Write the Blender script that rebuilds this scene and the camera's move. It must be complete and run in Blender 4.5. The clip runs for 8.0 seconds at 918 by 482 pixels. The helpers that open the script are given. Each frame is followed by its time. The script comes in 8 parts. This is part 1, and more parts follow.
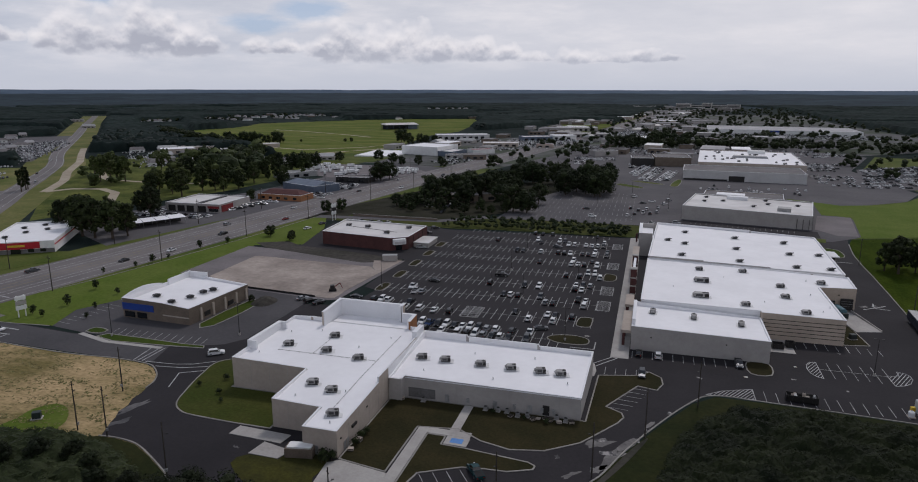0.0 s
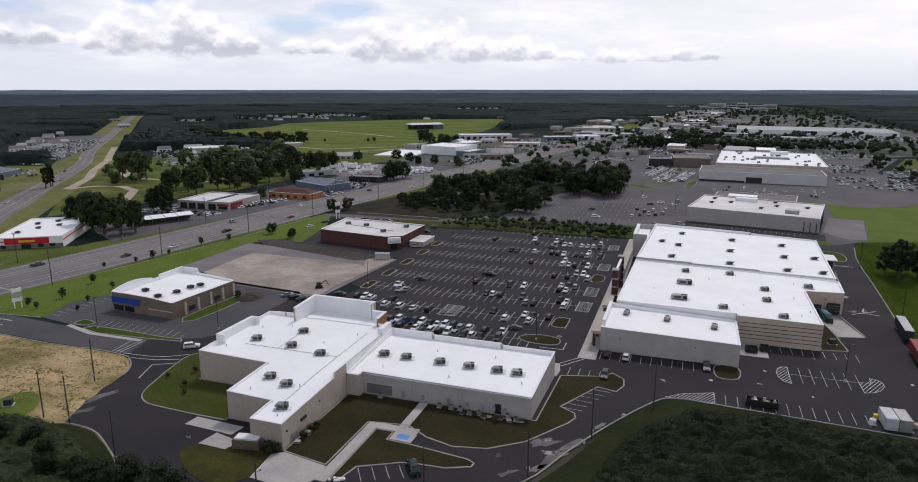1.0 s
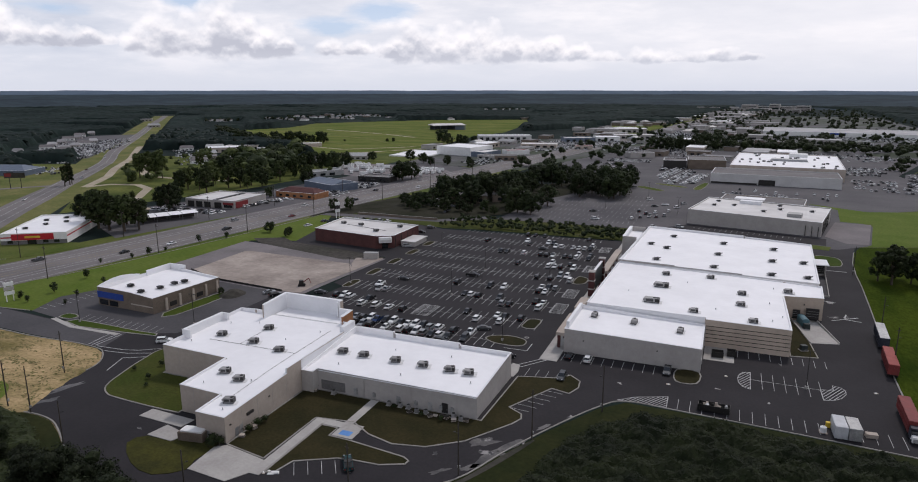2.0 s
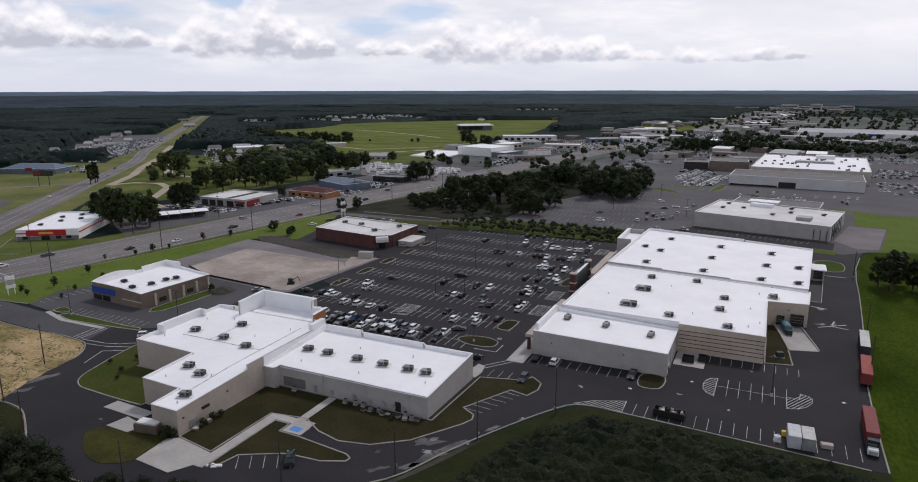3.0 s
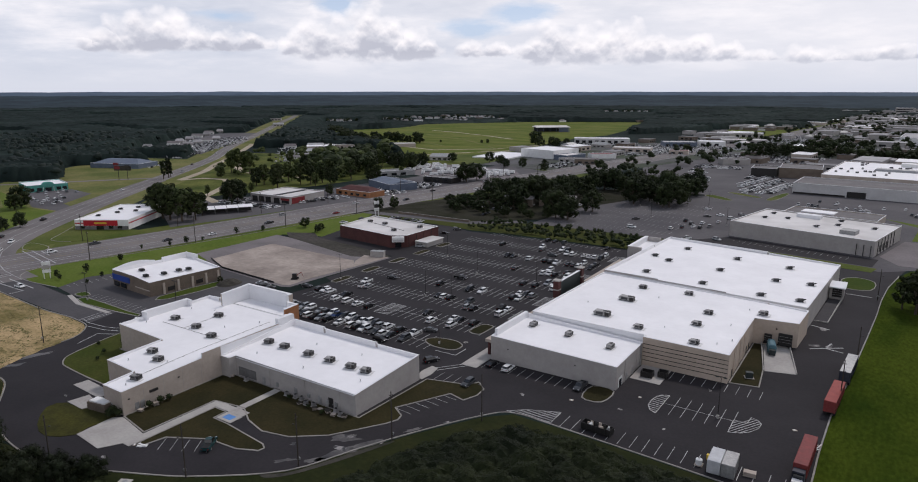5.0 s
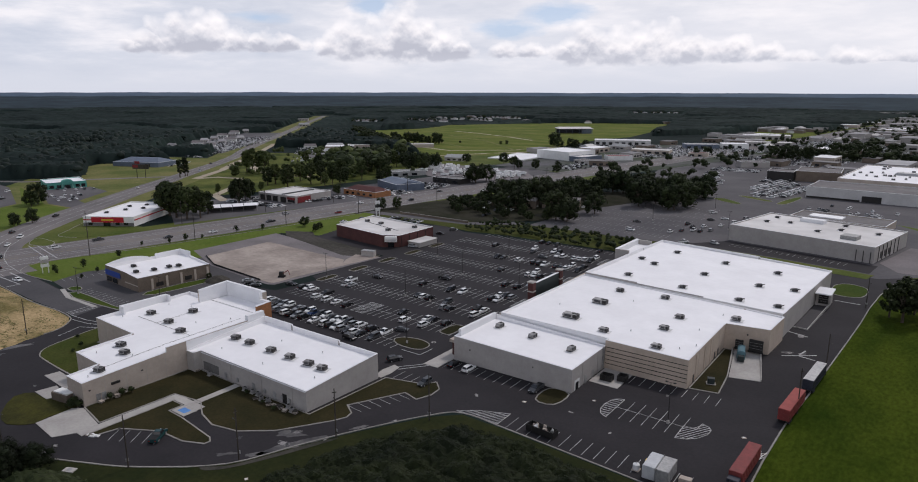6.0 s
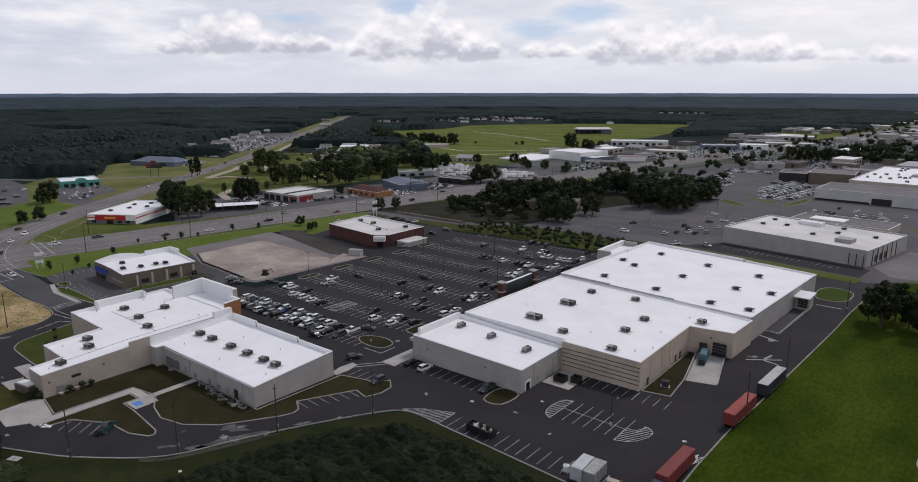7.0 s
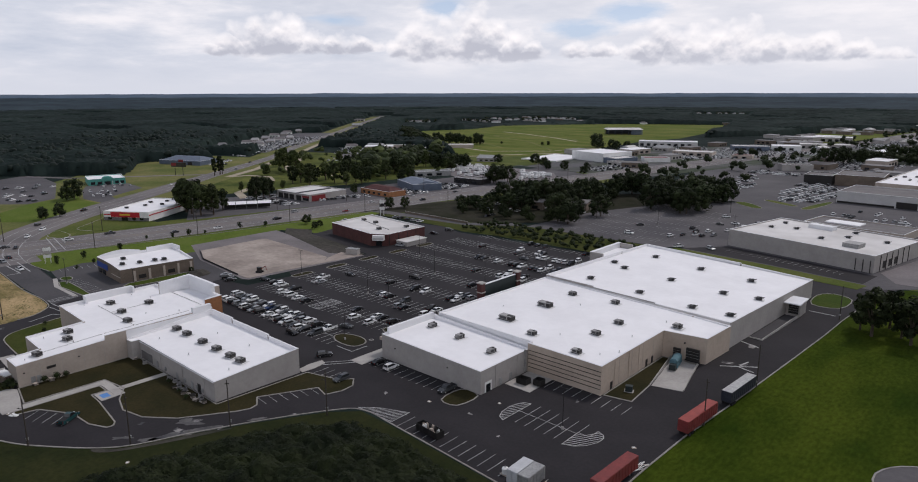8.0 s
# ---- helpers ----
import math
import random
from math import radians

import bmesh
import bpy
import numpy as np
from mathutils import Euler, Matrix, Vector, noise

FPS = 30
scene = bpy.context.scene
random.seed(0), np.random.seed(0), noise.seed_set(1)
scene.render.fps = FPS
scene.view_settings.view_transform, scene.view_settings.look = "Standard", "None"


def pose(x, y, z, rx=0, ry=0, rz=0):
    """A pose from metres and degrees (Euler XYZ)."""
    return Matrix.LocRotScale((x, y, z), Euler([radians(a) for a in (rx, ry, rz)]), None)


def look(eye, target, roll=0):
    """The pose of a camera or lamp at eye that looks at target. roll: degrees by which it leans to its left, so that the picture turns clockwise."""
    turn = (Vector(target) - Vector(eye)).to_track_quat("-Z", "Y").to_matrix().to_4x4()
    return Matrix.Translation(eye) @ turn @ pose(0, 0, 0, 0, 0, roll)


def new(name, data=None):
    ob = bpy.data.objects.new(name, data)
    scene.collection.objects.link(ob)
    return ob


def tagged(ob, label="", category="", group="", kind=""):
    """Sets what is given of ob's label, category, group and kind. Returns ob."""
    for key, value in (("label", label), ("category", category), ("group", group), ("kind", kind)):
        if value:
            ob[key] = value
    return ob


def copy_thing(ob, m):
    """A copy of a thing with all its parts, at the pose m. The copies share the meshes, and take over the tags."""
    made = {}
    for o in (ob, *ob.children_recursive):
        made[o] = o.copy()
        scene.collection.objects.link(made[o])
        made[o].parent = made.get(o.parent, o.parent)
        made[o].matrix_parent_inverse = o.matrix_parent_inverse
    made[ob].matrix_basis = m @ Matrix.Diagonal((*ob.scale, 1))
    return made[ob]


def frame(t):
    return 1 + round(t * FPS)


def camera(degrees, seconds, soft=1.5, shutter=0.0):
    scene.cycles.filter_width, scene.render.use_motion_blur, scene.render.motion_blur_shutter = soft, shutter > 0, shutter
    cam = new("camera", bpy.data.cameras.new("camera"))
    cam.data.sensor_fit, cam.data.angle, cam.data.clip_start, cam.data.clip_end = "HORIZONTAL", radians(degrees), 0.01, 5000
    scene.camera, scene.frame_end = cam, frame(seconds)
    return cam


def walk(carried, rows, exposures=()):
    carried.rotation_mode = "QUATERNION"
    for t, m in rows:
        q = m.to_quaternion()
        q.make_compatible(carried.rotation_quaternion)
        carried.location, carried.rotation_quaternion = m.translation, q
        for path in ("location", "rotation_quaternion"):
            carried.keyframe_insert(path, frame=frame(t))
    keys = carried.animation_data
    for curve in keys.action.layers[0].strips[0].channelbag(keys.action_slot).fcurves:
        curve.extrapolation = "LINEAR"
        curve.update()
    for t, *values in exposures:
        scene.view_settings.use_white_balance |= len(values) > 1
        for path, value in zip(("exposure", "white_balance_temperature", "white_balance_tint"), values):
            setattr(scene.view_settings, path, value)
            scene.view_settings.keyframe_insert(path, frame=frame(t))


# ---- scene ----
cam = camera(69.00, 8.0, 1.0)
PATH = [
    (0, (12.09, 6.2, 75.64), (-12.59, 91.88, 55.05), 0.1),
    (0.5, (21.26, 8.08, 75.63), (-5.65, 93.09, 55.04), 0.1),
    (1, (30.65, 10.53, 75.66), (1.49, 94.76, 55.07), 0.0),
    (1.5, (40.02, 13.03, 75.79), (8.83, 96.54, 55.25), 0.0),
    (3, (67.83, 23.24, 76.14), (29.99, 104.01, 55.65), -0.1),
    (3.5, (76.58, 26.92, 76.46), (35.7, 106.21, 56.01), -0.2),
    (4, (85.22, 31.58, 76.48), (40.92, 109.0, 56.08), -0.2),
    (4.5, (93.52, 36.07, 76.84), (46.58, 111.89, 56.44), -0.1),
    (6, (118.3, 51.05, 77.24), (65.83, 123.21, 56.97), 0.1),
    (6.5, (126.51, 56.59, 77.2), (72.13, 127.31, 56.97), 0.1),
    (7, (134.92, 62.52, 77.27), (79.32, 132.32, 57.05), -0.0),
    (7.5, (142.74, 69.09, 77.24), (85.36, 137.44, 57.02), -0.1),
    (8, (150.19, 75.71, 77.18), (90.57, 142.1, 57.0), -0.1),
]
walk(cam, [(t, look(eye, target, roll)) for t, eye, target, roll in PATH], [(0, -0.40, 6380, 16), (0.3, 0.05, 6380, 16), (0.6, 0.12, 6500, 16), (1.5, 0.0, 6500, 16), (4.0, -0.03, 6480, 16), (8.0, -0.08, 6540, 16)])


# ---- world, sun, exposure ----
SUN_AZIMUTH, SUN_HEIGHT = radians(8), radians(52)      # from +y towards +x


def build_sky():
    world = bpy.data.worlds.new("sky")
    scene.world = world
    world.use_nodes = True
    nt = world.node_tree
    nt.nodes.clear()
    N, L = nt.nodes.new, nt.links.new

    def math_node(op, a, b=None, clamp=False):
        n = N("ShaderNodeMath")
        n.operation, n.use_clamp = op, clamp
        for i, v in enumerate((a, b)):
            if v is None:
                continue
            if isinstance(v, (int, float)):
                n.inputs[i].default_value = v
            else:
                L(v, n.inputs[i])
        return n.outputs[0]

    def ramp(fac, stops):
        n = N("ShaderNodeValToRGB")
        while len(n.color_ramp.elements) < len(stops):
            n.color_ramp.elements.new(0.5)
        for el, (p, c) in zip(n.color_ramp.elements, stops):
            el.position, el.color = p, (*c, 1)
        L(fac, n.inputs[0])
        return n.outputs[0]

    def noise_at(vec, scale, detail, rough, shift=(0, 0, 0)):
        m = N("ShaderNodeMapping")
        m.inputs["Scale"].default_value, m.inputs["Location"].default_value = scale, shift
        L(vec, m.inputs["Vector"])
        n = N("ShaderNodeTexNoise")
        n.inputs["Scale"].default_value, n.inputs["Detail"].default_value, n.inputs["Roughness"].default_value = 1.0, detail, rough
        L(m.outputs[0], n.inputs["Vector"])
        return n.outputs["Fac"]

    def mix(fac, a, b):
        n = N("ShaderNodeMix")
        n.data_type = "RGBA"
        for sock, v in ((n.inputs[0], fac), (n.inputs[6], a), (n.inputs[7], b)):
            if isinstance(v, (int, float)):
                sock.default_value = v
            elif isinstance(v, tuple):
                sock.default_value = (*v, 1)
            else:
                L(v, sock)
        return n.outputs[2]

    tc = N("ShaderNodeTexCoord").outputs["Generated"]
    sep = N("ShaderNodeSeparateXYZ")
    L(tc, sep.inputs[0])
    z = sep.outputs[2]
    sky = N("ShaderNodeTexSky")
    sky.sky_type, sky.sun_disc = "NISHITA", False
    sky.sun_elevation, sky.sun_rotation = SUN_HEIGHT, SUN_AZIMUTH
    blue = N("ShaderNodeVectorMath")
    blue.operation = "SCALE"
    blue.inputs[3].default_value = 0.10
    L(sky.outputs[0], blue.inputs[0])
    az0 = math_node("ARCTAN2", sep.outputs[0], sep.outputs[1])
    # thin high layer, streaked along the horizon
    veil = noise_at(tc, (7, 7, 30), 6, 0.58, (3.1, 0.4, 0))
    veil_col = ramp(veil, [(0.32, (0.57, 0.64, 0.74)), (0.50, (0.70, 0.755, 0.83)), (0.68, (0.93, 0.945, 0.97))])
    # brighter towards the veiled sun
    glow = ramp(math_node("ADD", math_node("MULTIPLY", az0, 0.35), 0.55), [(0.15, (0, 0, 0)), (0.62, (0.62, 0.62, 0.62))])
    veil_col = mix(glow, veil_col, (1.0, 1.0, 1.0))
    # open blue gaps between the high layers
    wisp = noise_at(tc, (9, 9, 30), 6, 0.6, (7.7, 2, 1))
    gap = None
    for a0, e0, w, h in GAPS:
        du = math_node("DIVIDE", math_node("SUBTRACT", az0, a0), w)
        dv = math_node("DIVIDE", math_node("SUBTRACT", z, e0 + 0.3 * h), h)
        d = math_node("SUBTRACT", 1.25, math_node("SQRT", math_node("ADD", math_node("MULTIPLY", du, du), math_node("MULTIPLY", dv, dv))))
        gap = d if gap is None else math_node("MAXIMUM", gap, d)
    gap = ramp(math_node("ADD", gap, math_node("MULTIPLY", math_node("SUBTRACT", wisp, 0.5), 2.2)), [(0.35, (0, 0, 0)), (1.0, (0.85, 0.85, 0.85))])
    col = mix(gap, veil_col, mix(0.25, (0.50, 0.66, 0.88), blue.outputs[0]))
    # heaped clouds in a low belt: domes with flat feet, billowed and frayed; azimuth from +y, height as sine
    flat = N("ShaderNodeCombineXYZ")
    L(az0, flat.inputs[0]), L(z, flat.inputs[1])
    uv = flat.outputs[0]

    def billow(scale, lift=0.0):
        m = N("ShaderNodeMapping")
        m.inputs["Scale"].default_value, m.inputs["Location"].default_value = (scale, scale, 1), (0, lift * scale, 0)
        L(uv, m.inputs["Vector"])
        bend = N("ShaderNodeTexNoise")
        bend.inputs["Scale"].default_value, bend.inputs["Detail"].default_value = 1.7, 3
        L(m.outputs[0], bend.inputs["Vector"])
        add = N("ShaderNodeVectorMath")
        add.operation = "MULTIPLY_ADD"
        add.inputs[1].default_value = (0.7, 0.7, 0)
        L(bend.outputs["Color"], add.inputs[0]), L(m.outputs[0], add.inputs[2])
        n = N("ShaderNodeTexVoronoi")
        n.voronoi_dimensions, n.feature = "2D", "SMOOTH_F1"
        n.inputs["Scale"].default_value, n.inputs["Smoothness"].default_value = 1.0, 0.35
        L(add.outputs[0], n.inputs["Vector"])
        return math_node("SUBTRACT", 0.45, n.outputs["Distance"])

    big, small = billow(34), billow(95)
    soft = noise_at(uv, (52, 60, 1), 5, 0.52, (4.0, 1.0, 2.0))
    az = math_node("ADD", az0, math_node("MULTIPLY", math_node("SUBTRACT", soft, 0.5), 0.030))
    el = math_node("ADD", z, math_node("MULTIPLY", math_node("SUBTRACT", soft, 0.5), 0.010))
    best, height = None, None
    for a0, e0, w, h in HEAP_WEST + HEAP_MID + HEAP_NORTH + HEAP_EAST:
        du = math_node("DIVIDE", math_node("SUBTRACT", az, a0), 1.25 * w)
        dv = math_node("DIVIDE", math_node("SUBTRACT", el, e0), 1.12 * h)
        far_side = math_node("MAXIMUM", dv, math_node("MULTIPLY", dv, -4.5))
        d = math_node("SUBTRACT", 1.0, math_node("SQRT", math_node("ADD", math_node("MULTIPLY", du, du), math_node("MULTIPLY", far_side, far_side))))
        if best is None:
            best, height = d, dv
        else:
            n = N("ShaderNodeMix")
            L(math_node("GREATER_THAN", d, best), n.inputs[0]), L(height, n.inputs[2]), L(dv, n.inputs[3])
            best, height = math_node("MAXIMUM", best, d), n.outputs[0]
    puff = math_node("ADD", math_node("MULTIPLY", big, 0.62), math_node("MULTIPLY", small, 0.12))
    free = math_node("MULTIPLY", height, 3.5, clamp=True)
    field = math_node("ADD", best, math_node("MULTIPLY", puff, free))
    body = ramp(field, [(0.0, (0, 0, 0)), (0.20, (0.45, 0.45, 0.45)), (0.55, (1, 1, 1))])
    relief = math_node("ADD", math_node("MULTIPLY", math_node("SUBTRACT", big, billow(34, 0.006)), 0.9), math_node("MULTIPLY", math_node("SUBTRACT", small, billow(95, 0.0025)), 0.35))
    rim = math_node("MULTIPLY", math_node("SUBTRACT", 0.42, field), 0.55)
    shade = noise_at(uv, (20, 26, 1), 5, 0.55, (1.7, 5.2, 0.3))
    tone = math_node("ADD", math_node("MULTIPLY", height, 0.80), math_node("MULTIPLY", math_node("SUBTRACT", shade, 0.5), 1.3))
    lit = math_node("ADD", math_node("ADD", tone, relief), math_node("ADD", rim, 0.26), clamp=True)
    heap = ramp(lit, [(0.0, (0.52, 0.55, 0.62)), (0.25, (0.66, 0.69, 0.745)), (0.50, (0.85, 0.86, 0.89)), (0.74, (1.0, 1.0, 1.0)), (1.0, (1.10, 1.09, 1.08))])
    col = mix(math_node("MULTIPLY", body, 0.90), col, heap)
    # pale layer on the horizon
    haze = ramp(z, [(0.0, (1, 1, 1)), (0.022, (0.6, 0.6, 0.6)), (0.05, (0, 0, 0))])
    col = mix(haze, col, (0.70, 0.75, 0.82))
    # towards the unseen zenith the sky is dimmed, to weaken the light from above
    dome = ramp(z, [(0.10, (1, 1, 1)), (0.35, (0.62, 0.65, 0.70)), (0.8, (0.42, 0.46, 0.53))])
    tint = N("ShaderNodeMix")
    tint.data_type, tint.blend_type = "RGBA", "MULTIPLY"
    tint.inputs[0].default_value = 1.0
    L(col, tint.inputs[6]), L(dome, tint.inputs[7])
    col = tint.outputs[2]
    bg = N("ShaderNodeBackground")
    bg.inputs[1].default_value = SKY_STRENGTH
    L(col, bg.inputs[0])
    L(bg.outputs[0], N("ShaderNodeOutputWorld").inputs[0])


SKY_STRENGTH = 1.0
# azimuth from +y towards +x, foot height, half width, height of each dome of a cloud
HEAP_WEST = [(-1.067, 0.0499, 0.0218, 0.0152), (-1.045, 0.0518, 0.0354, 0.0237), (-1.010, 0.0541, 0.0402, 0.0409), (-0.973, 0.0572, 0.0381, 0.0416), (-0.942, 0.0557, 0.0248, 0.0307), (-0.903, 0.0535, 0.0368, 0.0209), (-0.870, 0.0556, 0.0301, 0.0166)]
HEAP_MID = [(-0.813, 0.0503, 0.0202, 0.0277), (-0.782, 0.0490, 0.0286, 0.0478), (-0.746, 0.0509, 0.0307, 0.0436), (-0.706, 0.0480, 0.0378, 0.0625), (-0.679, 0.0538, 0.0231, 0.0441), (-0.655, 0.0450, 0.0317, 0.0367), (-0.632, 0.0467, 0.0251, 0.0209), (-0.560, 0.0483, 0.0253, 0.0177), (-0.529, 0.0483, 0.0270, 0.0145)]
HEAP_NORTH = [(-0.478, 0.0432, 0.0236, 0.0226), (-0.453, 0.0414, 0.0319, 0.0449), (-0.417, 0.0412, 0.0375, 0.0416), (-0.373, 0.0408, 0.0411, 0.0414), (-0.336, 0.0404, 0.0325, 0.0443), (-0.304, 0.0416, 0.0257, 0.0362), (-0.277, 0.0413, 0.0301, 0.0251), (-0.248, 0.0409, 0.0327, 0.0280), (-0.217, 0.0404, 0.0275, 0.0186)]
HEAP_EAST = [(-0.169, 0.0380, 0.0266, 0.0138), (-0.119, 0.0356, 0.0242, 0.0195), (-0.098, 0.0352, 0.0210, 0.0164), (-0.078, 0.0363, 0.0178, 0.0088), (-0.053, 0.0358, 0.0267, 0.0131), (-0.019, 0.0364, 0.0269, 0.0143), (0.014, 0.0370, 0.0198, 0.0084)]
GAPS = [(-0.751, 0.1081, 0.0494, 0.0195), (-0.489, 0.0976, 0.0583, 0.0202), (-0.910, 0.0932, 0.0584, 0.0116), (-0.556, 0.0781, 0.0587, 0.0142)]
build_sky()
sun = new("sun", bpy.data.lights.new("sun", "SUN"))
sun.data.energy, sun.data.angle, sun.data.color = 1.5, radians(9), (1.0, 0.965, 0.92)
sun.matrix_world = look((0, 0, 0), (-math.sin(SUN_AZIMUTH) * math.cos(SUN_HEIGHT), -math.cos(SUN_AZIMUTH) * math.cos(SUN_HEIGHT), -math.sin(SUN_HEIGHT)))
scene.view_settings.exposure = 0.0


# ---- materials ----
def mat(name, rgb, rgb2=None, rough=0.8, metal=0.0, scale=0.08, fine=2.0, var=0.18, bump=0.0, rand=0.0, spec=0.3, lo=0.35, hi=0.65, stretch=(1, 1, 1)):
    """Two colours mixed by large stains, a fine grain over them, a random shade for each piece, and a fine relief."""
    m = bpy.data.materials.new(name)
    m.use_nodes = True
    nt = m.node_tree
    N, L = nt.nodes.new, nt.links.new
    bsdf = nt.nodes["Principled BSDF"]
    bsdf.inputs["Roughness"].default_value, bsdf.inputs["Metallic"].default_value, bsdf.inputs["Specular IOR Level"].default_value = rough, metal, spec
    geo = N("ShaderNodeNewGeometry")
    mp = N("ShaderNodeMapping")
    mp.inputs["Scale"].default_value = stretch
    L(geo.outputs["Position"], mp.inputs["Vector"])
    big, small = N("ShaderNodeTexNoise"), N("ShaderNodeTexNoise")
    for n, s, d in ((big, scale, 6), (small, fine, 4)):
        n.inputs["Scale"].default_value, n.inputs["Detail"].default_value, n.inputs["Roughness"].default_value = s, d, 0.6
        L(mp.outputs[0], n.inputs["Vector"])
    stain = N("ShaderNodeMapRange")
    stain.inputs[1].default_value, stain.inputs[2].default_value = lo, hi
    L(big.outputs["Fac"], stain.inputs[0])
    two = N("ShaderNodeMix")
    two.data_type = "RGBA"
    two.inputs[6].default_value = (*rgb, 1)
    two.inputs[7].default_value = (*(rgb2 or tuple(c * 0.82 for c in rgb)), 1)
    L(stain.outputs[0], two.inputs[0])
    grain = N("ShaderNodeMapRange")
    grain.inputs[1].default_value, grain.inputs[2].default_value, grain.inputs[3].default_value, grain.inputs[4].default_value = 0.25, 0.75, 1 - var, 1 + var
    L(small.outputs["Fac"], grain.inputs[0])
    last = grain.outputs[0]
    if rand:
        info = N("ShaderNodeObjectInfo")
        each = N("ShaderNodeMapRange")
        each.inputs[3].default_value, each.inputs[4].default_value = 1 - rand, 1 + rand
        L(info.outputs["Random"], each.inputs[0])
        mul = N("ShaderNodeMath")
        mul.operation = "MULTIPLY"
        L(last, mul.inputs[0]), L(each.outputs[0], mul.inputs[1])
        last = mul.outputs[0]
    out = N("ShaderNodeVectorMath")
    out.operation = "SCALE"
    L(two.outputs[2], out.inputs[0]), L(last, out.inputs[3])
    L(out.outputs[0], bsdf.inputs["Base Color"])
    if bump:
        b = N("ShaderNodeBump")
        b.inputs["Strength"].default_value, b.inputs["Distance"].default_value = 0.8, bump
        L(small.outputs["Fac"], b.inputs["Height"]), L(b.outputs[0], bsdf.inputs["Normal"])
    return m


def leaf_mat(name, rgb, rgb2, rand=0.25, spread=0.42, patch=0.05):
    """Foliage: each clump has its own shade."""
    m = mat(name, rgb, rgb2, rough=0.75, scale=patch, fine=0.9, var=0.35, rand=rand, spec=0.15)
    nt = m.node_tree
    geo = nt.nodes.new("ShaderNodeNewGeometry")
    mr = nt.nodes.new("ShaderNodeMapRange")
    mr.inputs[3].default_value, mr.inputs[4].default_value = 1 - spread, 1 + spread
    nt.links.new(geo.outputs["Random Per Island"], mr.inputs[0])
    sc = nt.nodes.new("ShaderNodeVectorMath")
    sc.operation = "SCALE"
    bsdf = nt.nodes["Principled BSDF"]
    nt.links.new(bsdf.inputs["Base Color"].links[0].from_socket, sc.inputs[0])
    nt.links.new(mr.outputs[0], sc.inputs[3])
    nt.links.new(sc.outputs[0], bsdf.inputs["Base Color"])
    return m


ASPHALT = mat("asphalt", (0.0148, 0.0130, 0.0150), (0.0241, 0.0213, 0.0240), rough=0.9, scale=0.05, fine=1.3, var=0.20, bump=0.01)
ASPHALT_OLD = mat("old asphalt", (0.0700, 0.0660, 0.0710), (0.1080, 0.1010, 0.1040), rough=0.92, scale=0.02, fine=0.6, var=0.14, bump=0.01)
ASPHALT_MID = mat("worn asphalt", (0.052, 0.0495, 0.053), (0.074, 0.070, 0.073), rough=0.9, scale=0.04, fine=1.0, var=0.15, bump=0.01)
ROAD = mat("highway asphalt", (0.1265, 0.1149, 0.1140), (0.1825, 0.1656, 0.1603), rough=0.9, scale=0.03, fine=0.7, var=0.12)
CONCRETE = mat("concrete", (0.42, 0.40, 0.37), (0.33, 0.31, 0.29), rough=0.85, scale=0.12, fine=1.5, var=0.10)
KERB = mat("kerb concrete", (0.3060, 0.2890, 0.2635), (0.2125, 0.1997, 0.1785), rough=0.85, scale=0.2, fine=2.0)
LAWN = mat("lawn", (0.0207, 0.0201, 0.0075), (0.0347, 0.0291, 0.0116), rough=0.95, scale=0.09, fine=1.6, var=0.28, bump=0.05, spec=0.1)
LAWN_GREEN = mat("watered lawn", (0.0378, 0.0518, 0.0081), (0.0588, 0.0626, 0.0143), rough=0.95, scale=0.09, fine=1.6, var=0.28, bump=0.05, spec=0.1)
OLIVE_LAWN = mat("patchy olive lawn", (0.058, 0.056, 0.012), (0.026, 0.027, 0.009), rough=0.95, scale=0.12, fine=1.6, var=0.28, bump=0.05, spec=0.1)
GRASS = mat("grass", (0.032, 0.058, 0.006), (0.054, 0.074, 0.011), rough=0.95, scale=0.05, fine=0.8, var=0.25, bump=0.06, spec=0.1)
PASTURE = mat("pasture", (0.0190, 0.0358, 0.0039), (0.0500, 0.0690, 0.0076), rough=1.0, scale=0.03, fine=0.7, var=0.35, bump=0.06, spec=0.02, stretch=(1.6, 0.7, 1))
MEADOW = mat("meadow", (0.070, 0.105, 0.015), (0.150, 0.156, 0.044), rough=1.0, scale=0.018, fine=0.10, var=0.28, spec=0.05, stretch=(0.6, 2.0, 1))
VERGE_FRESH = mat("fresh mown verge", (0.078, 0.118, 0.014), (0.108, 0.140, 0.026), rough=0.95, scale=0.05, fine=0.8, var=0.22, bump=0.05, spec=0.1)
VERGE = mat("mown verge", (0.056, 0.084, 0.013), (0.112, 0.120, 0.034), rough=0.95, scale=0.03, fine=0.8, var=0.22, bump=0.05, spec=0.1)
# rough grass, with the shade beside the thicket mixed into its colour
SHADEGRASS = mat("rough grass with shade in its colour", (0.0141, 0.0198, 0.0051), (0.0272, 0.0298, 0.0085), rough=0.95, scale=0.07, fine=0.9, var=0.3, bump=0.06, spec=0.1)
DRYGRASS = mat("dry grass", (0.0842, 0.1058, 0.0259), (0.1782, 0.1642, 0.0626), rough=0.95, scale=0.025, fine=0.5, var=0.25, spec=0.1)
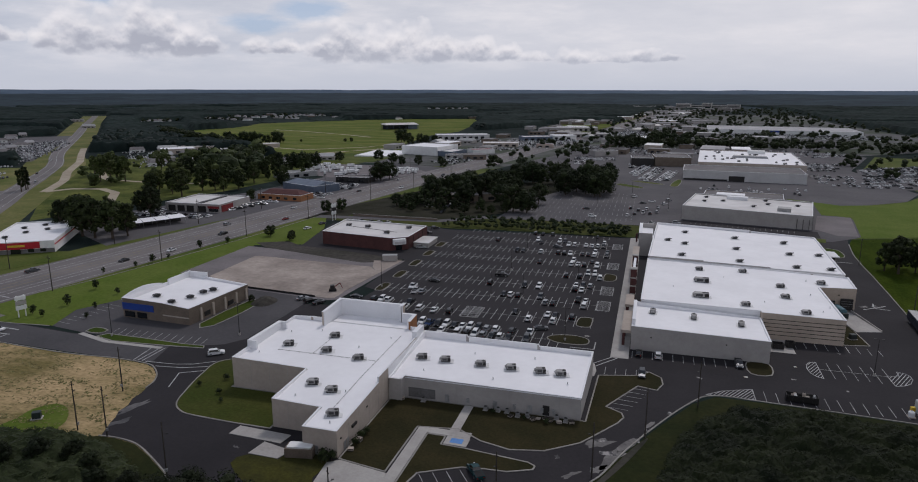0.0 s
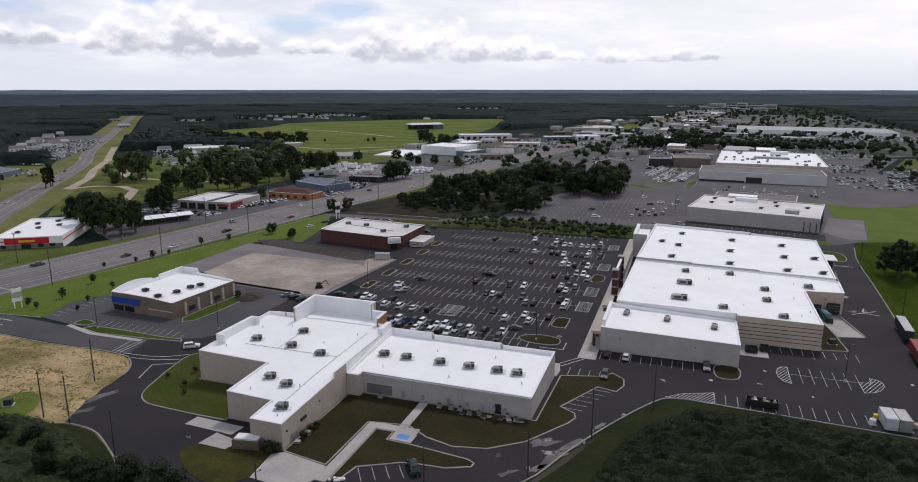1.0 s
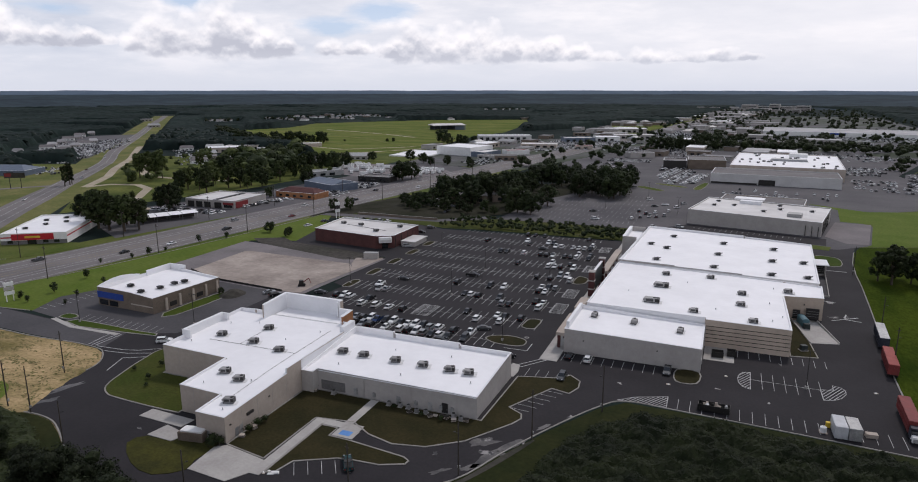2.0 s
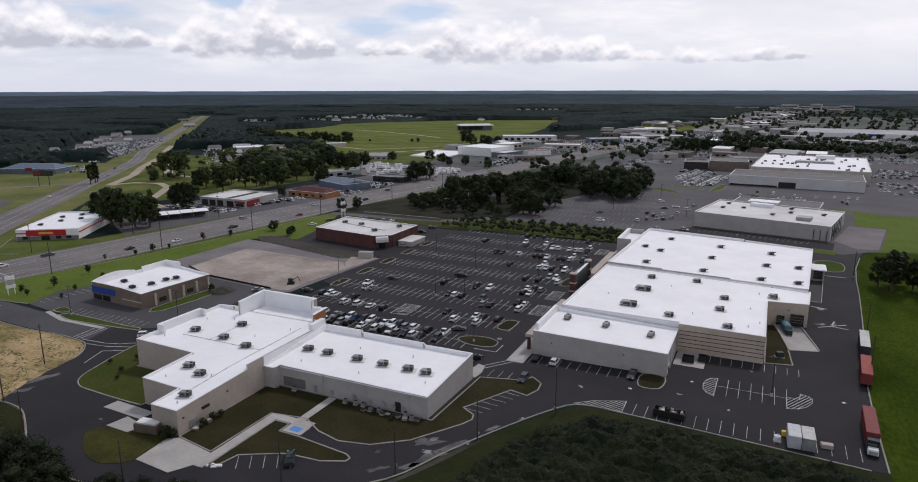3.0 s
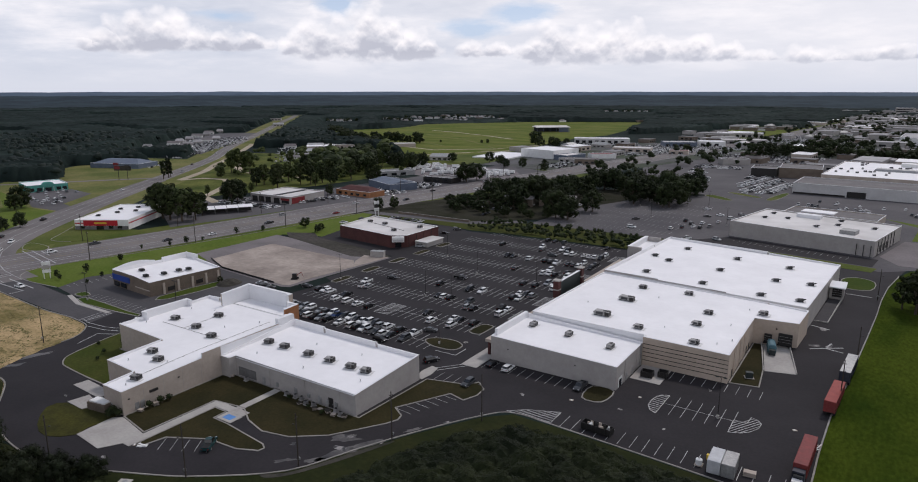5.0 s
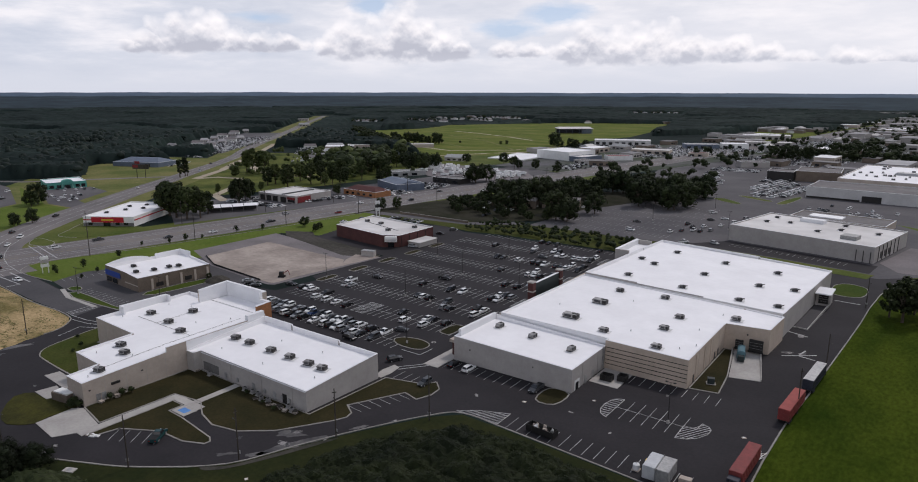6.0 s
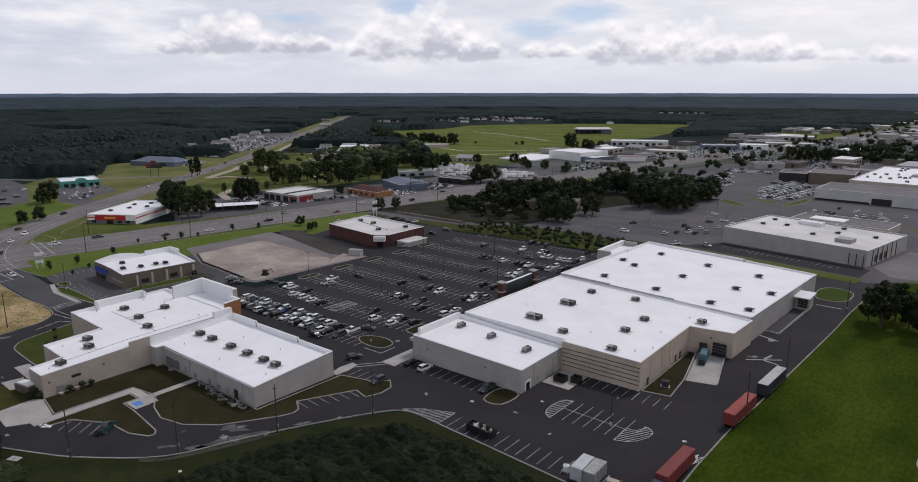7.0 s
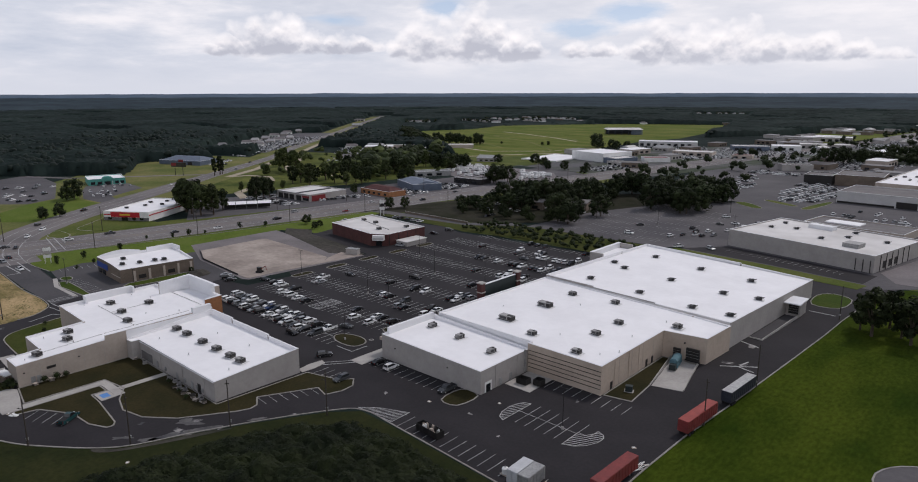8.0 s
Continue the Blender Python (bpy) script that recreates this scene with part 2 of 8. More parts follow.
SCRUB = mat("dark turned soil", (0.072, 0.064, 0.058), (0.040, 0.040, 0.030), rough=0.95, scale=0.02, fine=0.5, var=0.35, spec=0.1)
BARE = mat("dry bare ground", (0.4161, 0.3021, 0.1619), (0.1710, 0.1391, 0.0570), rough=1.0, scale=0.05, fine=0.9, var=0.34, bump=0.06, spec=0.05, lo=0.38, hi=0.62, stretch=(0.7, 1.5, 1))
SAND = mat("levelled sandy soil", (0.4140, 0.3555, 0.3105), (0.2430, 0.2052, 0.1800), rough=0.95, scale=0.055, fine=0.5, var=0.16, bump=0.04, spec=0.1)
SILT = mat("pale silt", (0.27, 0.255, 0.245), (0.034, 0.033, 0.036), rough=0.6, scale=0.55, fine=2.5, var=0.25, lo=0.44, hi=0.56)
SILT_WET = mat("thin damp silt", (0.115, 0.107, 0.102), (0.022, 0.020, 0.0225), rough=0.45, scale=0.16, fine=1.6, var=0.3, lo=0.42, hi=0.66)
GRAVEL = mat("grey gravel", (0.1978, 0.1766, 0.1766), (0.1426, 0.1288, 0.1288), rough=0.95, scale=0.06, fine=1.0, var=0.15, bump=0.03)
# ground and canopy of the far forest; haze blue is mixed into the colour
FARWOOD = mat("far forest floor with haze tint", (0.0085, 0.0145, 0.0135), (0.0215, 0.0325, 0.0285), rough=0.95, scale=0.006, fine=0.05, var=0.45, spec=0.05)
PAINT = mat("road paint", (0.4760, 0.4760, 0.4675), (0.2550, 0.2550, 0.2507), rough=0.7, scale=0.3, fine=3.0, var=0.2)
BLUEPAINT = mat("blue paint", (0.10, 0.25, 0.55), rough=0.7)
TPO = mat("white roof membrane", (0.885, 0.875, 0.88), (0.82, 0.81, 0.815), rough=0.55, scale=0.09, fine=0.5, var=0.025)
TPO_OLD = mat("worn white roof", (0.70, 0.68, 0.66), (0.52, 0.50, 0.48), rough=0.7, scale=0.05, fine=0.4, var=0.08)
TOWNROOF = mat("grey town roof", (0.34, 0.33, 0.33), (0.24, 0.235, 0.24), rough=0.8, scale=0.05, fine=0.4, var=0.1, rand=0.35)
BRUSH = leaf_mat("brush leaves", (0.022, 0.033, 0.011), (0.044, 0.054, 0.019), rand=0.0, spread=0.3)
OLIVETUFT = leaf_mat("olive tufts", (0.1260, 0.1248, 0.0432), (0.1740, 0.1536, 0.0576), rand=0.0, spread=0.3)
DRYTUFT = leaf_mat("dry tufts", (0.2063, 0.1688, 0.0725), (0.1438, 0.1400, 0.0500), rand=0.0, spread=0.35)
GREYROOF = mat("grey gravel roof", (0.20, 0.19, 0.185), (0.14, 0.13, 0.13), rough=0.9, scale=0.06, fine=0.6)
COPING = mat("white metal coping", (0.80, 0.80, 0.81), (0.73, 0.73, 0.74), rough=0.45, scale=0.12, var=0.025)
BEIGE = mat("beige stucco", (0.47, 0.405, 0.345), (0.40, 0.34, 0.29), rough=0.85, scale=0.12, fine=1.2, var=0.07)
PALE = mat("pale grey block wall", (0.42, 0.395, 0.37), (0.36, 0.335, 0.315), rough=0.85, scale=0.12, fine=1.0, var=0.07)
PALEGREY = mat("pale grey stucco", (0.56, 0.55, 0.54), (0.48, 0.47, 0.46), rough=0.85, scale=0.12, fine=1.0, var=0.05)
TAN = mat("tan stucco", (0.52, 0.43, 0.350), (0.45, 0.37, 0.300), rough=0.85, scale=0.15, fine=1.0, var=0.07)
BROWN = mat("brown brick", (0.195, 0.155, 0.122), (0.15, 0.118, 0.092), rough=0.88, scale=0.3, fine=3.0, var=0.2)
REDBRICK = mat("dark red brick", (0.105, 0.042, 0.038), (0.075, 0.032, 0.030), rough=0.88, scale=0.3, fine=3.0, var=0.2)
ORANGE = mat("orange cladding", (0.37, 0.165, 0.075), (0.28, 0.13, 0.06), rough=0.8, scale=0.3)
DARK = mat("dark bronze metal", (0.035, 0.033, 0.032), rough=0.5, metal=0.3, scale=0.5)
DARKGREEN = mat("dark green panel", (0.020, 0.030, 0.030), (0.028, 0.038, 0.038), rough=0.5, scale=0.3)
STEEL = mat("galvanised steel", (0.38, 0.38, 0.37), (0.28, 0.28, 0.28), rough=0.5, metal=0.4, scale=0.8, rand=0.15)
WHITE = mat("white paint", (0.78, 0.78, 0.76), (0.70, 0.69, 0.67), rough=0.6, scale=0.3, var=0.04)
LIGHTGREY = mat("light grey container paint", (0.52, 0.53, 0.54), (0.40, 0.41, 0.42), rough=0.55, scale=0.4, var=0.06)
RED = mat("red sign panel", (0.46, 0.018, 0.030), (0.40, 0.016, 0.026), rough=0.5, scale=0.5)
DULLRED = mat("dull red panel", (0.24, 0.028, 0.030), (0.18, 0.024, 0.026), rough=0.6, scale=0.4)
BLUE = mat("blue sign panel", (0.020, 0.060, 0.300), (0.016, 0.05, 0.25), rough=0.5, scale=0.5)
WORNYELLOW = mat("worn yellow line", (0.27, 0.215, 0.10), (0.22, 0.19, 0.14), rough=0.8, scale=0.2, fine=2.0)
LANDMIX = mat("rough mixed land", (0.0450, 0.0650, 0.0163), (0.1313, 0.1400, 0.0400), rough=1.0, scale=0.035, fine=0.5, var=0.3, spec=0.05)
# ground under the oaks, the shade of the crowns put into its colour
GROVESHADE = mat("grove ground with tree shade in its colour", (0.020, 0.022, 0.012), (0.045, 0.042, 0.032), rough=1.0, scale=0.05, fine=0.7, var=0.3, spec=0.05)
YELLOW = mat("yellow panel", (0.75, 0.52, 0.05), rough=0.5)
AQUA = mat("aqua green wall", (0.10, 0.36, 0.30), (0.08, 0.29, 0.25), rough=0.7)
RUST = mat("rusty red steel", (0.215, 0.036, 0.034), (0.150, 0.032, 0.030), rough=0.65, scale=0.5, fine=2.0, var=0.2)
# roof panel of the red trailer, a paler red than its sides
PALERED = mat("paler red trailer roof", (0.33, 0.068, 0.055), (0.25, 0.052, 0.045), rough=0.7, scale=0.5, fine=2.0, var=0.12)
NAVY = mat("dark navy steel", (0.022, 0.026, 0.040), (0.040, 0.043, 0.055), rough=0.5, scale=0.4, fine=1.5, var=0.2)
TEAL = mat("faded teal paint", (0.10, 0.20, 0.23), (0.08, 0.16, 0.19), rough=0.5, scale=0.4, var=0.06)
BLUEGREY = mat("blue grey metal", (0.13, 0.16, 0.21), (0.10, 0.125, 0.17), rough=0.5, metal=0.1, scale=0.3)
GLASS = mat("dark tinted glass", (0.012, 0.015, 0.018), rough=0.08, scale=0.3, spec=0.7)
TYRE = mat("tyre rubber", (0.018, 0.018, 0.019), rough=0.85, scale=2.0)
LAMPWHITE = mat("headlight lens", (0.65, 0.66, 0.68), rough=0.2)
LAMPRED = mat("tail light lens", (0.35, 0.015, 0.012), rough=0.25)
BARK = mat("bark", (0.090, 0.070, 0.052), (0.06, 0.047, 0.036), rough=0.95, scale=1.0, fine=6.0, bump=0.02)
POLEWOOD = mat("weathered pole", (0.060, 0.050, 0.042), (0.042, 0.036, 0.03), rough=0.9, scale=1.0, fine=5.0)
LEAVES = leaf_mat("oak leaves", (0.0145, 0.0235, 0.0080), (0.0265, 0.0350, 0.0125))
LEAVES_DARK = leaf_mat("dark thick leaves", (0.0085, 0.0130, 0.0050), (0.0165, 0.0215, 0.0085))
LEAVES_MID = leaf_mat("mid green leaves", (0.030, 0.043, 0.014), (0.044, 0.056, 0.019))
LEAVES_LIGHT = leaf_mat("light leaves", (0.0480, 0.0672, 0.0204), (0.0672, 0.0816, 0.0264))
THICKET = leaf_mat("thicket leaves", (0.0050, 0.0090, 0.0025), (0.0165, 0.0225, 0.0065), rand=0.0, spread=0.14, patch=0.09)
# leaf green shifted towards the blue of the haze
FARLEAF = leaf_mat("far forest leaves with haze tint", (0.0075, 0.0135, 0.0110), (0.0165, 0.0260, 0.0200), rand=0.0, spread=0.12)
# the blue haze of distance is put into these two base colours
HAZEHILLS = mat("distant wooded hills with haze in their colour", (0.072, 0.104, 0.146), (0.088, 0.120, 0.160), rough=0.95, scale=0.0025, fine=0.012, var=0.2, spec=0.05)
HAZEWOODS = mat("distant woods with haze in their colour", (0.022, 0.034, 0.043), (0.036, 0.052, 0.062), rough=0.95, scale=0.004, fine=0.02, var=0.3, spec=0.05)
TOWNGROUND = mat("town yards", (0.0935, 0.0901, 0.0952), (0.0340, 0.0476, 0.0238), rough=0.92, scale=0.014, fine=0.10, var=0.35, lo=0.42, hi=0.58)
TRACK = mat("pale dirt track", (0.40, 0.345, 0.265), (0.30, 0.25, 0.185), rough=0.95, scale=0.06, fine=0.6)
# pad grey holds scuffs and the smudge of shadow round a unit
PAD = mat("walk pad with scuffs and shadow smudge", (0.76, 0.755, 0.75), (0.60, 0.595, 0.59), rough=0.7, scale=0.7, fine=2.5, var=0.12)
UNITGREY = mat("unit casing", (0.34, 0.33, 0.32), (0.22, 0.215, 0.21), rough=0.5, metal=0.1, scale=0.8, rand=0.25)
UNITDARK = mat("dark unit casing", (0.075, 0.075, 0.078), (0.05, 0.05, 0.052), rough=0.5, metal=0.2, scale=0.8, rand=0.3)
RECESS = mat("grey recess wall", (0.17, 0.165, 0.16), (0.13, 0.125, 0.12), rough=0.85, scale=0.4)
PAINTS = {
    "white": mat("white car paint", (0.82, 0.82, 0.81), rough=0.25, scale=0.5, spec=0.5),
    "silver": mat("silver car paint", (0.36, 0.37, 0.38), rough=0.3, metal=0.5, scale=0.5),
    "black": mat("black car paint", (0.012, 0.012, 0.014), rough=0.2, scale=0.5, spec=0.5),
    "grey": mat("grey car paint", (0.085, 0.09, 0.095), rough=0.3, metal=0.4, scale=0.5),
    "blue": mat("blue car paint", (0.025, 0.05, 0.13), rough=0.25, metal=0.2, scale=0.5),
    "teal": mat("teal car paint", (0.015, 0.055, 0.058), rough=0.25, metal=0.1, scale=0.5),
    "red": mat("red car paint", (0.22, 0.018, 0.016), rough=0.25, scale=0.5, spec=0.5),
    "tan": mat("beige car paint", (0.32, 0.27, 0.20), rough=0.3, metal=0.3, scale=0.5),
}


# ---- building helpers ----
class Shape:
    """Gathers the faces of one mesh."""

    def __init__(self):
        self.v, self.f = [], []

    def poly(self, pts):
        n = len(self.v)
        self.v += [tuple(p) for p in pts]
        self.f.append(tuple(range(n, n + len(pts))))
        return self

    def prism(self, low, high):
        """Solid between two outlines with the same number of points, both anticlockwise from above."""
        n, k = len(self.v), len(low)
        self.v += [tuple(p) for p in low] + [tuple(p) for p in high]
        self.f.append(tuple(range(n + k - 1, n - 1, -1)))
        self.f.append(tuple(range(n + k, n + 2 * k)))
        for i in range(k):
            j = (i + 1) % k
            self.f.append((n + i, n + j, n + k + j, n + k + i))
        return self

    def box(self, x0, x1, y0, y1, z0, z1, taper=0.0):
        c = lambda d, z: [(x0 + d, y0 + d, z), (x1 - d, y0 + d, z), (x1 - d, y1 - d, z), (x0 + d, y1 - d, z)]
        return self.prism(c(0, z0), c(taper, z1))

    def slab(self, pts, z0, z1):
        return self.prism([(x, y, z0) for x, y in pts], [(x, y, z1) for x, y in pts])

    def tube(self, a, b, r0, r1=None, n=8):
        a, b = Vector(a), Vector(b)
        r1 = r0 if r1 is None else r1
        w = (b - a).normalized()
        u = w.orthogonal().normalized()
        v = w.cross(u)
        ring = lambda c, r: [c + u * r * math.cos(2 * math.pi * i / n) + v * r * math.sin(2 * math.pi * i / n) for i in range(n)]
        return self.prism(ring(a, r0), ring(b, r1))

    def beam(self, p, q, z0, zp, zq, inner, outer=0.0, trim=0.004):
        """A wall from p to q with its top falling from zp to zq; inner: thickness to the left of the way, outer: to the right."""
        d = (Vector(q) - Vector(p)).normalized()
        n = Vector((-d.y, d.x))
        a, b = Vector(p) + d * trim, Vector(q) - d * trim
        cs = [a - n * outer, b - n * outer, b + n * inner, a + n * inner]
        t = [zp, zq, zq, zp]
        z0 = z0 if isinstance(z0, tuple) else (z0, z0)
        b0 = [z0[0], z0[1], z0[1], z0[0]]
        return self.prism([(c.x, c.y, h) for c, h in zip(cs, b0)], [(c.x, c.y, h) for c, h in zip(cs, t)])

    def mesh(self, name, material):
        me = bpy.data.meshes.new(name)
        me.from_pydata(self.v, [], self.f)
        me.materials.append(material)
        return me


def part(name, shape, material, parent, label=""):
    me = shape.mesh(name, material) if isinstance(shape, Shape) else shape
    ob = new(name, me)
    ob.parent = parent
    return tagged(ob, label) if label else ob


def thing(name, label, category, at=(0, 0, 0), turn=0.0, group="", kind=""):
    ob = new(name)
    ob.matrix_basis = pose(*at, 0, 0, turn)
    return tagged(ob, label, category, group, kind)


def setting(name, shape, material, label, category="ground"):
    ob = new(name, shape.mesh(name, material))
    return tagged(ob, label, category, kind="structure")


# ---- ground ----
def build_ground():
    """One sheet to the horizon: level round the town, rising to low wooded hills far off."""
    cx, cy, rings, segs = 80.0, 40.0, [0, 60, 150, 300, 500, 800, 1200, 1600, 2000, 2300, 2600, 2900, 3200, 3500, 3800, 4100, 4400, 4620, 4780], 96
    sh = Shape()
    for r in rings:
        f = min(max((r - 2100) / 2680, 0), 1)
        for i in range(segs):
            a = 2 * math.pi * i / segs
            h = 47 * f * f * (3 - 2 * f) + (4 * f * noise.noise((r / 500, math.cos(a) * 5, math.sin(a) * 5)))
            sh.v.append((cx + r * math.cos(a), cy + r * math.sin(a), h))
    for k in range(len(rings) - 1):
        for i in range(segs):
            j = (i + 1) % segs
            if k == 0:
                sh.f.append((segs + i, segs + j, 0))
            else:
                sh.f.append((k * segs + i, (k + 1) * segs + i, (k + 1) * segs + j, k * segs + j))
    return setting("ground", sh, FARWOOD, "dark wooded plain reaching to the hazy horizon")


build_ground()


def sheet(name, pts, z, material, label, category="ground"):
    """A flat piece of ground with a little thickness, laid over the one below."""
    if sum(a[0] * b[1] - b[0] * a[1] for a, b in zip(pts, pts[1:] + pts[:1])) < 0:
        pts = pts[::-1]
    return setting(name, Shape().slab(pts, -0.3, z), material, label, category)


def rect(x0, x1, y0, y1):
    return [(x0, y0), (x1, y0), (x1, y1), (x0, y1)]


def smooth(pts, n=5, closed=True):
    """A rounded line through the points (Catmull-Rom)."""
    out, k = [], len(pts)
    for i in range(k if closed else k - 1):
        p = [Vector(pts[(i + d) % k] if closed else pts[min(max(i + d, 0), k - 1)]) for d in (-1, 0, 1, 2)]
        for s in range(n):
            t = s / n
            q = 0.5 * (2 * p[1] + (p[2] - p[0]) * t + (2 * p[0] - 5 * p[1] + 4 * p[2] - p[3]) * t * t + (3 * p[1] - p[0] - 3 * p[2] + p[3]) * t ** 3)
            out.append((q.x, q.y))
    return out if closed else out + [tuple(pts[-1])]


def kerb(pts, label="pale concrete kerb along the asphalt", closed=False, width=0.35, top=0.17):
    sh = Shape()
    pts = list(pts) + ([pts[0]] if closed else [])
    for p, q in zip(pts, pts[1:]):
        if (Vector(p) - Vector(q)).length > 0.05:
            sh.beam(p, q, -0.1, top, top, width / 2, width / 2, trim=-0.03)
    return setting("kerb", sh, KERB, label, "kerb")


def island(pts, material=LAWN, label="grass island with a pale kerb in the asphalt", n=4, round_=True):
    line = smooth(pts, n) if round_ else pts
    sheet("lawn", line, 0.13, material, label, "lawn")
    kerb(line, closed=True)


def stripes(name, segs, z, label, width=0.13, material=PAINT, parent=None):
    """Painted lines, each a thin strip."""
    sh = Shape()
    for p, q in segs:
        d = (Vector(q) - Vector(p)).normalized()
        n = Vector((-d.y, d.x)) * width / 2
        a, b = Vector(p), Vector(q)
        sh.slab([(c.x, c.y) for c in (a - n, b - n, b + n, a + n)], z - 0.03, z)
    return setting(name, sh, material, label, "marking")


# highway, from the crossing to the horizon
HIGHWAY = [(-262, -60), (-246, 60), (-232, 150), (-219, 230), (-209, 300), (-196, 390), (-176, 520), (-150, 690), (-116, 900), (-75, 1180), (0, 1800), (90, 2600), (200, 3600), (330, 4700)]
SIDE_ROAD = [(-196, 157.5), (-232, 164), (-274, 188), (-330, 250), (-440, 388), (-545, 520), (-650, 625), (-860, 860), (-1080, 1100), (-1360, 1412), (-1440, 1490)]


def ribbon(line, half, z0, z1, name, material, label, category="road", shift=0.0):
    left, right = [], []
    for i, p in enumerate(line):
        a, b = Vector(line[max(i - 1, 0)]), Vector(line[min(i + 1, len(line) - 1)])
        d = (b - a).normalized()
        n = Vector((-d.y, d.x))
        c = Vector(p) + n * shift
        h = half(i) if callable(half) else half
        left.append(c + n * h), right.append(c - n * h)
    sh = Shape()
    for i in range(len(line) - 1):
        q = [right[i], right[i + 1], left[i + 1], left[i]]
        base = [ground_height(v.x, v.y) for v in q]
        sh.prism([(v.x, v.y, h - 0.3) for v, h in zip(q, base)], [(v.x, v.y, h + (z1 if i < 12 else z0)) for v, h in zip(q, base)])
    return setting(name, sh, material, label, category)


def ground_height(x, y):
    r = math.hypot(x - 80, y - 40)
    f = min(max((r - 2100) / 2680, 0), 1)
    return 47 * f * f * (3 - 2 * f)


HWY = smooth(HIGHWAY, 4, closed=False)
SIDE = smooth(SIDE_ROAD, 3, closed=False)
ribbon(HWY, 32, 0.03, 0.03, "verge", VERGE, "grass verge along the highway", "verge")
ribbon(HWY, 19, 0.06, 0.06, "road", ROAD, "wide worn asphalt highway with turning lanes")
ribbon(SIDE, 27, 0.035, 0.035, "verge", DRYGRASS, "grass verge along the side road", "verge")
ribbon(SIDE, lambda i: 12.5 if i < 10 else 11 if i < 12 else 10 if i < 10 else 8.5 if i < 14 else 7.2, 0.065, 0.065, "road", ROAD, "worn asphalt side road running to the horizon")
for s in (-16.5, -9.6, -6.0, 6.0, 9.6, 16.5):
    ribbon(HWY[:48], 0.14, 0.075, 0.075, "lane_line", PAINT, "white lane line on the highway", "marking", shift=s)
for s in (-2.0, 2.0):
    ribbon(HWY[:48], 0.14, 0.075, 0.075, "lane_line", WORNYELLOW, "yellow centre line on the highway", "marking", shift=s)
for s in (-6.4, 0, 6.4):
    ribbon(SIDE[:24], 0.14, 0.078, 0.078, "lane_line", PAINT, "white lane line on the side road", "marking", shift=s)

# the shopping site: asphalt, with the land round it
SOUTH_EDGE = smooth([(-102, 113.6), (-97.4, 113.9), (-91.6, 113), (-85.4, 109.9), (-78.4, 105.7), (-74.4, 103.1), (-58, 99), (-40, 99.5), (-19, 108.3), (-9, 114), (4, 125), (10.5, 139.5), (16.5, 152), (25, 167), (31, 172.8), (44, 172.5), (72, 170.6), (92, 169)], 4, closed=False)
EAST_EDGE = [(95, 169.4), (95, 193), (95.6, 213), (97.2, 232), (98.9, 257), (100.5, 281), (102, 305), (102.8, 325), (104.5, 346), (108, 368)]
sheet("pavement", SOUTH_EDGE + EAST_EDGE + [(112, 386), (10, 385), (10, 352), (-92, 346), (-92, 235), (-86, 232), (-88, 212), (-112, 208), (-116, 166), (-122, 164), (-160, 163), (-196, 166), (-225, 172), (-225, 148), (-186, 151), (-119.5, 150.5), (-109.9, 140.4), (-109.2, 136.8), (-108.3, 130.8), (-106.4, 124.2), (-104.4, 119.4)], 0.03, ASPHALT, "dark new asphalt of the shopping centre drives and lots", "pavement")
kerb(SOUTH_EDGE)
kerb([(x + 0.2, y) for x, y in EAST_EDGE])
kerb(smooth([(-196, 149.5), (-186, 151), (-150, 149.3), (-130.8, 150.3), (-120.2, 149.6), (-116.2, 147.9), (-112.2, 144.2), (-110, 140.4), (-109.3, 136.6)], 5, closed=False))
BARE_EDGE = [(-101.4, 113.4), (-104.2, 119.4), (-104.9, 121.6), (-106.4, 124.2), (-106.6, 127.4), (-108.2, 130.8), (-108.3, 134), (-109.3, 136.8), (-110.1, 140.4), (-112.3, 144.0), (-116.2, 147.6), (-120.2, 149.3), (-130.8, 150.0)]
sheet("land", [(-245, 60), (-100, 40), (-58, 98.8), (-74.4, 103), (-78.4, 105.5), (-85.4, 109.7), (-91.6, 112.8), (-97.4, 113.7)] + BARE_EDGE + [(-150, 149), (-186, 150.6), (-222, 148)], 0.036, BARE, "dry sandy open ground with tufts of yellow grass", "ground")
sheet("land", smooth([(-126.4, 108.6), (-126.6, 114.8), (-127, 119.4), (-124, 123.2), (-118.7, 121.6), (-114.4, 116.8), (-113, 113.2), (-106, 112.8), (-103.4, 112.2), (-110, 109.4)], 3), 0.05, VERGE_FRESH, "fresh green grass patch on the bare ground", "ground")
sheet("land", [(-104.6, 112.2), (-102.2, 113.3), (-97.4, 113.6), (-91.6, 112.7), (-85.4, 109.6), (-78.4, 105.4), (-74.4, 102.9), (-58, 98.7), (-62, 94), (-80, 98), (-92, 106), (-100, 109)], 0.055, SHADEGRASS, "rough grass along the kerb of the drive, darkened for shade", "verge")
sheet("land", [(95.5, 165)] + [(x + 0.4, y) for x, y in EAST_EDGE] + [(112.4, 380), (150, 395), (260, 420), (330, 300), (300, 60), (140, -40), (110, 60), (96, 130)], 0.024, PASTURE, "rough green meadow beside the shopping centre", "ground")
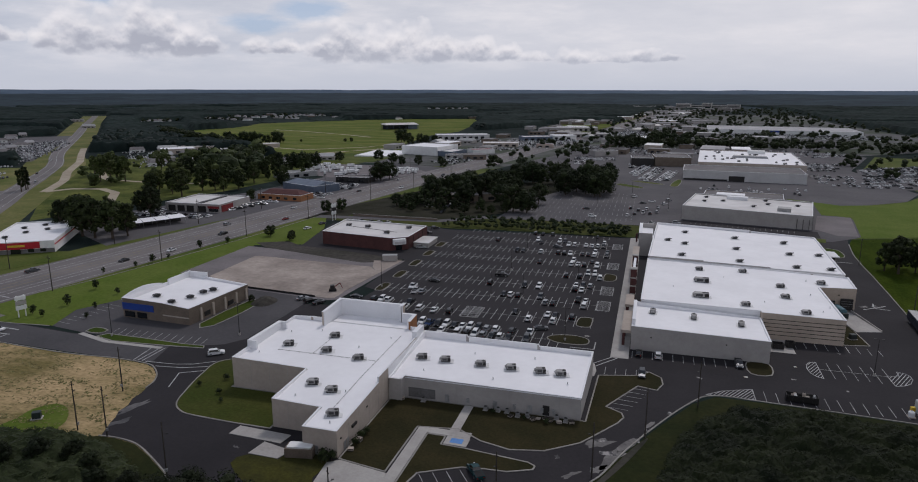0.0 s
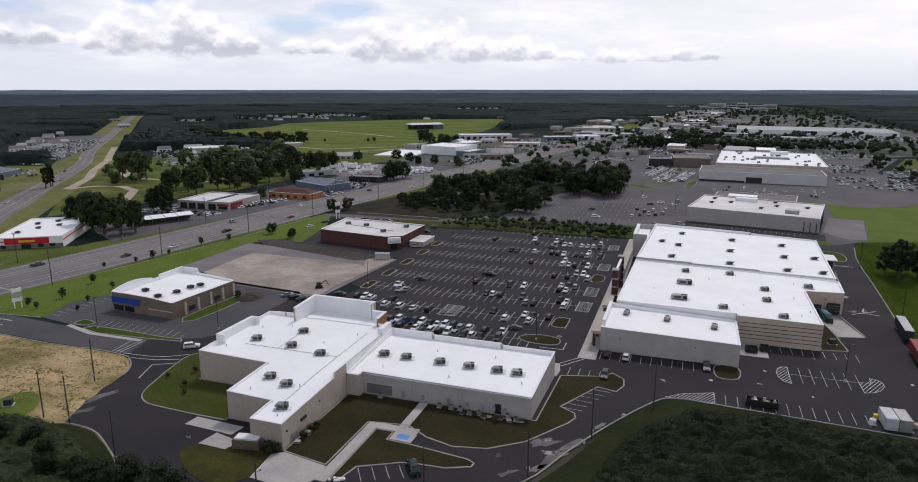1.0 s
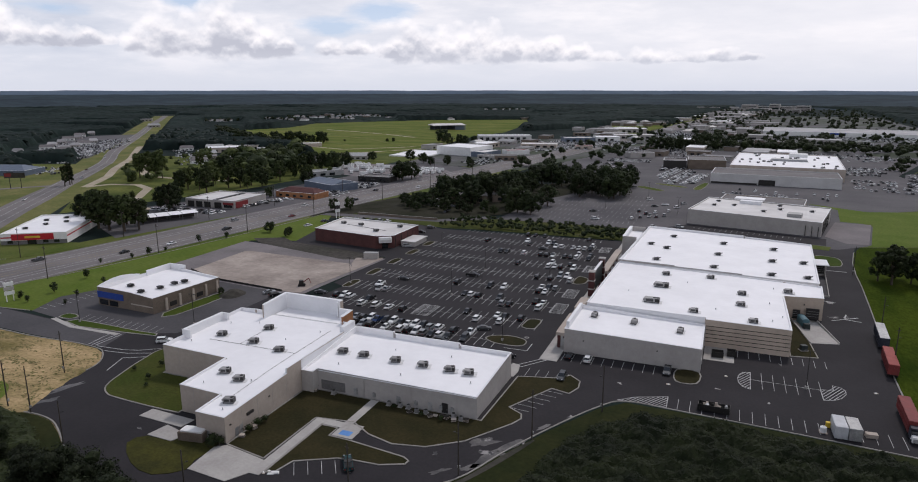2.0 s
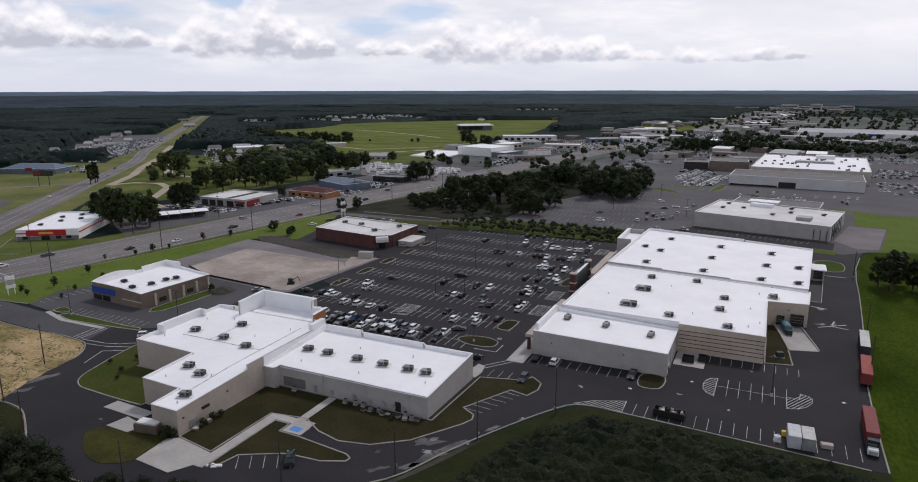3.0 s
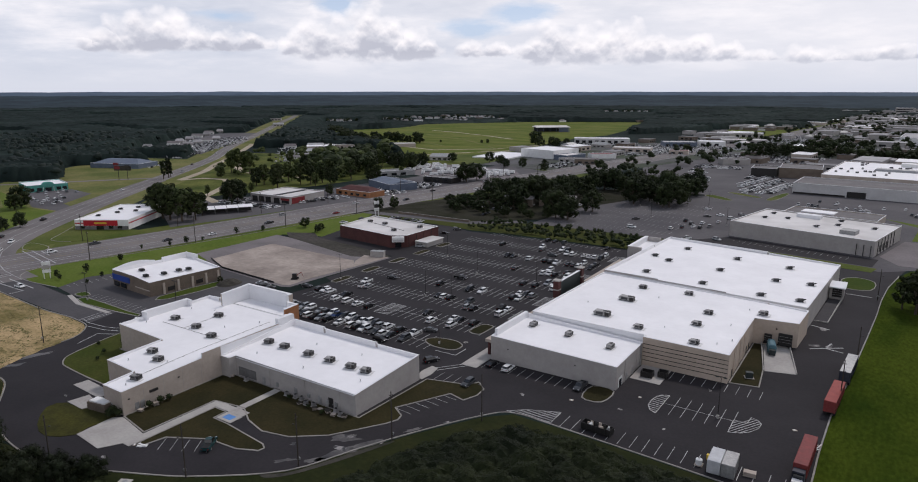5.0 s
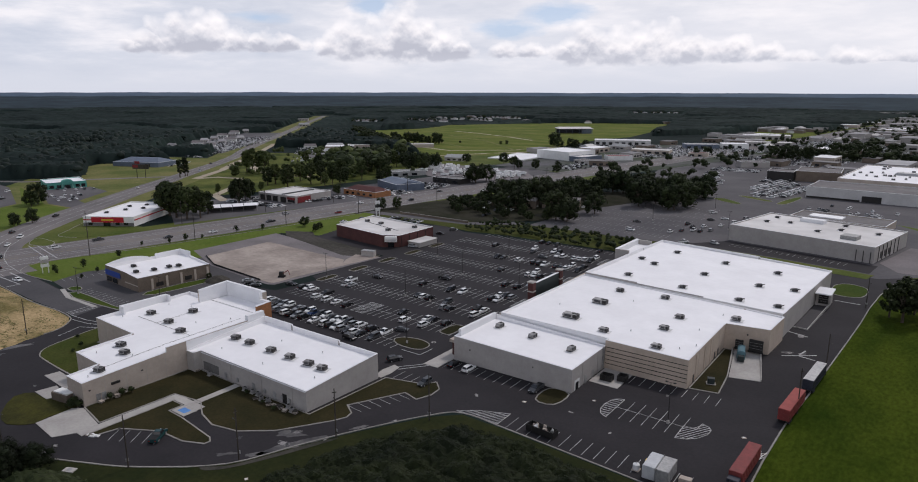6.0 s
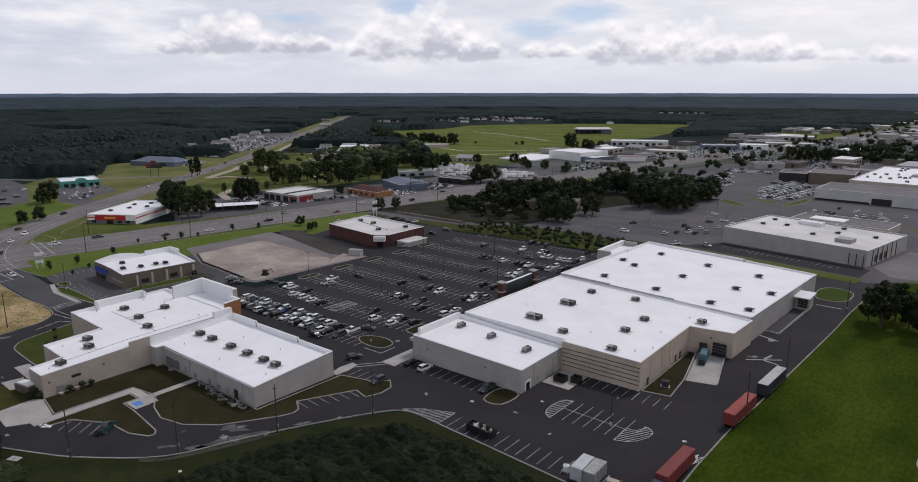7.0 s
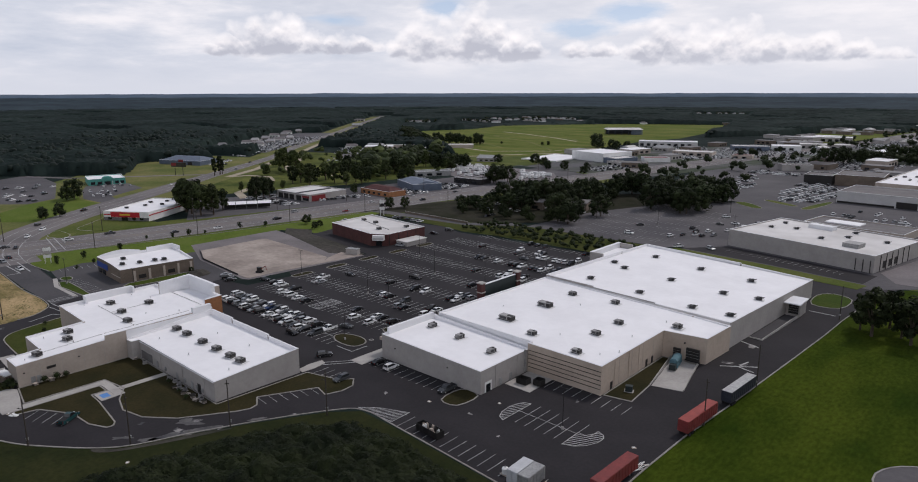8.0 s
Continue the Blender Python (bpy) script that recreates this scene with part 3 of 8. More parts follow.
sheet("land", [(95.5, 168.6), (72, 170.1), (44, 172), (31.2, 172.2), (25.4, 166.4), (17, 151.6), (10.8, 139.2), (4, 124.6), (-9, 113.6), (-19, 108), (-40, 99), (-60, 98), (-90, -60), (60, -80), (140, -40), (110, 60), (96, 130), (95.5, 165)], 0.026, SHADEGRASS, "rough grass sloping to the thicket, darkened for shade", "ground")
# highway side strip, sandy building plot
sheet("verge", [(-207, 172), (-201, 166), (-190, 164.5), (-171, 166.4), (-176.5, 181), (-171, 193), (-158, 226), (-172, 284), (-150, 292), (-158, 330), (-172, 360), (-178, 360), (-186, 290), (-199, 215), (-208.5, 186)], 0.05, VERGE_FRESH, "mown green verge between the highway and the lots", "verge")
kerb(smooth([(-178, 358), (-186, 290), (-199, 215), (-208.5, 186), (-208, 174), (-201.5, 166), (-190, 164.2), (-172, 166)], 4, closed=False))
sheet("pavement", [(-171, 166.2), (-155, 164), (-148, 164.3), (-116, 164.4), (-108, 168), (-104, 174), (-104, 216), (-122, 218), (-158, 226), (-171, 193), (-176.4, 181)], 0.036, ASPHALT_MID, "worn asphalt lot round the brown brick shop", "pavement")
sheet("plot", [(-173.5, 231.5), (-141, 219.6), (-98, 215.6), (-94.6, 217), (-90.6, 276), (-102, 273.6), (-173.5, 281.6)], 0.06, GRAVEL, "grey gravel strip round the cleared building plot", "plot")
sheet("verge", [(-174, 288.6), (-164, 281), (-108, 268), (-93, 274.4), (-92.6, 278), (-112, 283), (-150, 289), (-160, 296)], 0.1, SCRUB, "dark turned soil behind the cleared plot", "verge")
sheet("plot", [(-158.4, 229), (-141, 221.4), (-99, 217.4), (-96.6, 218.5), (-96.4, 222), (-97.5, 258), (-101.2, 262.4), (-157.6, 265.4), (-159.4, 264)], 0.16, SAND, "levelled sandy building plot with a low edge", "plot")
sheet("plot", [(-97.2, 222), (-92.2, 272), (-92.0, 276), (-104, 272.6), (-100.4, 262.4), (-97.3, 258)], 0.15, SAND, "sandy tongue of the building plot", "plot")
# lots beyond
sheet("pavement", [(-150, 288), (-92, 279), (-92, 346), (-110, 352), (-160, 345)], 0.032, ASPHALT, "dark asphalt round the red brick building", "pavement")
sheet("pavement", [(-74, 384), (8, 387), (14, 392), (30, 398), (30, 520), (-10, 552), (-45, 520), (-70, 450)], 0.05, ASPHALT_OLD, "old grey asphalt lot with faded stall lines", "pavement")
sheet("pavement", [(8, 378), (102, 372), (124, 392), (128, 440), (114, 470), (30, 470), (24, 400)], 0.045, ASPHALT_OLD, "grey asphalt service lane round the second store", "pavement")
sheet("pavement", [(-80, 560), (-10, 552), (30, 470), (116, 470), (180, 520), (200, 560), (190, 700), (240, 840), (200, 900), (-60, 900), (-110, 700)], 0.055, ASPHALT_OLD, "wide grey asphalt lot of the mall", "pavement")
sheet("pavement", [(168, 572), (240, 590), (262, 760), (198, 715)], 0.06, ASPHALT_OLD, "grey overflow car park in the grass", "pavement")
sheet("land", [(112.4, 381), (126, 394), (116, 470), (180, 520), (205, 560), (195, 690), (250, 850), (420, 800), (420, 380), (260, 420), (150, 395)], 0.03, VERGE, "green grass field east of the lots", "ground")
sheet("land", [(-92, 349), (-74, 352), (6, 354), (10, 386), (-72, 384), (-100, 372), (-160, 372), (-165, 352), (-110, 352)], 0.06, LAWN_GREEN, "green strip with a hedge between the car parks", "verge")
# field and the town's plain
sheet("field", [(-800, 985), (-730, 880), (-480, 745), (-385, 668), (-300, 745), (-300, 800), (-316, 900), (-328, 1031), (-312, 1128), (-335, 1300), (-352, 1440), (-405, 1600), (-600, 1500), (-700, 1385), (-780, 1255), (-745, 1100)], 0.06, MEADOW, "wide bright green grass field", "field")
sheet("field", [(-150, 1120), (-80, 1200), (-60, 1500), (-140, 1560), (-190, 1350)], 0.06, MEADOW, "small bright green field behind the shops", "field")
sheet("town_ground", [(-300, 640), (-262, 940), (-160, 1050), (-70, 1180), (-60, 1500), (60, 2100), (280, 2600), (420, 2500), (380, 1600), (420, 1000), (240, 860), (-60, 905), (-130, 620)], 0.035, TOWNGROUND, "grey lots and yards of the town along the highway", "pavement")
sheet("town_ground", [(-310, 300), (-270, 430), (-240, 640), (-180, 620), (-200, 430), (-226, 330), (-240, 262)], 0.045, ASPHALT_OLD, "asphalt and gravel yards beside the highway", "pavement")
sheet("land", [(-330, 262), (-250, 215), (-262, 150), (-285, 205), (-320, 256)], 0.05, VERGE, "grass corner at the road crossing", "ground")
sheet("land", [(-620, 560), (-440, 640), (-270, 640), (-290, 430), (-330, 300), (-420, 395), (-540, 535)], 0.03, LANDMIX, "rough yellow green land between the two roads", "ground")
sheet("land", [(-330, 90), (-270, 150), (-290, 180), (-350, 252), (-470, 395), (-560, 500), (-640, 470), (-560, 330), (-420, 200)], 0.028, DRYGRASS, "dry grass land beyond the side road", "ground")
# traffic island and shop lawn at the crossing, dirt tracks on the land between the roads
line = smooth([(-253, 190), (-264.3, 198.6), (-247.4, 199.6), (-241.5, 193.3)], 4)
sheet("traffic_island", line, 0.16, VERGE, "grass traffic island with a pale kerb at the crossing", "traffic island")
kerb(line, closed=True)
line = smooth([(-249.8, 211.8), (-256, 208.6), (-263.6, 208.6), (-272, 217), (-288, 233)], 4, closed=False)
sheet("lawn", line + [(-279, 229.6), (-253.5, 246.2), (-243.9, 249), (-237.5, 241.1), (-245.4, 219)], 0.13, VERGE, "rough lawn in front of the corner shop", "lawn")
kerb(line)
ribbon([(-668, 680), (-612, 620), (-552, 558), (-493, 485), (-451, 441), (-428, 409), (-414, 388)], 3.6, 0.075, 0.075, "track", TRACK, "pale sandy track beside the side road", "track")
ribbon([(-416, 455), (-440, 470), (-520, 545)], 4, 0.07, 0.07, "track", TRACK, "pale sandy track through grass", "track")
ribbon([(-414, 388), (-408, 406), (-385, 412), (-362, 400), (-340, 372), (-318, 342), (-290, 331)], 3.2, 0.08, 0.08, "track", TRACK, "narrow pale path across the grass", "track")
ribbon([(-410, 455), (-380, 452), (-330, 458)], 2.5, 0.08, 0.08, "track", TRACK, "narrow pale path across the grass", "track")
ribbon([(-560, 262), (-510, 290), (-486, 325), (-470, 348), (-453, 372), (-434, 394)], 3.4, 0.07, 0.07, "road", ROAD, "narrow grey side street", "road")
sheet("land", [(-436, 310), (-400, 307), (-372, 272), (-348, 268), (-420, 360), (-448, 372), (-466, 346)], 0.045, DRYGRASS, "yellow green grass beside the side street", "ground")
sheet("land", [(-480, 274), (-420, 262), (-376, 249), (-340, 252), (-318, 232), (-300, 206), (-330, 170), (-378, 216), (-392, 241)], 0.056, VERGE_FRESH, "bright green grass by the side road", "ground")
ribbon([(-178, 360), (-140, 364), (-104, 367), (-80, 386)], 4, 0.07, 0.07, "road", ASPHALT_OLD, "grey lane behind the red brick building", "road")
ribbon([(-380, 668), (-345, 735), (-315, 780), (-290, 845)], 3, 0.075, 0.075, "track", TRACK, "pale path along the green field", "track")
ribbon([(-700, 940), (-590, 890), (-500, 850), (-420, 800)], 2.5, 0.075, 0.075, "track", DRYGRASS, "faint dry track across the green field", "track")
ribbon([(-480, 770), (-400, 745), (-340, 800), (-318, 880)], 3, 0.076, 0.076, "track", TRACK, "pale path round the corner of the field", "track")
ribbon([(-640, 1080), (-560, 1050), (-480, 1010), (-400, 960)], 3, 0.075, 0.075, "track", TRACK, "faint path across the green field", "track")
sheet("pavement", [(-446, 278), (-420, 266), (-376, 251.5), (-345, 254), (-336, 262), (-350, 266), (-373, 270), (-402, 305), (-438, 309)], 0.06, ASPHALT_OLD, "grey lot in front of the aqua shop", "pavement")
sheet("pavement", [(-570, 276), (-484, 268), (-394, 238.5), (-380, 217), (-420, 180), (-520, 200)], 0.05, ASPHALT_OLD, "grey lot beyond the side road", "pavement")
sheet("pavement", [(-186, 350), (-150, 352), (-100, 372), (-92, 384), (-60, 410), (-30, 500), (-20, 560), (-60, 560), (-150, 480), (-176, 400)], 0.04, GROVESHADE, "rough ground under the oak grove, tree shade in its colour", "ground")
sheet("pavement", [(-790, 640), (-660, 500), (-600, 545), (-720, 690), (-860, 850), (-900, 800)], 0.06, ASPHALT_OLD, "grey car yards beside the side road", "pavement")

sheet("pavement", [(118, 522), (159, 509), (176, 520), (172, 566), (146, 586), (124, 562)], 0.062, ASPHALT_OLD, "grey asphalt bend beside the mall", "pavement")


def stain(x, y, r, seed, squeeze=0.6, turn=0.0, material=SILT):
    """Dried sediment washed over the asphalt, with an uneven rim."""
    rnd = random.Random(seed)
    c, s = math.cos(turn), math.sin(turn)
    pts = []
    for i in range(14):
        a, k = 2 * math.pi * i / 14, r * rnd.uniform(0.45, 1.1)
        u, v = math.cos(a) * k, math.sin(a) * k * squeeze
        pts.append((x + u * c - v * s, y + u * s + v * c))
    setting("stain", Shape().slab(smooth(pts, 2), 0.0, 0.038 if material is SILT else 0.034), material, "pale dried sediment on the asphalt", "stain")


for i, (x, y, r) in enumerate(((7.4, 137.6, 2.2), (5.0, 142.6, 1.7), (13.0, 144.6, 1.1), (-3.0, 133.2, 1.1), (28, 183, 1.0), (52, 189, 0.9), (87, 262, 2.2), (91, 263.5, 1.8), (88, 280, 2.2), (-84, 130, 0.8), (-70, 118, 0.9), (-33, 107, 1.0), (20, 160, 1.0), (64, 185, 0.8), (68, 212, 0.9))):
    stain(x, y, r, 60 + i, 0.55, 0.6 * i)

for i, (x, y, r, sq, turn) in enumerate(((8.4, 136.4, 6.0, 0.32, 1.12), (5.2, 141.6, 4.0, 0.5, 0.7), (11.0, 142.6, 4.6, 0.25, 1.1), (5.4, 130.6, 3.2, 0.4, 0.9), (0.6, 127.6, 2.6, 0.35, 0.85), (15.4, 152.4, 3.0, 0.25, 1.1), (-34, 104, 3.0, 0.3, 0.1), (-104.6, 127, 5.5, 0.28, 1.25), (-102.6, 119.6, 4.0, 0.35, 1.1))):
    stain(x, y, r, 90 + i, sq, turn, SILT_WET)

# asphalt turning head with a kerb in the pasture
line = smooth([(131.4, 222), (133.4, 229.4), (139, 234), (146, 234), (152, 229), (154, 221), (151, 213), (144, 209), (136, 212)], 3)
sheet("pavement", line, 0.06, ASPHALT_OLD, "grey asphalt turning head in the pasture", "pavement")
kerb(line, closed=True)

for pts in ([(-14, 548), (2, 534), (7, 538), (-9, 554)], [(-2, 571), (18, 558), (22, 562), (2, 575)], [(27, 553), (33, 590), (37, 588), (33, 553)]):
    island(pts, VERGE, "grass island with a pale kerb in the mall car park", n=3)
# grass strip and service lane between the two stores, worn yard beside the second store
sheet("verge", [(12, 380), (60, 374), (98, 368.5), (100, 377), (60, 384.5), (14, 390)], 0.12, VERGE, "green grass strip between the two stores", "verge")
sheet("pavement", [(16, 391), (60, 386), (98, 379), (100, 396), (32, 410)], 0.06, ASPHALT, "dark service lane along the second store", "pavement")
sheet("land", [(99, 514), (117, 492), (113, 450), (129, 447), (119, 389), (116, 384), (150, 398), (260, 422), (420, 385), (420, 560), (206, 560), (182, 520), (160, 500), (133, 491)], 0.07, VERGE_FRESH, "bright green grass east of the second store", "ground")
sheet("pavement", [(100, 403), (108, 388), (118, 389), (128, 446), (110, 447)], 0.075, GRAVEL, "pale worn yard beside the second store", "pavement")
stripes("stall_lines", [((36 + 2.75 * i, 404 - 0.55 * i), (35 + 2.75 * i, 398.8 - 0.55 * i)) for i in range(20)], 0.07, "faded stall lines along the second store")
sheet("land", [(-400, 655), (-300, 636), (-262, 640), (-262, 930), (-285, 850), (-300, 745), (-385, 668)], 0.045, VERGE, "rough grass with shade in its colour between the field and the yards", "ground")
for pts in ([(-349, 684), (-337, 746), (-331, 896)], [(-587, 988), (-533, 950), (-470, 920), (-404, 864), (-337, 800)], [(-541, 1008), (-500, 1070), (-483, 1138), (-474, 1223)], [(-640, 1000), (-587, 988), (-541, 1008), (-450, 1010), (-400, 960)]):
    ribbon(smooth(pts, 4, closed=False), 2.4, 0.085, 0.085, "track", DRYGRASS, "pale worn path across the green field", "track")

sheet("pavement", [(-119.5, 151), (-123, 163.4), (-160, 162.6), (-196, 165.4), (-224, 171), (-224, 149), (-186, 151.6), (-150, 150.2)], 0.038, ASPHALT_MID, "worn asphalt entrance drive from the highway", "pavement")

sheet("land", smooth([(0.5, 121.2), (4.6, 124.6), (8.2, 132), (11.2, 139.4), (14.6, 146), (15.0, 145.4), (12.4, 138.4), (9.4, 131.4), (5.8, 124.4), (2.4, 120.8)], 3), 0.06, SCRUB, "eroded sandy strip outside the kerb", "ground")


# ---- buildings ----
def outline_building(name, label, category, corners, wall, roof_faces, roof=TPO, base=0.0, copings=True, thick=0.35):
    """A flat-roofed building from its corners (x, y, top of the wall), anticlockwise from above; roof_faces: outlines with heights."""
    ob = thing(name, label, category, (corners[0][0], corners[0][1], 0))
    ox, oy = corners[0][:2]
    loc = [(x - ox, y - oy, h) for x, y, h in corners]
    for a, b in zip(loc, loc[1:] + loc[:1]):
        part("wall", Shape().beam(a[:2], b[:2], base, a[2], b[2], thick), wall, ob)
        if copings:
            part("coping", Shape().beam(a[:2], b[:2], (a[2] + 0.003, b[2] + 0.003), a[2] + 0.10, b[2] + 0.10, thick + 0.06, 0.05), COPING, ob)
        if (Vector(a[:2]) - Vector(b[:2])).length > 1:
            part("upstand", Shape().beam(a[:2], b[:2], (a[2] - 2.3, b[2] - 2.3), a[2] - 0.012, b[2] - 0.012, thick + 0.05, -thick - 0.003, trim=thick + 0.004), roof, ob)
    for face in roof_faces:
        part("roof", Shape().prism([(x - ox, y - oy, h - 0.25) for x, y, h in face], [(x - ox, y - oy, h) for x, y, h in face]), roof, ob)
    return ob


def on(ob, x, y, z=0.0):
    """World place to the thing's own place, for things that are not turned."""
    return x - ob.location.x, y - ob.location.y, z


def box_on(ob, name, x0, x1, y0, y1, z0, z1, material, label="", taper=0.0):
    ox, oy = ob.location.x, ob.location.y
    p = part(name, Shape().box(x0 - ox, x1 - ox, y0 - oy, y1 - oy, z0, z1, taper), material, ob, label)
    if name == "door":
        wide = x1 - x0 > y1 - y0
        hx, hy = (x1 - 0.2, y0) if wide else (x1, y1 - 0.2)
        part("handle", Shape().box(hx - 0.06 - ox, hx + 0.06 - ox, hy - 0.06 - oy, hy + 0.06 - oy, 0.95, 1.15), STEEL, p)
    if name == "dock_door":
        for i in range(3):
            z = z0 + (z1 - z0) * (i + 1) / 4
            part("rail", Shape().box(x0 + 0.1 - ox, x1 - 0.1 - ox, y0 - 0.03 - oy, y0 - 0.004 - oy, z, z + 0.08), STEEL, p)
    return p


# the near building: a long block stepping down to the back and a low wing
def build_near():
    e = 0.36
    b = outline_building(
        "commercial_building", "beige stucco commercial building with a white flat roof", "building",
        [(-88, 143.8, 8.1), (-67, 143.8, 7.6), (-67, 128, 7.0), (-55, 128, 6.6), (-55, 120, 6.1), (-47, 120, 6.1), (-47, 142.5, 7.0), (-47, 142.6, 8.3), (-47, 175.6, 8.7), (-51, 175.6, 8.9), (-51.1, 175.6, 7.8), (-76.9, 175.6, 7.8), (-77, 175.6, 8.9), (-82, 175.6, 8.9), (-88, 175.6, 8.6)], BEIGE,
        [[(-87.6, 144.2, 7.3), (-47.4, 144.2, 7.3), (-47.4, 175.2, 7.9), (-87.6, 175.2, 7.9)],
         [(-66.6, 128.4, 6.35), (-47.4, 128.4, 6.35), (-47.4, 144.196, 7.3), (-66.6, 144.196, 7.3)],
         [(-54.6, 120.4, 5.85), (-47.4, 120.4, 5.85), (-47.4, 128.396, 6.35), (-54.6, 128.396, 6.35)]])
    # raised parapets on the west side and beside the wing
    box_on(b, "parapet", -88.35, -87.2, 151.3, 167.2, 7.4, 9.9, COPING, "raised white parapet")
    box_on(b, "parapet", -87.196, -85.6, 151.3, 151.9, 7.4, 9.896, COPING)
    box_on(b, "parapet", -87.196, -85.6, 166.6, 167.2, 7.4, 9.896, COPING)
    box_on(b, "parapet", -48.3, -46.9, 169.2, 175.3, 8.0, 10.0, COPING, "raised white parapet")
    box_on(b, "upstand", -46.996, -46.92, 148.5, 175.3, 5.9, 8.28, COPING, "white membrane turned up above the wing")
    # seams of the wall panels
    for x in (-82.7, -77.4, -72.2):
        box_on(b, "wall_joint", x, x + 0.06, 143.77, 143.79, 0.2, 7.4, CONCRETE)
    for x in (-63, -59):
        box_on(b, "wall_joint", x, x + 0.06, 127.97, 127.99, 0.2, 6.3, CONCRETE)
    for y in (125.5, 131, 136.5, 142):
        box_on(b, "wall_joint", -46.99, -46.97, y, y + 0.06, 0.2, 6.0, CONCRETE)
    # doors, vents and the fan outlet at the back
    for y in (123.0, 124.4):
        box_on(b, "door", -46.97, -46.9, y, y + 1.1, 0.05, 2.15, STEEL, "grey steel service door")
    box_on(b, "wall_lamp", -46.97, -46.75, 121.4, 121.8, 3.6, 3.9, DARK)
    box_on(b, "louvre", -46.97, -46.6, 127.0, 129.2, 3.3, 3.9, DARK, "dark louvred wall vent")
    box_on(b, "louvre", -46.97, -46.8, 135.0, 135.5, 4.2, 4.5, DARK)
    for p, q in (((-52.5, 119.96), (-51.4, 119.96)),):
        box_on(b, "door", p[0], q[0], 119.9, 119.97, 0.05, 2.15, STEEL)

    w = outline_building(
        "building_wing", "low pale building wing with a white flat roof", "building",
        [(-46.9, 148.3, 5.7), (-43.5, 148.3, 5.7), (-43.5, 150.6, 5.7), (0, 150.6, 5.5), (0.5, 175.6, 7.2), (-14, 175.6, 7.2), (-14.1, 175.6, 7.7), (-34, 175.6, 7.7), (-34.1, 175.6, 8.2), (-46.9, 175.6, 8.2)], PALE,
        [[(-46.5, 150.9, 5.45), (-0.4, 150.9, 5.25), (0.1, 175.2, 6.2), (-46.5, 175.2, 6.5)],
         [(-46.5, 148.7, 5.4), (-43.9, 148.7, 5.4), (-43.9, 150.896, 5.45), (-46.5, 150.896, 5.45)]])
    for x in (-39, -33, -21, -12.5):
        box_on(w, "door", x, x + 1.1, 150.52, 150.58, 0.05, 2.15, STEEL, "grey steel service door")
    box_on(w, "recess_panel", -42.5, -35.5, 150.5, 150.57, 0.4, 2.9, RECESS)
    box_on(w, "gutter", -43.4, -0.1, 150.38, 150.56, 5.25, 5.42, COPING)
    for x in (-30, -17, -5):
        part("downpipe", Shape().tube(on(w, x, 150.45, 0.1), on(w, x, 150.45, 5.3), 0.07), PALE, w)
    for x in (-27.5, -16, -9.4, -6.6):
        box_on(w, "meter_box", x, x + 0.7, 150.2, 150.58, 0.8, 1.9, STEEL)
    box_on(w, "door", -8.9, -7.3, 150.5, 150.57, 0.05, 2.6, DARK, "dark open doorway")
    # entrance tower open to the back
    t = thing("entrance_tower", "tall white-backed entrance parapet clad in orange-brown outside", "facade", (-81, 176, 0))
    ring = [(-77.0, 172.0, 12.0), (-76.6, 183.2, 12.8), (-55.6, 183.2, 12.7), (-55.6, 181.4, 12.7), (-55.5, 181.4, 10.6), (-51.2, 181.4, 10.6), (-51.2, 175.7, 10.3)]
    for a, c in zip(ring, ring[1:]):
        pa, pc = on(t, *a[:2])[:2], on(t, *c[:2])[:2]
        part("wall", Shape().beam(pa, pc, 0, a[2], c[2], 0.0, 0.5), ORANGE if a[0] >= -51.3 else BEIGE, t)
        part("lining", Shape().beam(pa, pc, 6.3, a[2] - 0.02, c[2] - 0.02, -0.503, 0.9), COPING, t)
        part("coping", Shape().beam(pa, pc, (a[2] + 0.003, c[2] + 0.003), a[2] + 0.12, c[2] + 0.12, 0.06, 0.95), COPING, t)
    part("roof", Shape().slab([on(t, x, y)[:2] for x, y in ((-75.6, 176.0), (-52.1, 176.0), (-52.1, 180.5), (-56.5, 180.5), (-56.5, 182.3), (-75.6, 182.3))], 7.5, 7.93), TPO, t)
    part("wall", Shape().beam(on(t, -55.9, 180.6)[:2], on(t, -55.9, 182.2)[:2], 7.9, 12.6, 12.6, 0.5), COPING, t)


build_near()
en = thing("waste_enclosure", "brown block waste enclosure with a white lid", "enclosure", (-55, 119, 0.12), 10)
for x0, x1, y0, y1 in ((-3, 3, -1.5, -1.2), (-3, -2.7, -1.19, 1.4), (2.7, 3, -1.19, 1.4)):
    part("wall", Shape().box(x0, x1, y0, y1, 0, 2.0), BROWN, en)
part("gate", Shape().box(-2.69, 2.69, 1.3, 1.4, 0.1, 1.9), DARK, en)
part("lid", Shape().box(-2.6, 2.6, -1.1, 1.25, 1.7, 2.25), WHITE, en)


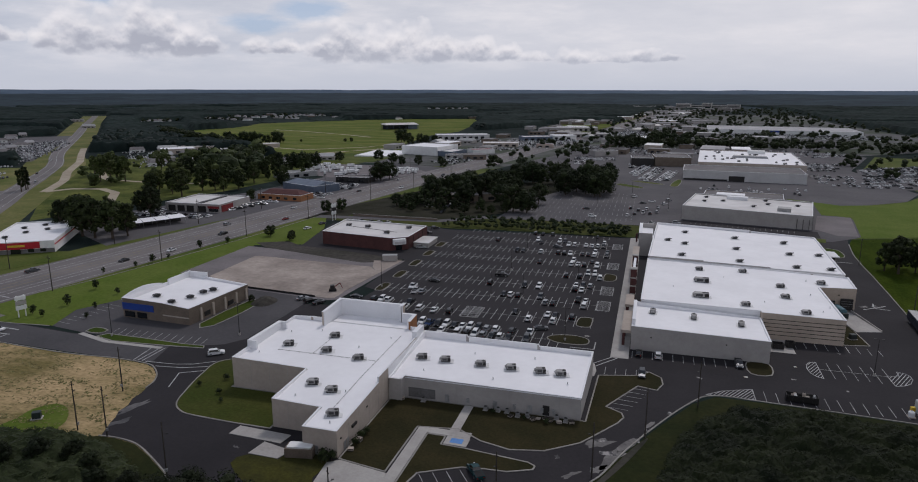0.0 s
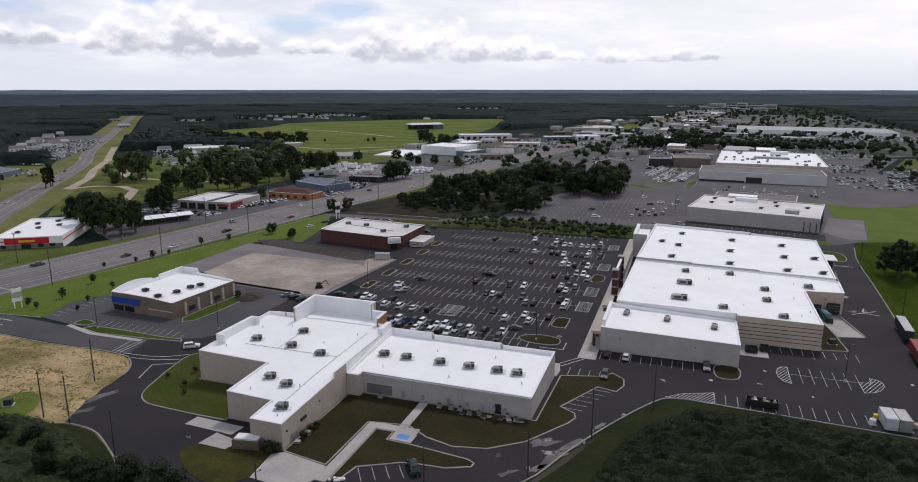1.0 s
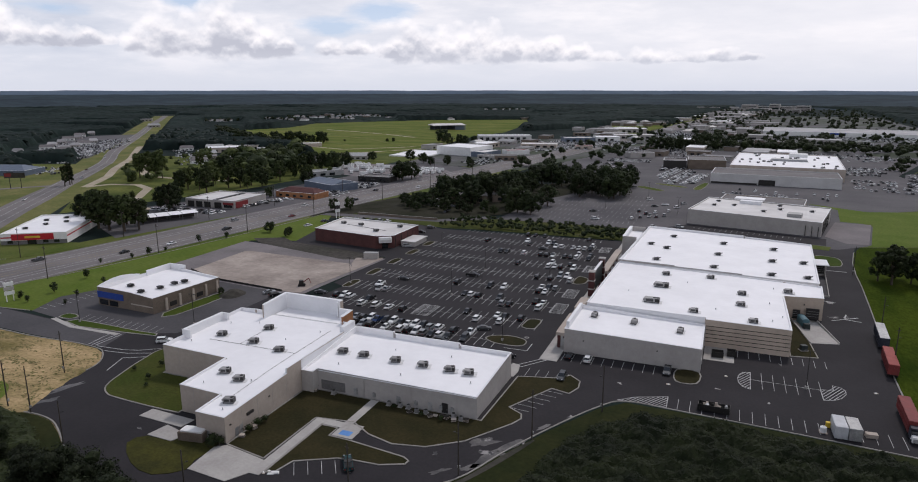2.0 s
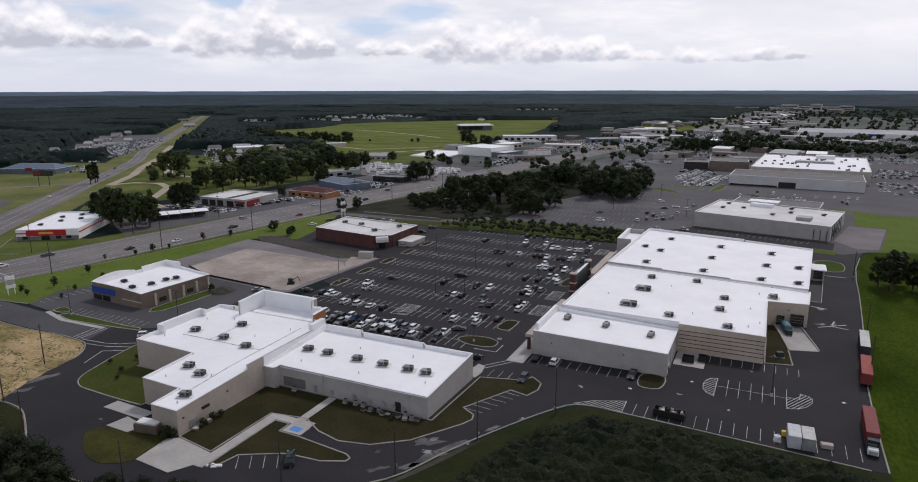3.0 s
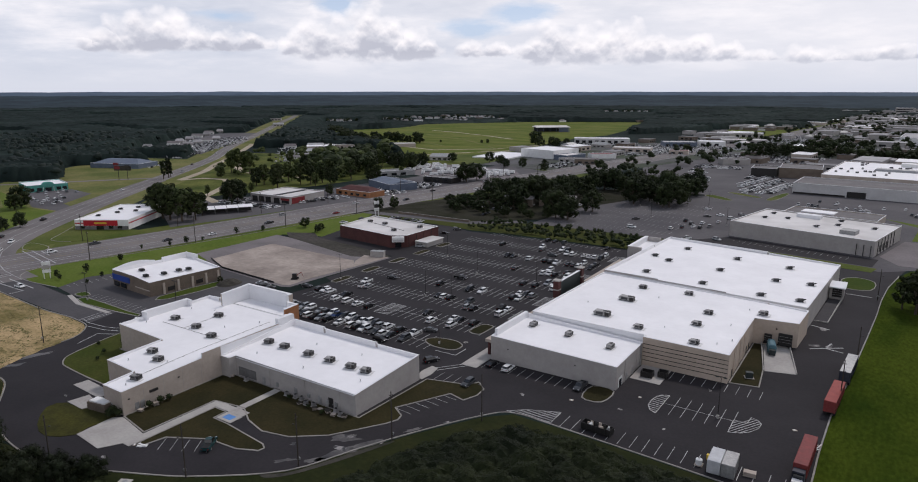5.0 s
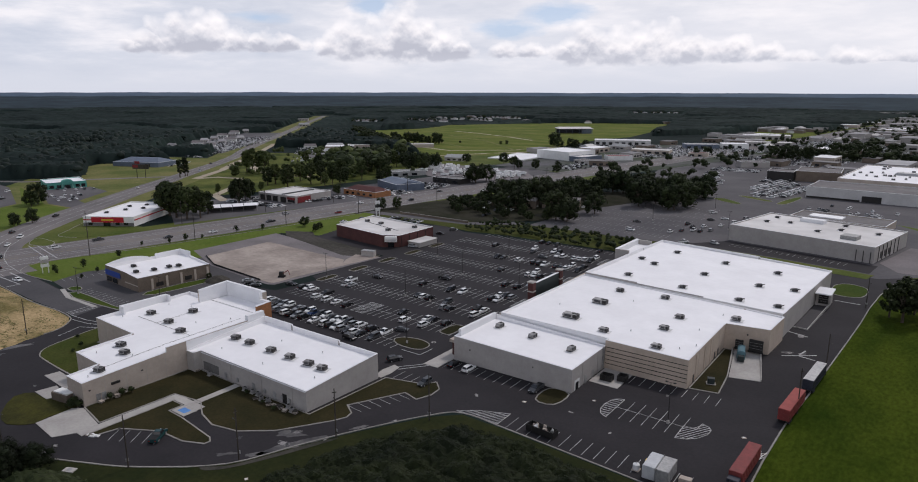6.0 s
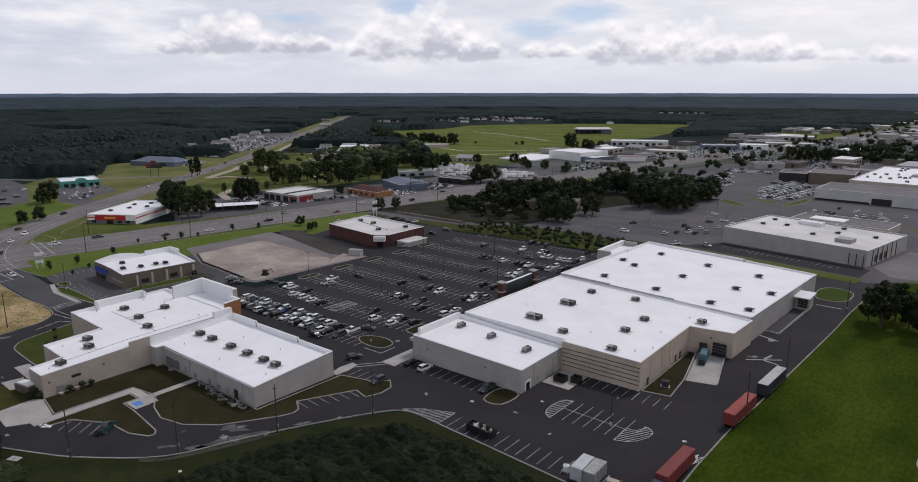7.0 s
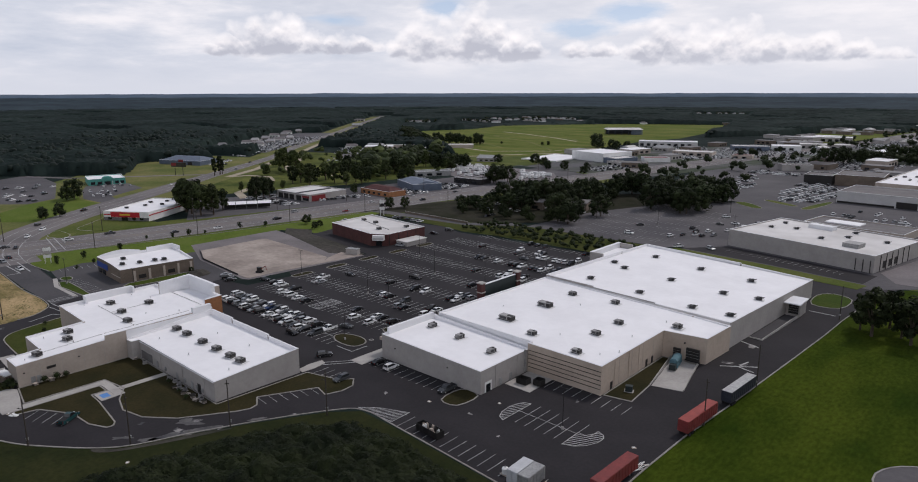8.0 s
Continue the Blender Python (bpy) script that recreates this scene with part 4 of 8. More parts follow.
# the large store: three roofs stepping up to the north
def build_store():
    s = outline_building(
        "store_south_unit", "pale grey store unit with a white flat roof", "building",
        [(9.5, 198.4, 7.3), (47.4, 198.4, 6.5), (47.4, 219.9, 6.5), (9.5, 219.9, 8.2)], PALE,
        [[(9.9, 198.8, 6.9), (47.0, 198.8, 6.15), (47.0, 219.5, 6.15), (9.9, 219.5, 7.0)]])
    box_on(s, "parapet", 9.55, 10.5, 200.5, 219.4, 6.6, 8.9, COPING, "raised white front parapet")
    for x in (17, 24.6, 32.2, 39.8):
        box_on(s, "wall_joint", x, x + 0.06, 198.37, 198.39, 0.1, 6.6, CONCRETE)
    for x in (15, 35.6):
        box_on(s, "wall_lamp", x, x + 0.35, 198.2, 198.38, 4.2, 4.5, DARK)
    box_on(s, "door", 47.42, 47.5, 200.6, 202.4, 0.05, 2.2, GLASS, "glazed side door in a white surround")
    box_on(s, "door_surround", 47.41, 47.46, 200.1, 202.9, 0.05, 2.9, WHITE)
    for y in (206, 210.5):
        box_on(s, "door", 47.42, 47.5, y, y + 1.2, 0.05, 2.2, STEEL)
    for y in (204.5, 214):
        part("downpipe", Shape().tube(on(s, 47.52, y, 0.1), on(s, 47.52, y, 6.3), 0.08), PALE, s)
    part("ladder", Shape().box(*[v for p in ((47.45 - 9.5, 47.75 - 9.5), (217 - 198.4, 217.6 - 198.4), (0.5, 6.9)) for v in p]), STEEL, s)

    m = outline_building(
        "store_middle_unit", "tan stucco store with grooved back wall and white roof", "building",
        [(11.5, 220.3, 8.9), (47.5, 220.3, 8.45), (47.5, 218.7, 8.45), (70.8, 218.7, 8.1), (70.8, 254.3, 8.0), (83, 256.5, 7.8), (84, 271.8, 7.8), (72, 272.8, 8.0), (13, 277, 8.7)], TAN,
        [[(11.9, 220.7, 8.35), (47.9, 220.7, 7.98), (47.9, 219.1, 7.98), (70.4, 219.1, 7.75), (70.4, 254.7, 7.55), (82.6, 256.9, 7.4), (83.6, 271.4, 7.4), (71.6, 272.6, 7.75), (13.4, 276.6, 8.4)]])
    part("upstand", Shape().beam(on(m, 11.7, 220.3)[:2], on(m, 47.3, 220.3)[:2], 6.0, 8.85, 8.42, -0.003, 0.05), COPING, m, "white membrane above the lower roof")
    for k in range(5):
        z = 1.6 + k * 1.2
        box_on(m, "wall_groove", 47.7, 70.7, 218.6, 218.69, z, z + 0.16, DARK)
    for y in (228, 235, 241.5, 248):
        box_on(m, "wall_joint", 70.81, 70.84, y, y + 0.06, 0.1, 7.9, CONCRETE)
    for y, h in ((223.5, 2.2), (243.5, 2.2), (247, 2.2)):
        box_on(m, "door", 70.82, 70.9, y, y + 1.1, 0.05, h, DARK)
    for y in (225.5, 233.2, 239):
        part("downpipe", Shape().tube(on(m, 70.9, y, 0.1), on(m, 70.9, y, 7.6), 0.08), TAN, m)
    # dock doors in the short wall
    for x, w, h in ((74.0, 2.2, 3.6), (77.9, 3.9, 4.5)):
        box_on(m, "dock_door", x, x + w, 254.3, 254.9, 1.0, h, DARK, "dark roller dock door")
        box_on(m, "dock_bumper", x - 0.2, x + w + 0.2, 254.1, 254.7, 0.7, 1.0, TYRE)
    box_on(m, "wall_lamp", 77, 77.4, 254.6, 254.9, 5.4, 5.8, DARK)

    n = outline_building(
        "store_north_unit", "large pale store with stepped white parapets", "building",
        [(13.1, 277.3, 9.6), (34, 276.1, 9.5), (34.1, 276.1, 9.1), (58, 274.7, 8.9), (58.1, 274.7, 8.5), (83.4, 273.2, 8.3), (87.6, 345.4, 7.1), (60, 348.2, 7.9), (59.9, 348.2, 8.3), (16.8, 351, 9.2), (15.6, 330, 9.4)], PALE,
        [[(13.5, 277.7, 8.5), (83.0, 273.6, 7.7), (87.2, 345.0, 6.6), (17.2, 350.6, 8.4)]])
    part("upstand", Shape().beam(on(n, 13.4, 277.28)[:2], on(n, 83.2, 273.21)[:2], 6.0, 9.0, 8.28, -0.003, 0.05), COPING, n, "white membrane above the lower roof")
    for y in (283, 292, 301, 310, 327):
        x = 83.4 + 4.0 * (y - 273.2) / 73.3
        box_on(n, "wall_joint", x + 0.02, x + 0.05, y, y + 0.08, 0.1, 7.2, CONCRETE)
    # entrance vestibule with a raised white front
    v = thing("store_entrance", "raised white entrance front of the large store", "facade", (9, 318, 0))
    for x0, x1, y0, y1, z1, mm in ((8.6, 9.4, 316, 340, 10.6, PALE), (9.4, 15.9, 339.2, 340, 10.6, PALE), (9.4, 14.6, 316, 316.8, 10.6, PALE)):
        box_on(v, "wall", x0, x1, y0, y1, 0, z1, mm)
    box_on(v, "lining", 9.404, 9.9, 316.81, 339.19, 8.4, 10.58, COPING)
    box_on(v, "roof", 9.91, 14.9, 316.9, 339.1, 8.0, 8.6, TPO)
    box_on(v, "coping", 8.5, 10.0, 315.95, 340.05, 10.603, 10.75, COPING)
    box_on(v, "sign_panel", 8.5, 8.58, 321, 335, 6.5, 9.8, DARK)
    box_on(v, "glazing", 8.5, 8.58, 319, 337, 0.3, 4.0, GLASS)
    # east side vestibules
    a = thing("dock_annex", "pale dock annex with a dark roller door on the store", "annex", (88, 312, 0))
    box_on(a, "wall", 86.3, 91.0, 318.4, 325.4, 0, 4.9, PALE)
    box_on(a, "canopy", 86.2, 91.6, 315.6, 325.6, 4.903, 5.3, COPING, "white overhanging canopy")
    box_on(a, "dock_door", 87.2, 90.4, 318.3, 318.39, 0.9, 4.2, DARK, "dark roller dock door")
    r = thing("ramp_wall", "long low concrete wall beside the sunken dock lane", "wall", (93, 280, 0))
    part("wall", Shape().beam((-4.2, 6.6), (-2.1, 38), 0, 0.5, 1.2, 0.25), CONCRETE, r)
    part("wall", Shape().beam((-8.6, 7.2), (-4.3, 6.6), 0, 0.3, 0.5, 0.25), CONCRETE, r)
    # sign front with brick piers
    f = thing("sign_wall", "dark green sign wall between two red brick piers", "facade", (8, 245, 0))
    for y in (244, 264.2):
        box_on(f, "pier", 7.4, 9.4, y, y + 2, 0, 12.3, REDBRICK, "red brick pier")
        for z in (3, 6, 9):
            box_on(f, "band", 7.3, 9.5, y - 0.1, y + 2.1, z, z + 0.4, CONCRETE)
        box_on(f, "cap", 7.2, 9.6, y - 0.2, y + 2.2, 12.303, 12.7, CONCRETE)
    box_on(f, "panel", 8.1, 8.8, 246.05, 264.15, 4.2, 11.6, DARKGREEN)
    box_on(f, "coping", 8.0, 8.9, 246.05, 264.15, 11.603, 11.75, COPING)
    # covered walk along the front
    c = thing("front_arcade", "covered front walk with brick columns along the store", "canopy", (6, 205, 0))
    for y in (201, 209, 217, 226, 235, 274, 283, 292, 301, 310, 344):
        box_on(c, "column", 6.9, 7.7, y, y + 0.8, 0.15, 4.4, REDBRICK, "red brick column")
    for y0, y1 in ((200, 218.6), (225, 236.6), (273, 311.6)):
        box_on(c, "canopy", 6.6, 9.3, y0, y1, 4.403, 5.3, BEIGE)


build_store()


# the drive-in bank-like building
def build_bank():
    b = outline_building(
        "pharmacy", "brown brick shop with arched parapet and blue sign", "building",
        [(-155.5, 180.2, 6.6), (-148, 179.9, 6.6), (-139, 179.5, 6.4), (-128.5, 179.0, 5.6), (-126.5, 209.2, 5.4), (-154, 213.5, 6.0)], BROWN,
        [[(-155.0, 180.7, 5.2), (-129.0, 179.6, 5.0), (-127.0, 208.8, 4.8), (-153.6, 213.0, 5.2)]])
    ox, oy = b.location.x, b.location.y
    # arched corner parapet
    n = 12
    rim = [(180.3 + 18 * i / n, 6.7 + 1.4 * math.sin(math.pi * i / n)) for i in range(n + 1)]
    face = [(180.3, 5.0), (198.3, 5.0)] + rim[::-1]
    sh = Shape().prism([(-155.7 - ox + 0.04 * (y - 180), y - oy, h) for y, h in face], [(-155.35 - ox + 0.04 * (y - 180), y - oy, h) for y, h in face])
    part("arched_parapet", sh, COPING, b)
    box_on(b, "parapet", -154.2, -153.7, 201, 213.2, 5.2, 7.4, COPING)
    box_on(b, "parapet", -153.6, -146, 212.4, 212.9, 5.2, 7.4, COPING)
    for z, x0, x1, mm in ((2.9, -155.4, -142.5, BLUE), (0.4, -154.6, -150.5, GLASS), (0.4, -149.5, -145.5, GLASS)):
        part("sign_band" if mm is BLUE else "window", Shape().beam((x0 - ox, 180.05 - 0.0435 * (x0 + 155.5) - oy), (x1 - ox, 180.05 - 0.0435 * (x1 + 155.5) - oy), z, z + (2.3 if mm is BLUE else 1.9), z + (2.3 if mm is BLUE else 1.9), 0.0, 0.10), mm, b, "dark blue sign band" if mm is BLUE else "")
    part("sign_band", Shape().beam((-155.55 - ox, 189 - oy), (-155.6 - ox, 180.3 - oy), 3.2, 5.1, 5.1, 0.0, 0.1), BLUE, b)
    # pale plinth and piers on the long wall
    for i, y in enumerate((184, 190, 196, 202, 207.5)):
        x = -128.5 + 2 * (y - 179) / 30.2
        box_on(b, "pier", x + 0.01, x + 0.4, y, y + 0.9, 0.05, 4.4, BEIGE)
    for y in (186, 198):
        x = -128.5 + 2 * (y - 179) / 30.2
        box_on(b, "window", x + 0.02, x + 0.2, y, y + 3, 0.8, 2.4, DARK)
    part("band", Shape().beam((-139 - ox, 179.4 - oy), (-128.45 - ox, 178.9 - oy), 2.2, 2.6, 2.6, 0, 0.06), BEIGE, b)


build_bank()


def build_red():
    b = outline_building(
        "restaurant", "dark red brick restaurant with a pale flat roof", "building",
        [(-141.5, 296.5, 6.4), (-104, 291.8, 6.2), (-97, 297, 6.0), (-96, 322.5, 6.4), (-143, 326.5, 6.6)], REDBRICK,
        [[(-141.0, 297.0, 5.9), (-104.2, 292.3, 5.8), (-97.4, 297.3, 5.7), (-96.4, 322.1, 5.9), (-142.6, 326.0, 6.0)]], roof=TPO_OLD)
    part("awning", Shape().beam(on(b, -103.0, 292.55)[:2], on(b, -98.2, 296.1)[:2], 3.2, 5.7, 5.7, -0.01, 2.4), WHITE, b, "white boxed entrance awning")
    part("awning_panel", Shape().beam(on(b, -102.7, 292.77)[:2], on(b, -98.5, 295.88)[:2], 3.5, 4.6, 4.6, -2.403, 2.48), PALEGREY, b)
    part("door", Shape().beam(on(b, -101.8, 293.43)[:2], on(b, -99.4, 295.22)[:2], 0.05, 2.5, 2.5, -0.01, 0.1), GLASS, b)
    part("conduit", Shape().beam(on(b, -134, 313)[:2], on(b, -106, 306)[:2], 5.8, 6.08, 5.98, 0.1, 0.1), DARK, b)
    for y in (298, 304, 310, 316):
        box_on(b, "wall_joint", -96.95 + 0.04 * (y - 297), -96.8 + 0.04 * (y - 297), y, y + 0.3, 0.1, 5.6, DARK)
    box_on(b, "porch", -95.9, -88.5, 302, 316, 0, 2.3, PALE)
    box_on(b, "porch_roof", -95.95, -88.1, 301.6, 316.4, 2.303, 2.6, TPO_OLD)
    for y in (305, 314):
        box_on(b, "window", -141.9, -141.62, y, y + 3, 1.0, 2.6, GLASS)


build_red()
rear = thing("garden_wall", "long low dark block wall behind the restaurant lot", "wall", (-158, 367, 0))
part("wall", Shape().beam((0, 0), (53, 0.2), 0, 1.3, 1.3, 0.3), BROWN, rear)
part("cap", Shape().beam((0, 0), (53, 0.2), 1.303, 1.4, 1.4, 0.34, 0.04), CONCRETE, rear)


def flat_store(name, label, x, y, w, d, h, turn, wall, roof, fall=0.0, parapet=0.5):
    """A plain flat-roofed building about its south-west corner, turned about it; fall: how much lower its east end is."""
    ob = thing(name, label, "building", (x, y, 0), turn)
    cs = [(0, 0, h), (w, 0, h - fall), (w, d, h - fall), (0, d, h)]
    for a, b in zip(cs, cs[1:] + cs[:1]):
        part("wall", Shape().beam(a[:2], b[:2], 0, a[2], b[2], 0.3), wall, ob)
        part("coping", Shape().beam(a[:2], b[:2], (a[2] + 0.003, b[2] + 0.003), a[2] + 0.12, b[2] + 0.12, 0.36, 0.05), COPING, ob)
    part("roof", Shape().prism([(0.32, 0.32, h - parapet - 0.3), (w - 0.32, 0.32, h - fall - parapet - 0.3), (w - 0.32, d - 0.32, h - fall - parapet - 0.3), (0.32, d - 0.32, h - parapet - 0.3)], [(0.32, 0.32, h - parapet), (w - 0.32, 0.32, h - fall - parapet), (w - 0.32, d - 0.32, h - fall - parapet), (0.32, d - 0.32, h - parapet)]), roof, ob)
    return ob


# second store
s2 = flat_store("second_store", "long pale grey store with a worn white flat roof", 31, 413, 68, 51, 8.3, -11.3, PALE, TPO_OLD, fall=0.6)
for x in (60.5, 63.5, 66.5):
    part("wall_frame", Shape().box(x, x + 0.25, -0.3, -0.02, 0, 5.5), DARK, s2)
for y in (6, 12, 18, 24, 30, 36):
    part("downpipe", Shape().tube((68.15, y, 0.1), (68.15, y, 7.2), 0.15), DARK, s2)
for y in (9, 15, 21):
    part("dock_door", Shape().box(68.02, 68.1, y, y + 3, 1, 4.2), DARK, s2)
part("roof_house", Shape().box(20, 32, 40, 45, 7.2, 9.4), COPING, s2)
part("roof_house", Shape().box(50, 57, 10, 17, 6.0, 9.2), STEEL, s2)
# low strip behind it
low = flat_store("strip_building", "low dark-roofed strip building behind the store", 47, 484, 50, 26, 4.2, -8, BEIGE, GREYROOF)
part("roof_patch", Shape().box(8, 26, 8, 18, 3.7, 4.3), TPO, low)
# mall
mall = flat_store("mall_wing", "long pale mall wing with a dark gravel roof", 38, 596, 94, 44, 8.0, -3, PALEGREY, GREYROOF)
part("door", Shape().box(36, 48, -0.2, -0.02, 0.1, 4.4), DARK, mall)
part("wall_band", Shape().box(0.5, 35, -0.1, -0.02, 0.0, 1.4), DARK, mall)
main_mall = flat_store("mall_building", "big mall building with a cluttered white flat roof", 52, 642, 88, 125, 10.5, -4, BEIGE, TPO)
part("skylight", Shape().box(30, 62, 54, 66, 9.8, 11.8, 1.5), STEEL, main_mall)
part("roof_house", Shape().box(46, 62, 100, 112, 9.8, 13.0), WHITE, main_mall)
flat_store("shop_building", "brown brick shop with a grey flat roof by the mall", 15, 689, 34, 40, 9, 4, BROWN, GREYROOF)
flat_store("shop_building", "dark fronted shop building by the mall", -7, 683, 21, 26, 8, 4, DARK, GREYROOF)
flat_store("bank_branch", "small pale building with dark windows by the car park", -49, 767, 28, 16, 6, 30, PALE, GREYROOF)
far = flat_store("superstore", "very long low superstore with a white roof far off", 100, 1222, 232, 120, 7, -3, WHITE, TOWNROOF, fall=0.8)
part("sign_band", Shape().box(96, 118, -0.3, -0.02, 3.4, 6.2), BLUE, far)

# shops along the highway
rs = flat_store("corner_shop", "white corner shop with a white roof and red front sign", -278.5, 229, 30, 52, 5.6, 33, WHITE, TPO)
part("sign_board", Shape().box(5, 24, -0.35, -0.02, 2.3, 5.3), RED, rs, "long red sign board")
part("sign_bar", Shape().box(11, 18, -0.42, -0.36, 3.3, 4.3), YELLOW, rs)
part("wall_stripe", Shape().box(30.02, 30.1, 0.5, 51.5, 3.4, 4.0), RED, rs)
part("wall_base", Shape().box(0.1, 29.9, -0.08, -0.02, 0.05, 2.1), RECESS, rs, "grey painted lower wall")
part("wall_stripe", Shape().box(0.1, 4.9, -0.1, -0.02, 3.4, 4.0), RED, rs)
part("door", Shape().box(12, 16, -0.2, -0.03, 0.05, 2.4), GLASS, rs)
for x in (3, 19, 24):
    part("window", Shape().box(x, x + 2.4, -0.15, -0.085, 0.7, 2.2), GLASS, rs)

cn = thing("market_canopy", "row of white gabled market canopies on posts", "canopy", (-258, 296, 0), 57)
for i, (x0, x1) in enumerate(((0, 8), (8.3, 15), (15.3, 22), (22.3, 31))):
    part("roof_panel", Shape().prism([(x0, -2, 3.2 + 0.1 * i), (x1, -2, 3.2 + 0.1 * i), (x1, 6.5, 4.0), (x0, 6.5, 4.0)], [(x0, -2, 3.3 + 0.1 * i), (x1, -2, 3.3 + 0.1 * i), (x1, 6.5, 4.15), (x0, 6.5, 4.15)]), TPO, cn)
for x in (0.3, 8, 15, 22, 30.5):
    for y in (-1.7, 6.2):
        part("post", Shape().tube((x, y, 0), (x, y, 3.2), 0.1), STEEL, cn)
part("back_wall", Shape().box(0.5, 30.5, 6.3, 6.5, 0, 3.6), DARK, cn)

g = flat_store("service_garage", "grey garage with open bays and a worn flat roof", -278, 351, 38, 34, 5.2, 2, PALE, TPO_OLD)
for x in (2, 8.5, 15):
    part("bay_door", Shape().box(x, x + 5, -0.15, -0.02, 0.1, 3.8), DARK, g)
part("red_front", Shape().box(38.02, 38.4, 2, 14, 0.3, 4.2), DULLRED, g)
part("red_front", Shape().box(30, 37.9, -0.5, -0.16, 2.6, 4.0), DULLRED, g)
part("bay_door", Shape().box(23, 28.5, -0.15, -0.02, 0.1, 3.8), DARK, g)
part("window", Shape().box(30.5, 37, -0.15, -0.02, 0.6, 2.4), GLASS, g)
part("roof_strip", Shape().box(20, 23, 2, 32, 4.72, 5.1), DARK, g)
o = flat_store("grill_house", "orange walled grill restaurant with a dark red roof", -247, 405, 34, 16, 4.0, -3, ORANGE, BROWN)
part("roof_hip", Shape().prism([(0.4, 0.4, 3.6), (33.6, 0.4, 3.6), (33.6, 15.6, 3.6), (0.4, 15.6, 3.6)], [(6, 6, 6.6), (28, 6, 6.6), (28, 10, 6.6), (6, 10, 6.6)]), REDBRICK, o)
for x in (3, 9, 15, 21, 28):
    part("window", Shape().box(x, x + 2.6, -0.1, -0.02, 0.9, 2.4), GLASS, o)
u = flat_store("tyre_shop", "blue grey metal shed with a sloping roof", -254, 450, 37, 24, 5.5, -24, BLUEGREY, BLUEGREY)
part("roof_ridge", Shape().prism([(0.4, 0.4, 5.0), (36.6, 0.4, 5.0), (36.6, 23.6, 5.0), (0.4, 23.6, 5.0)], [(1, 11, 7.4), (36, 11, 7.4), (36, 13, 7.4), (1, 13, 7.4)]), BLUEGREY, u)
aq = flat_store("aqua_shop", "aqua green shop with an arched front and white roof", -446, 280, 28, 30, 5.2, 75, AQUA, TPO)
for x in (2, 7, 20, 24):
    part("window", Shape().box(x, x + 3, -0.1, -0.02, 0.6, 3.0), GLASS, aq)
arch = Shape()
for i in range(8):
    u0, u1 = -1 + i / 4, -0.75 + i / 4
    z0, z1 = 5.3 + 1.8 * math.sqrt(max(0.0, 1 - u0 * u0)), 5.3 + 1.8 * math.sqrt(max(0.0, 1 - u1 * u1))
    arch.prism([(14.5 + 4.2 * u0, -1.2, 3.4), (14.5 + 4.2 * u1, -1.2, 3.4), (14.5 + 4.2 * u1, 3.0, 3.4), (14.5 + 4.2 * u0, 3.0, 3.4)], [(14.5 + 4.2 * u0, -1.2, z0), (14.5 + 4.2 * u1, -1.2, z1), (14.5 + 4.2 * u1, 3.0, z1), (14.5 + 4.2 * u0, 3.0, z0)])
part("arched_porch", arch, AQUA, aq)
part("door", Shape().box(12.4, 16.6, -0.15, -0.02, 0.05, 2.8), GLASS, aq)
for x in (11, 18):
    part("porch_post", Shape().tube((x, -1.0, 0), (x, -1.0, 3.397), 0.15), WHITE, aq)
gb = flat_store("metal_shed", "blue grey metal shed with a low hipped roof", -571, 396, 54, 30, 4.6, 22, BLUEGREY, BLUEGREY)
part("roof_hip", Shape().prism([(0.4, 0.4, 4.1), (53.6, 0.4, 4.1), (53.6, 29.6, 4.1), (0.4, 29.6, 4.1)], [(10, 13, 8.2), (44, 13, 8.2), (44, 17, 8.2), (10, 17, 8.2)]), BLUEGREY, gb)
part("red_panel", Shape().box(26, 32, -0.2, -0.02, 3, 5.6), DULLRED, gb)
part("bay_door", Shape().box(38, 44, -0.15, -0.02, 0.1, 3.4), DARK, gb)
pv = thing("field_pavilion", "pale roofed pavilion with dark open sides on the field", "pavilion", (-447, 1132, 0), 40)
part("roof", Shape().prism([(-1, -1, 8.6), (62, -1, 8.6), (62, 37, 8.6), (-1, 37, 8.6)], [(2, 15, 11.2), (59, 15, 11.2), (59, 21, 11.2), (2, 21, 11.2)]), TPO_OLD, pv)
part("back_wall", Shape().box(1, 60, 27, 27.4, 0, 8.597), NAVY, pv)
part("side_wall", Shape().box(42, 60, 4, 4.4, 0, 8.597), BLUEGREY, pv)
for i in range(6):
    for y in (1, 35):
        part("post", Shape().tube((1 + 11.9 * i, y, 0), (1 + 11.9 * i, y, 8.597), 0.4), BLUEGREY, pv)
flat_store("warehouse", "long white warehouse with a white roof", -266, 733, 48, 46, 9.5, -14, WHITE, TPO)
flat_store("warehouse_wing", "low grey wing beside the white warehouse", -219, 722, 18, 34, 5.5, -14, BLUEGREY, TPO_OLD)
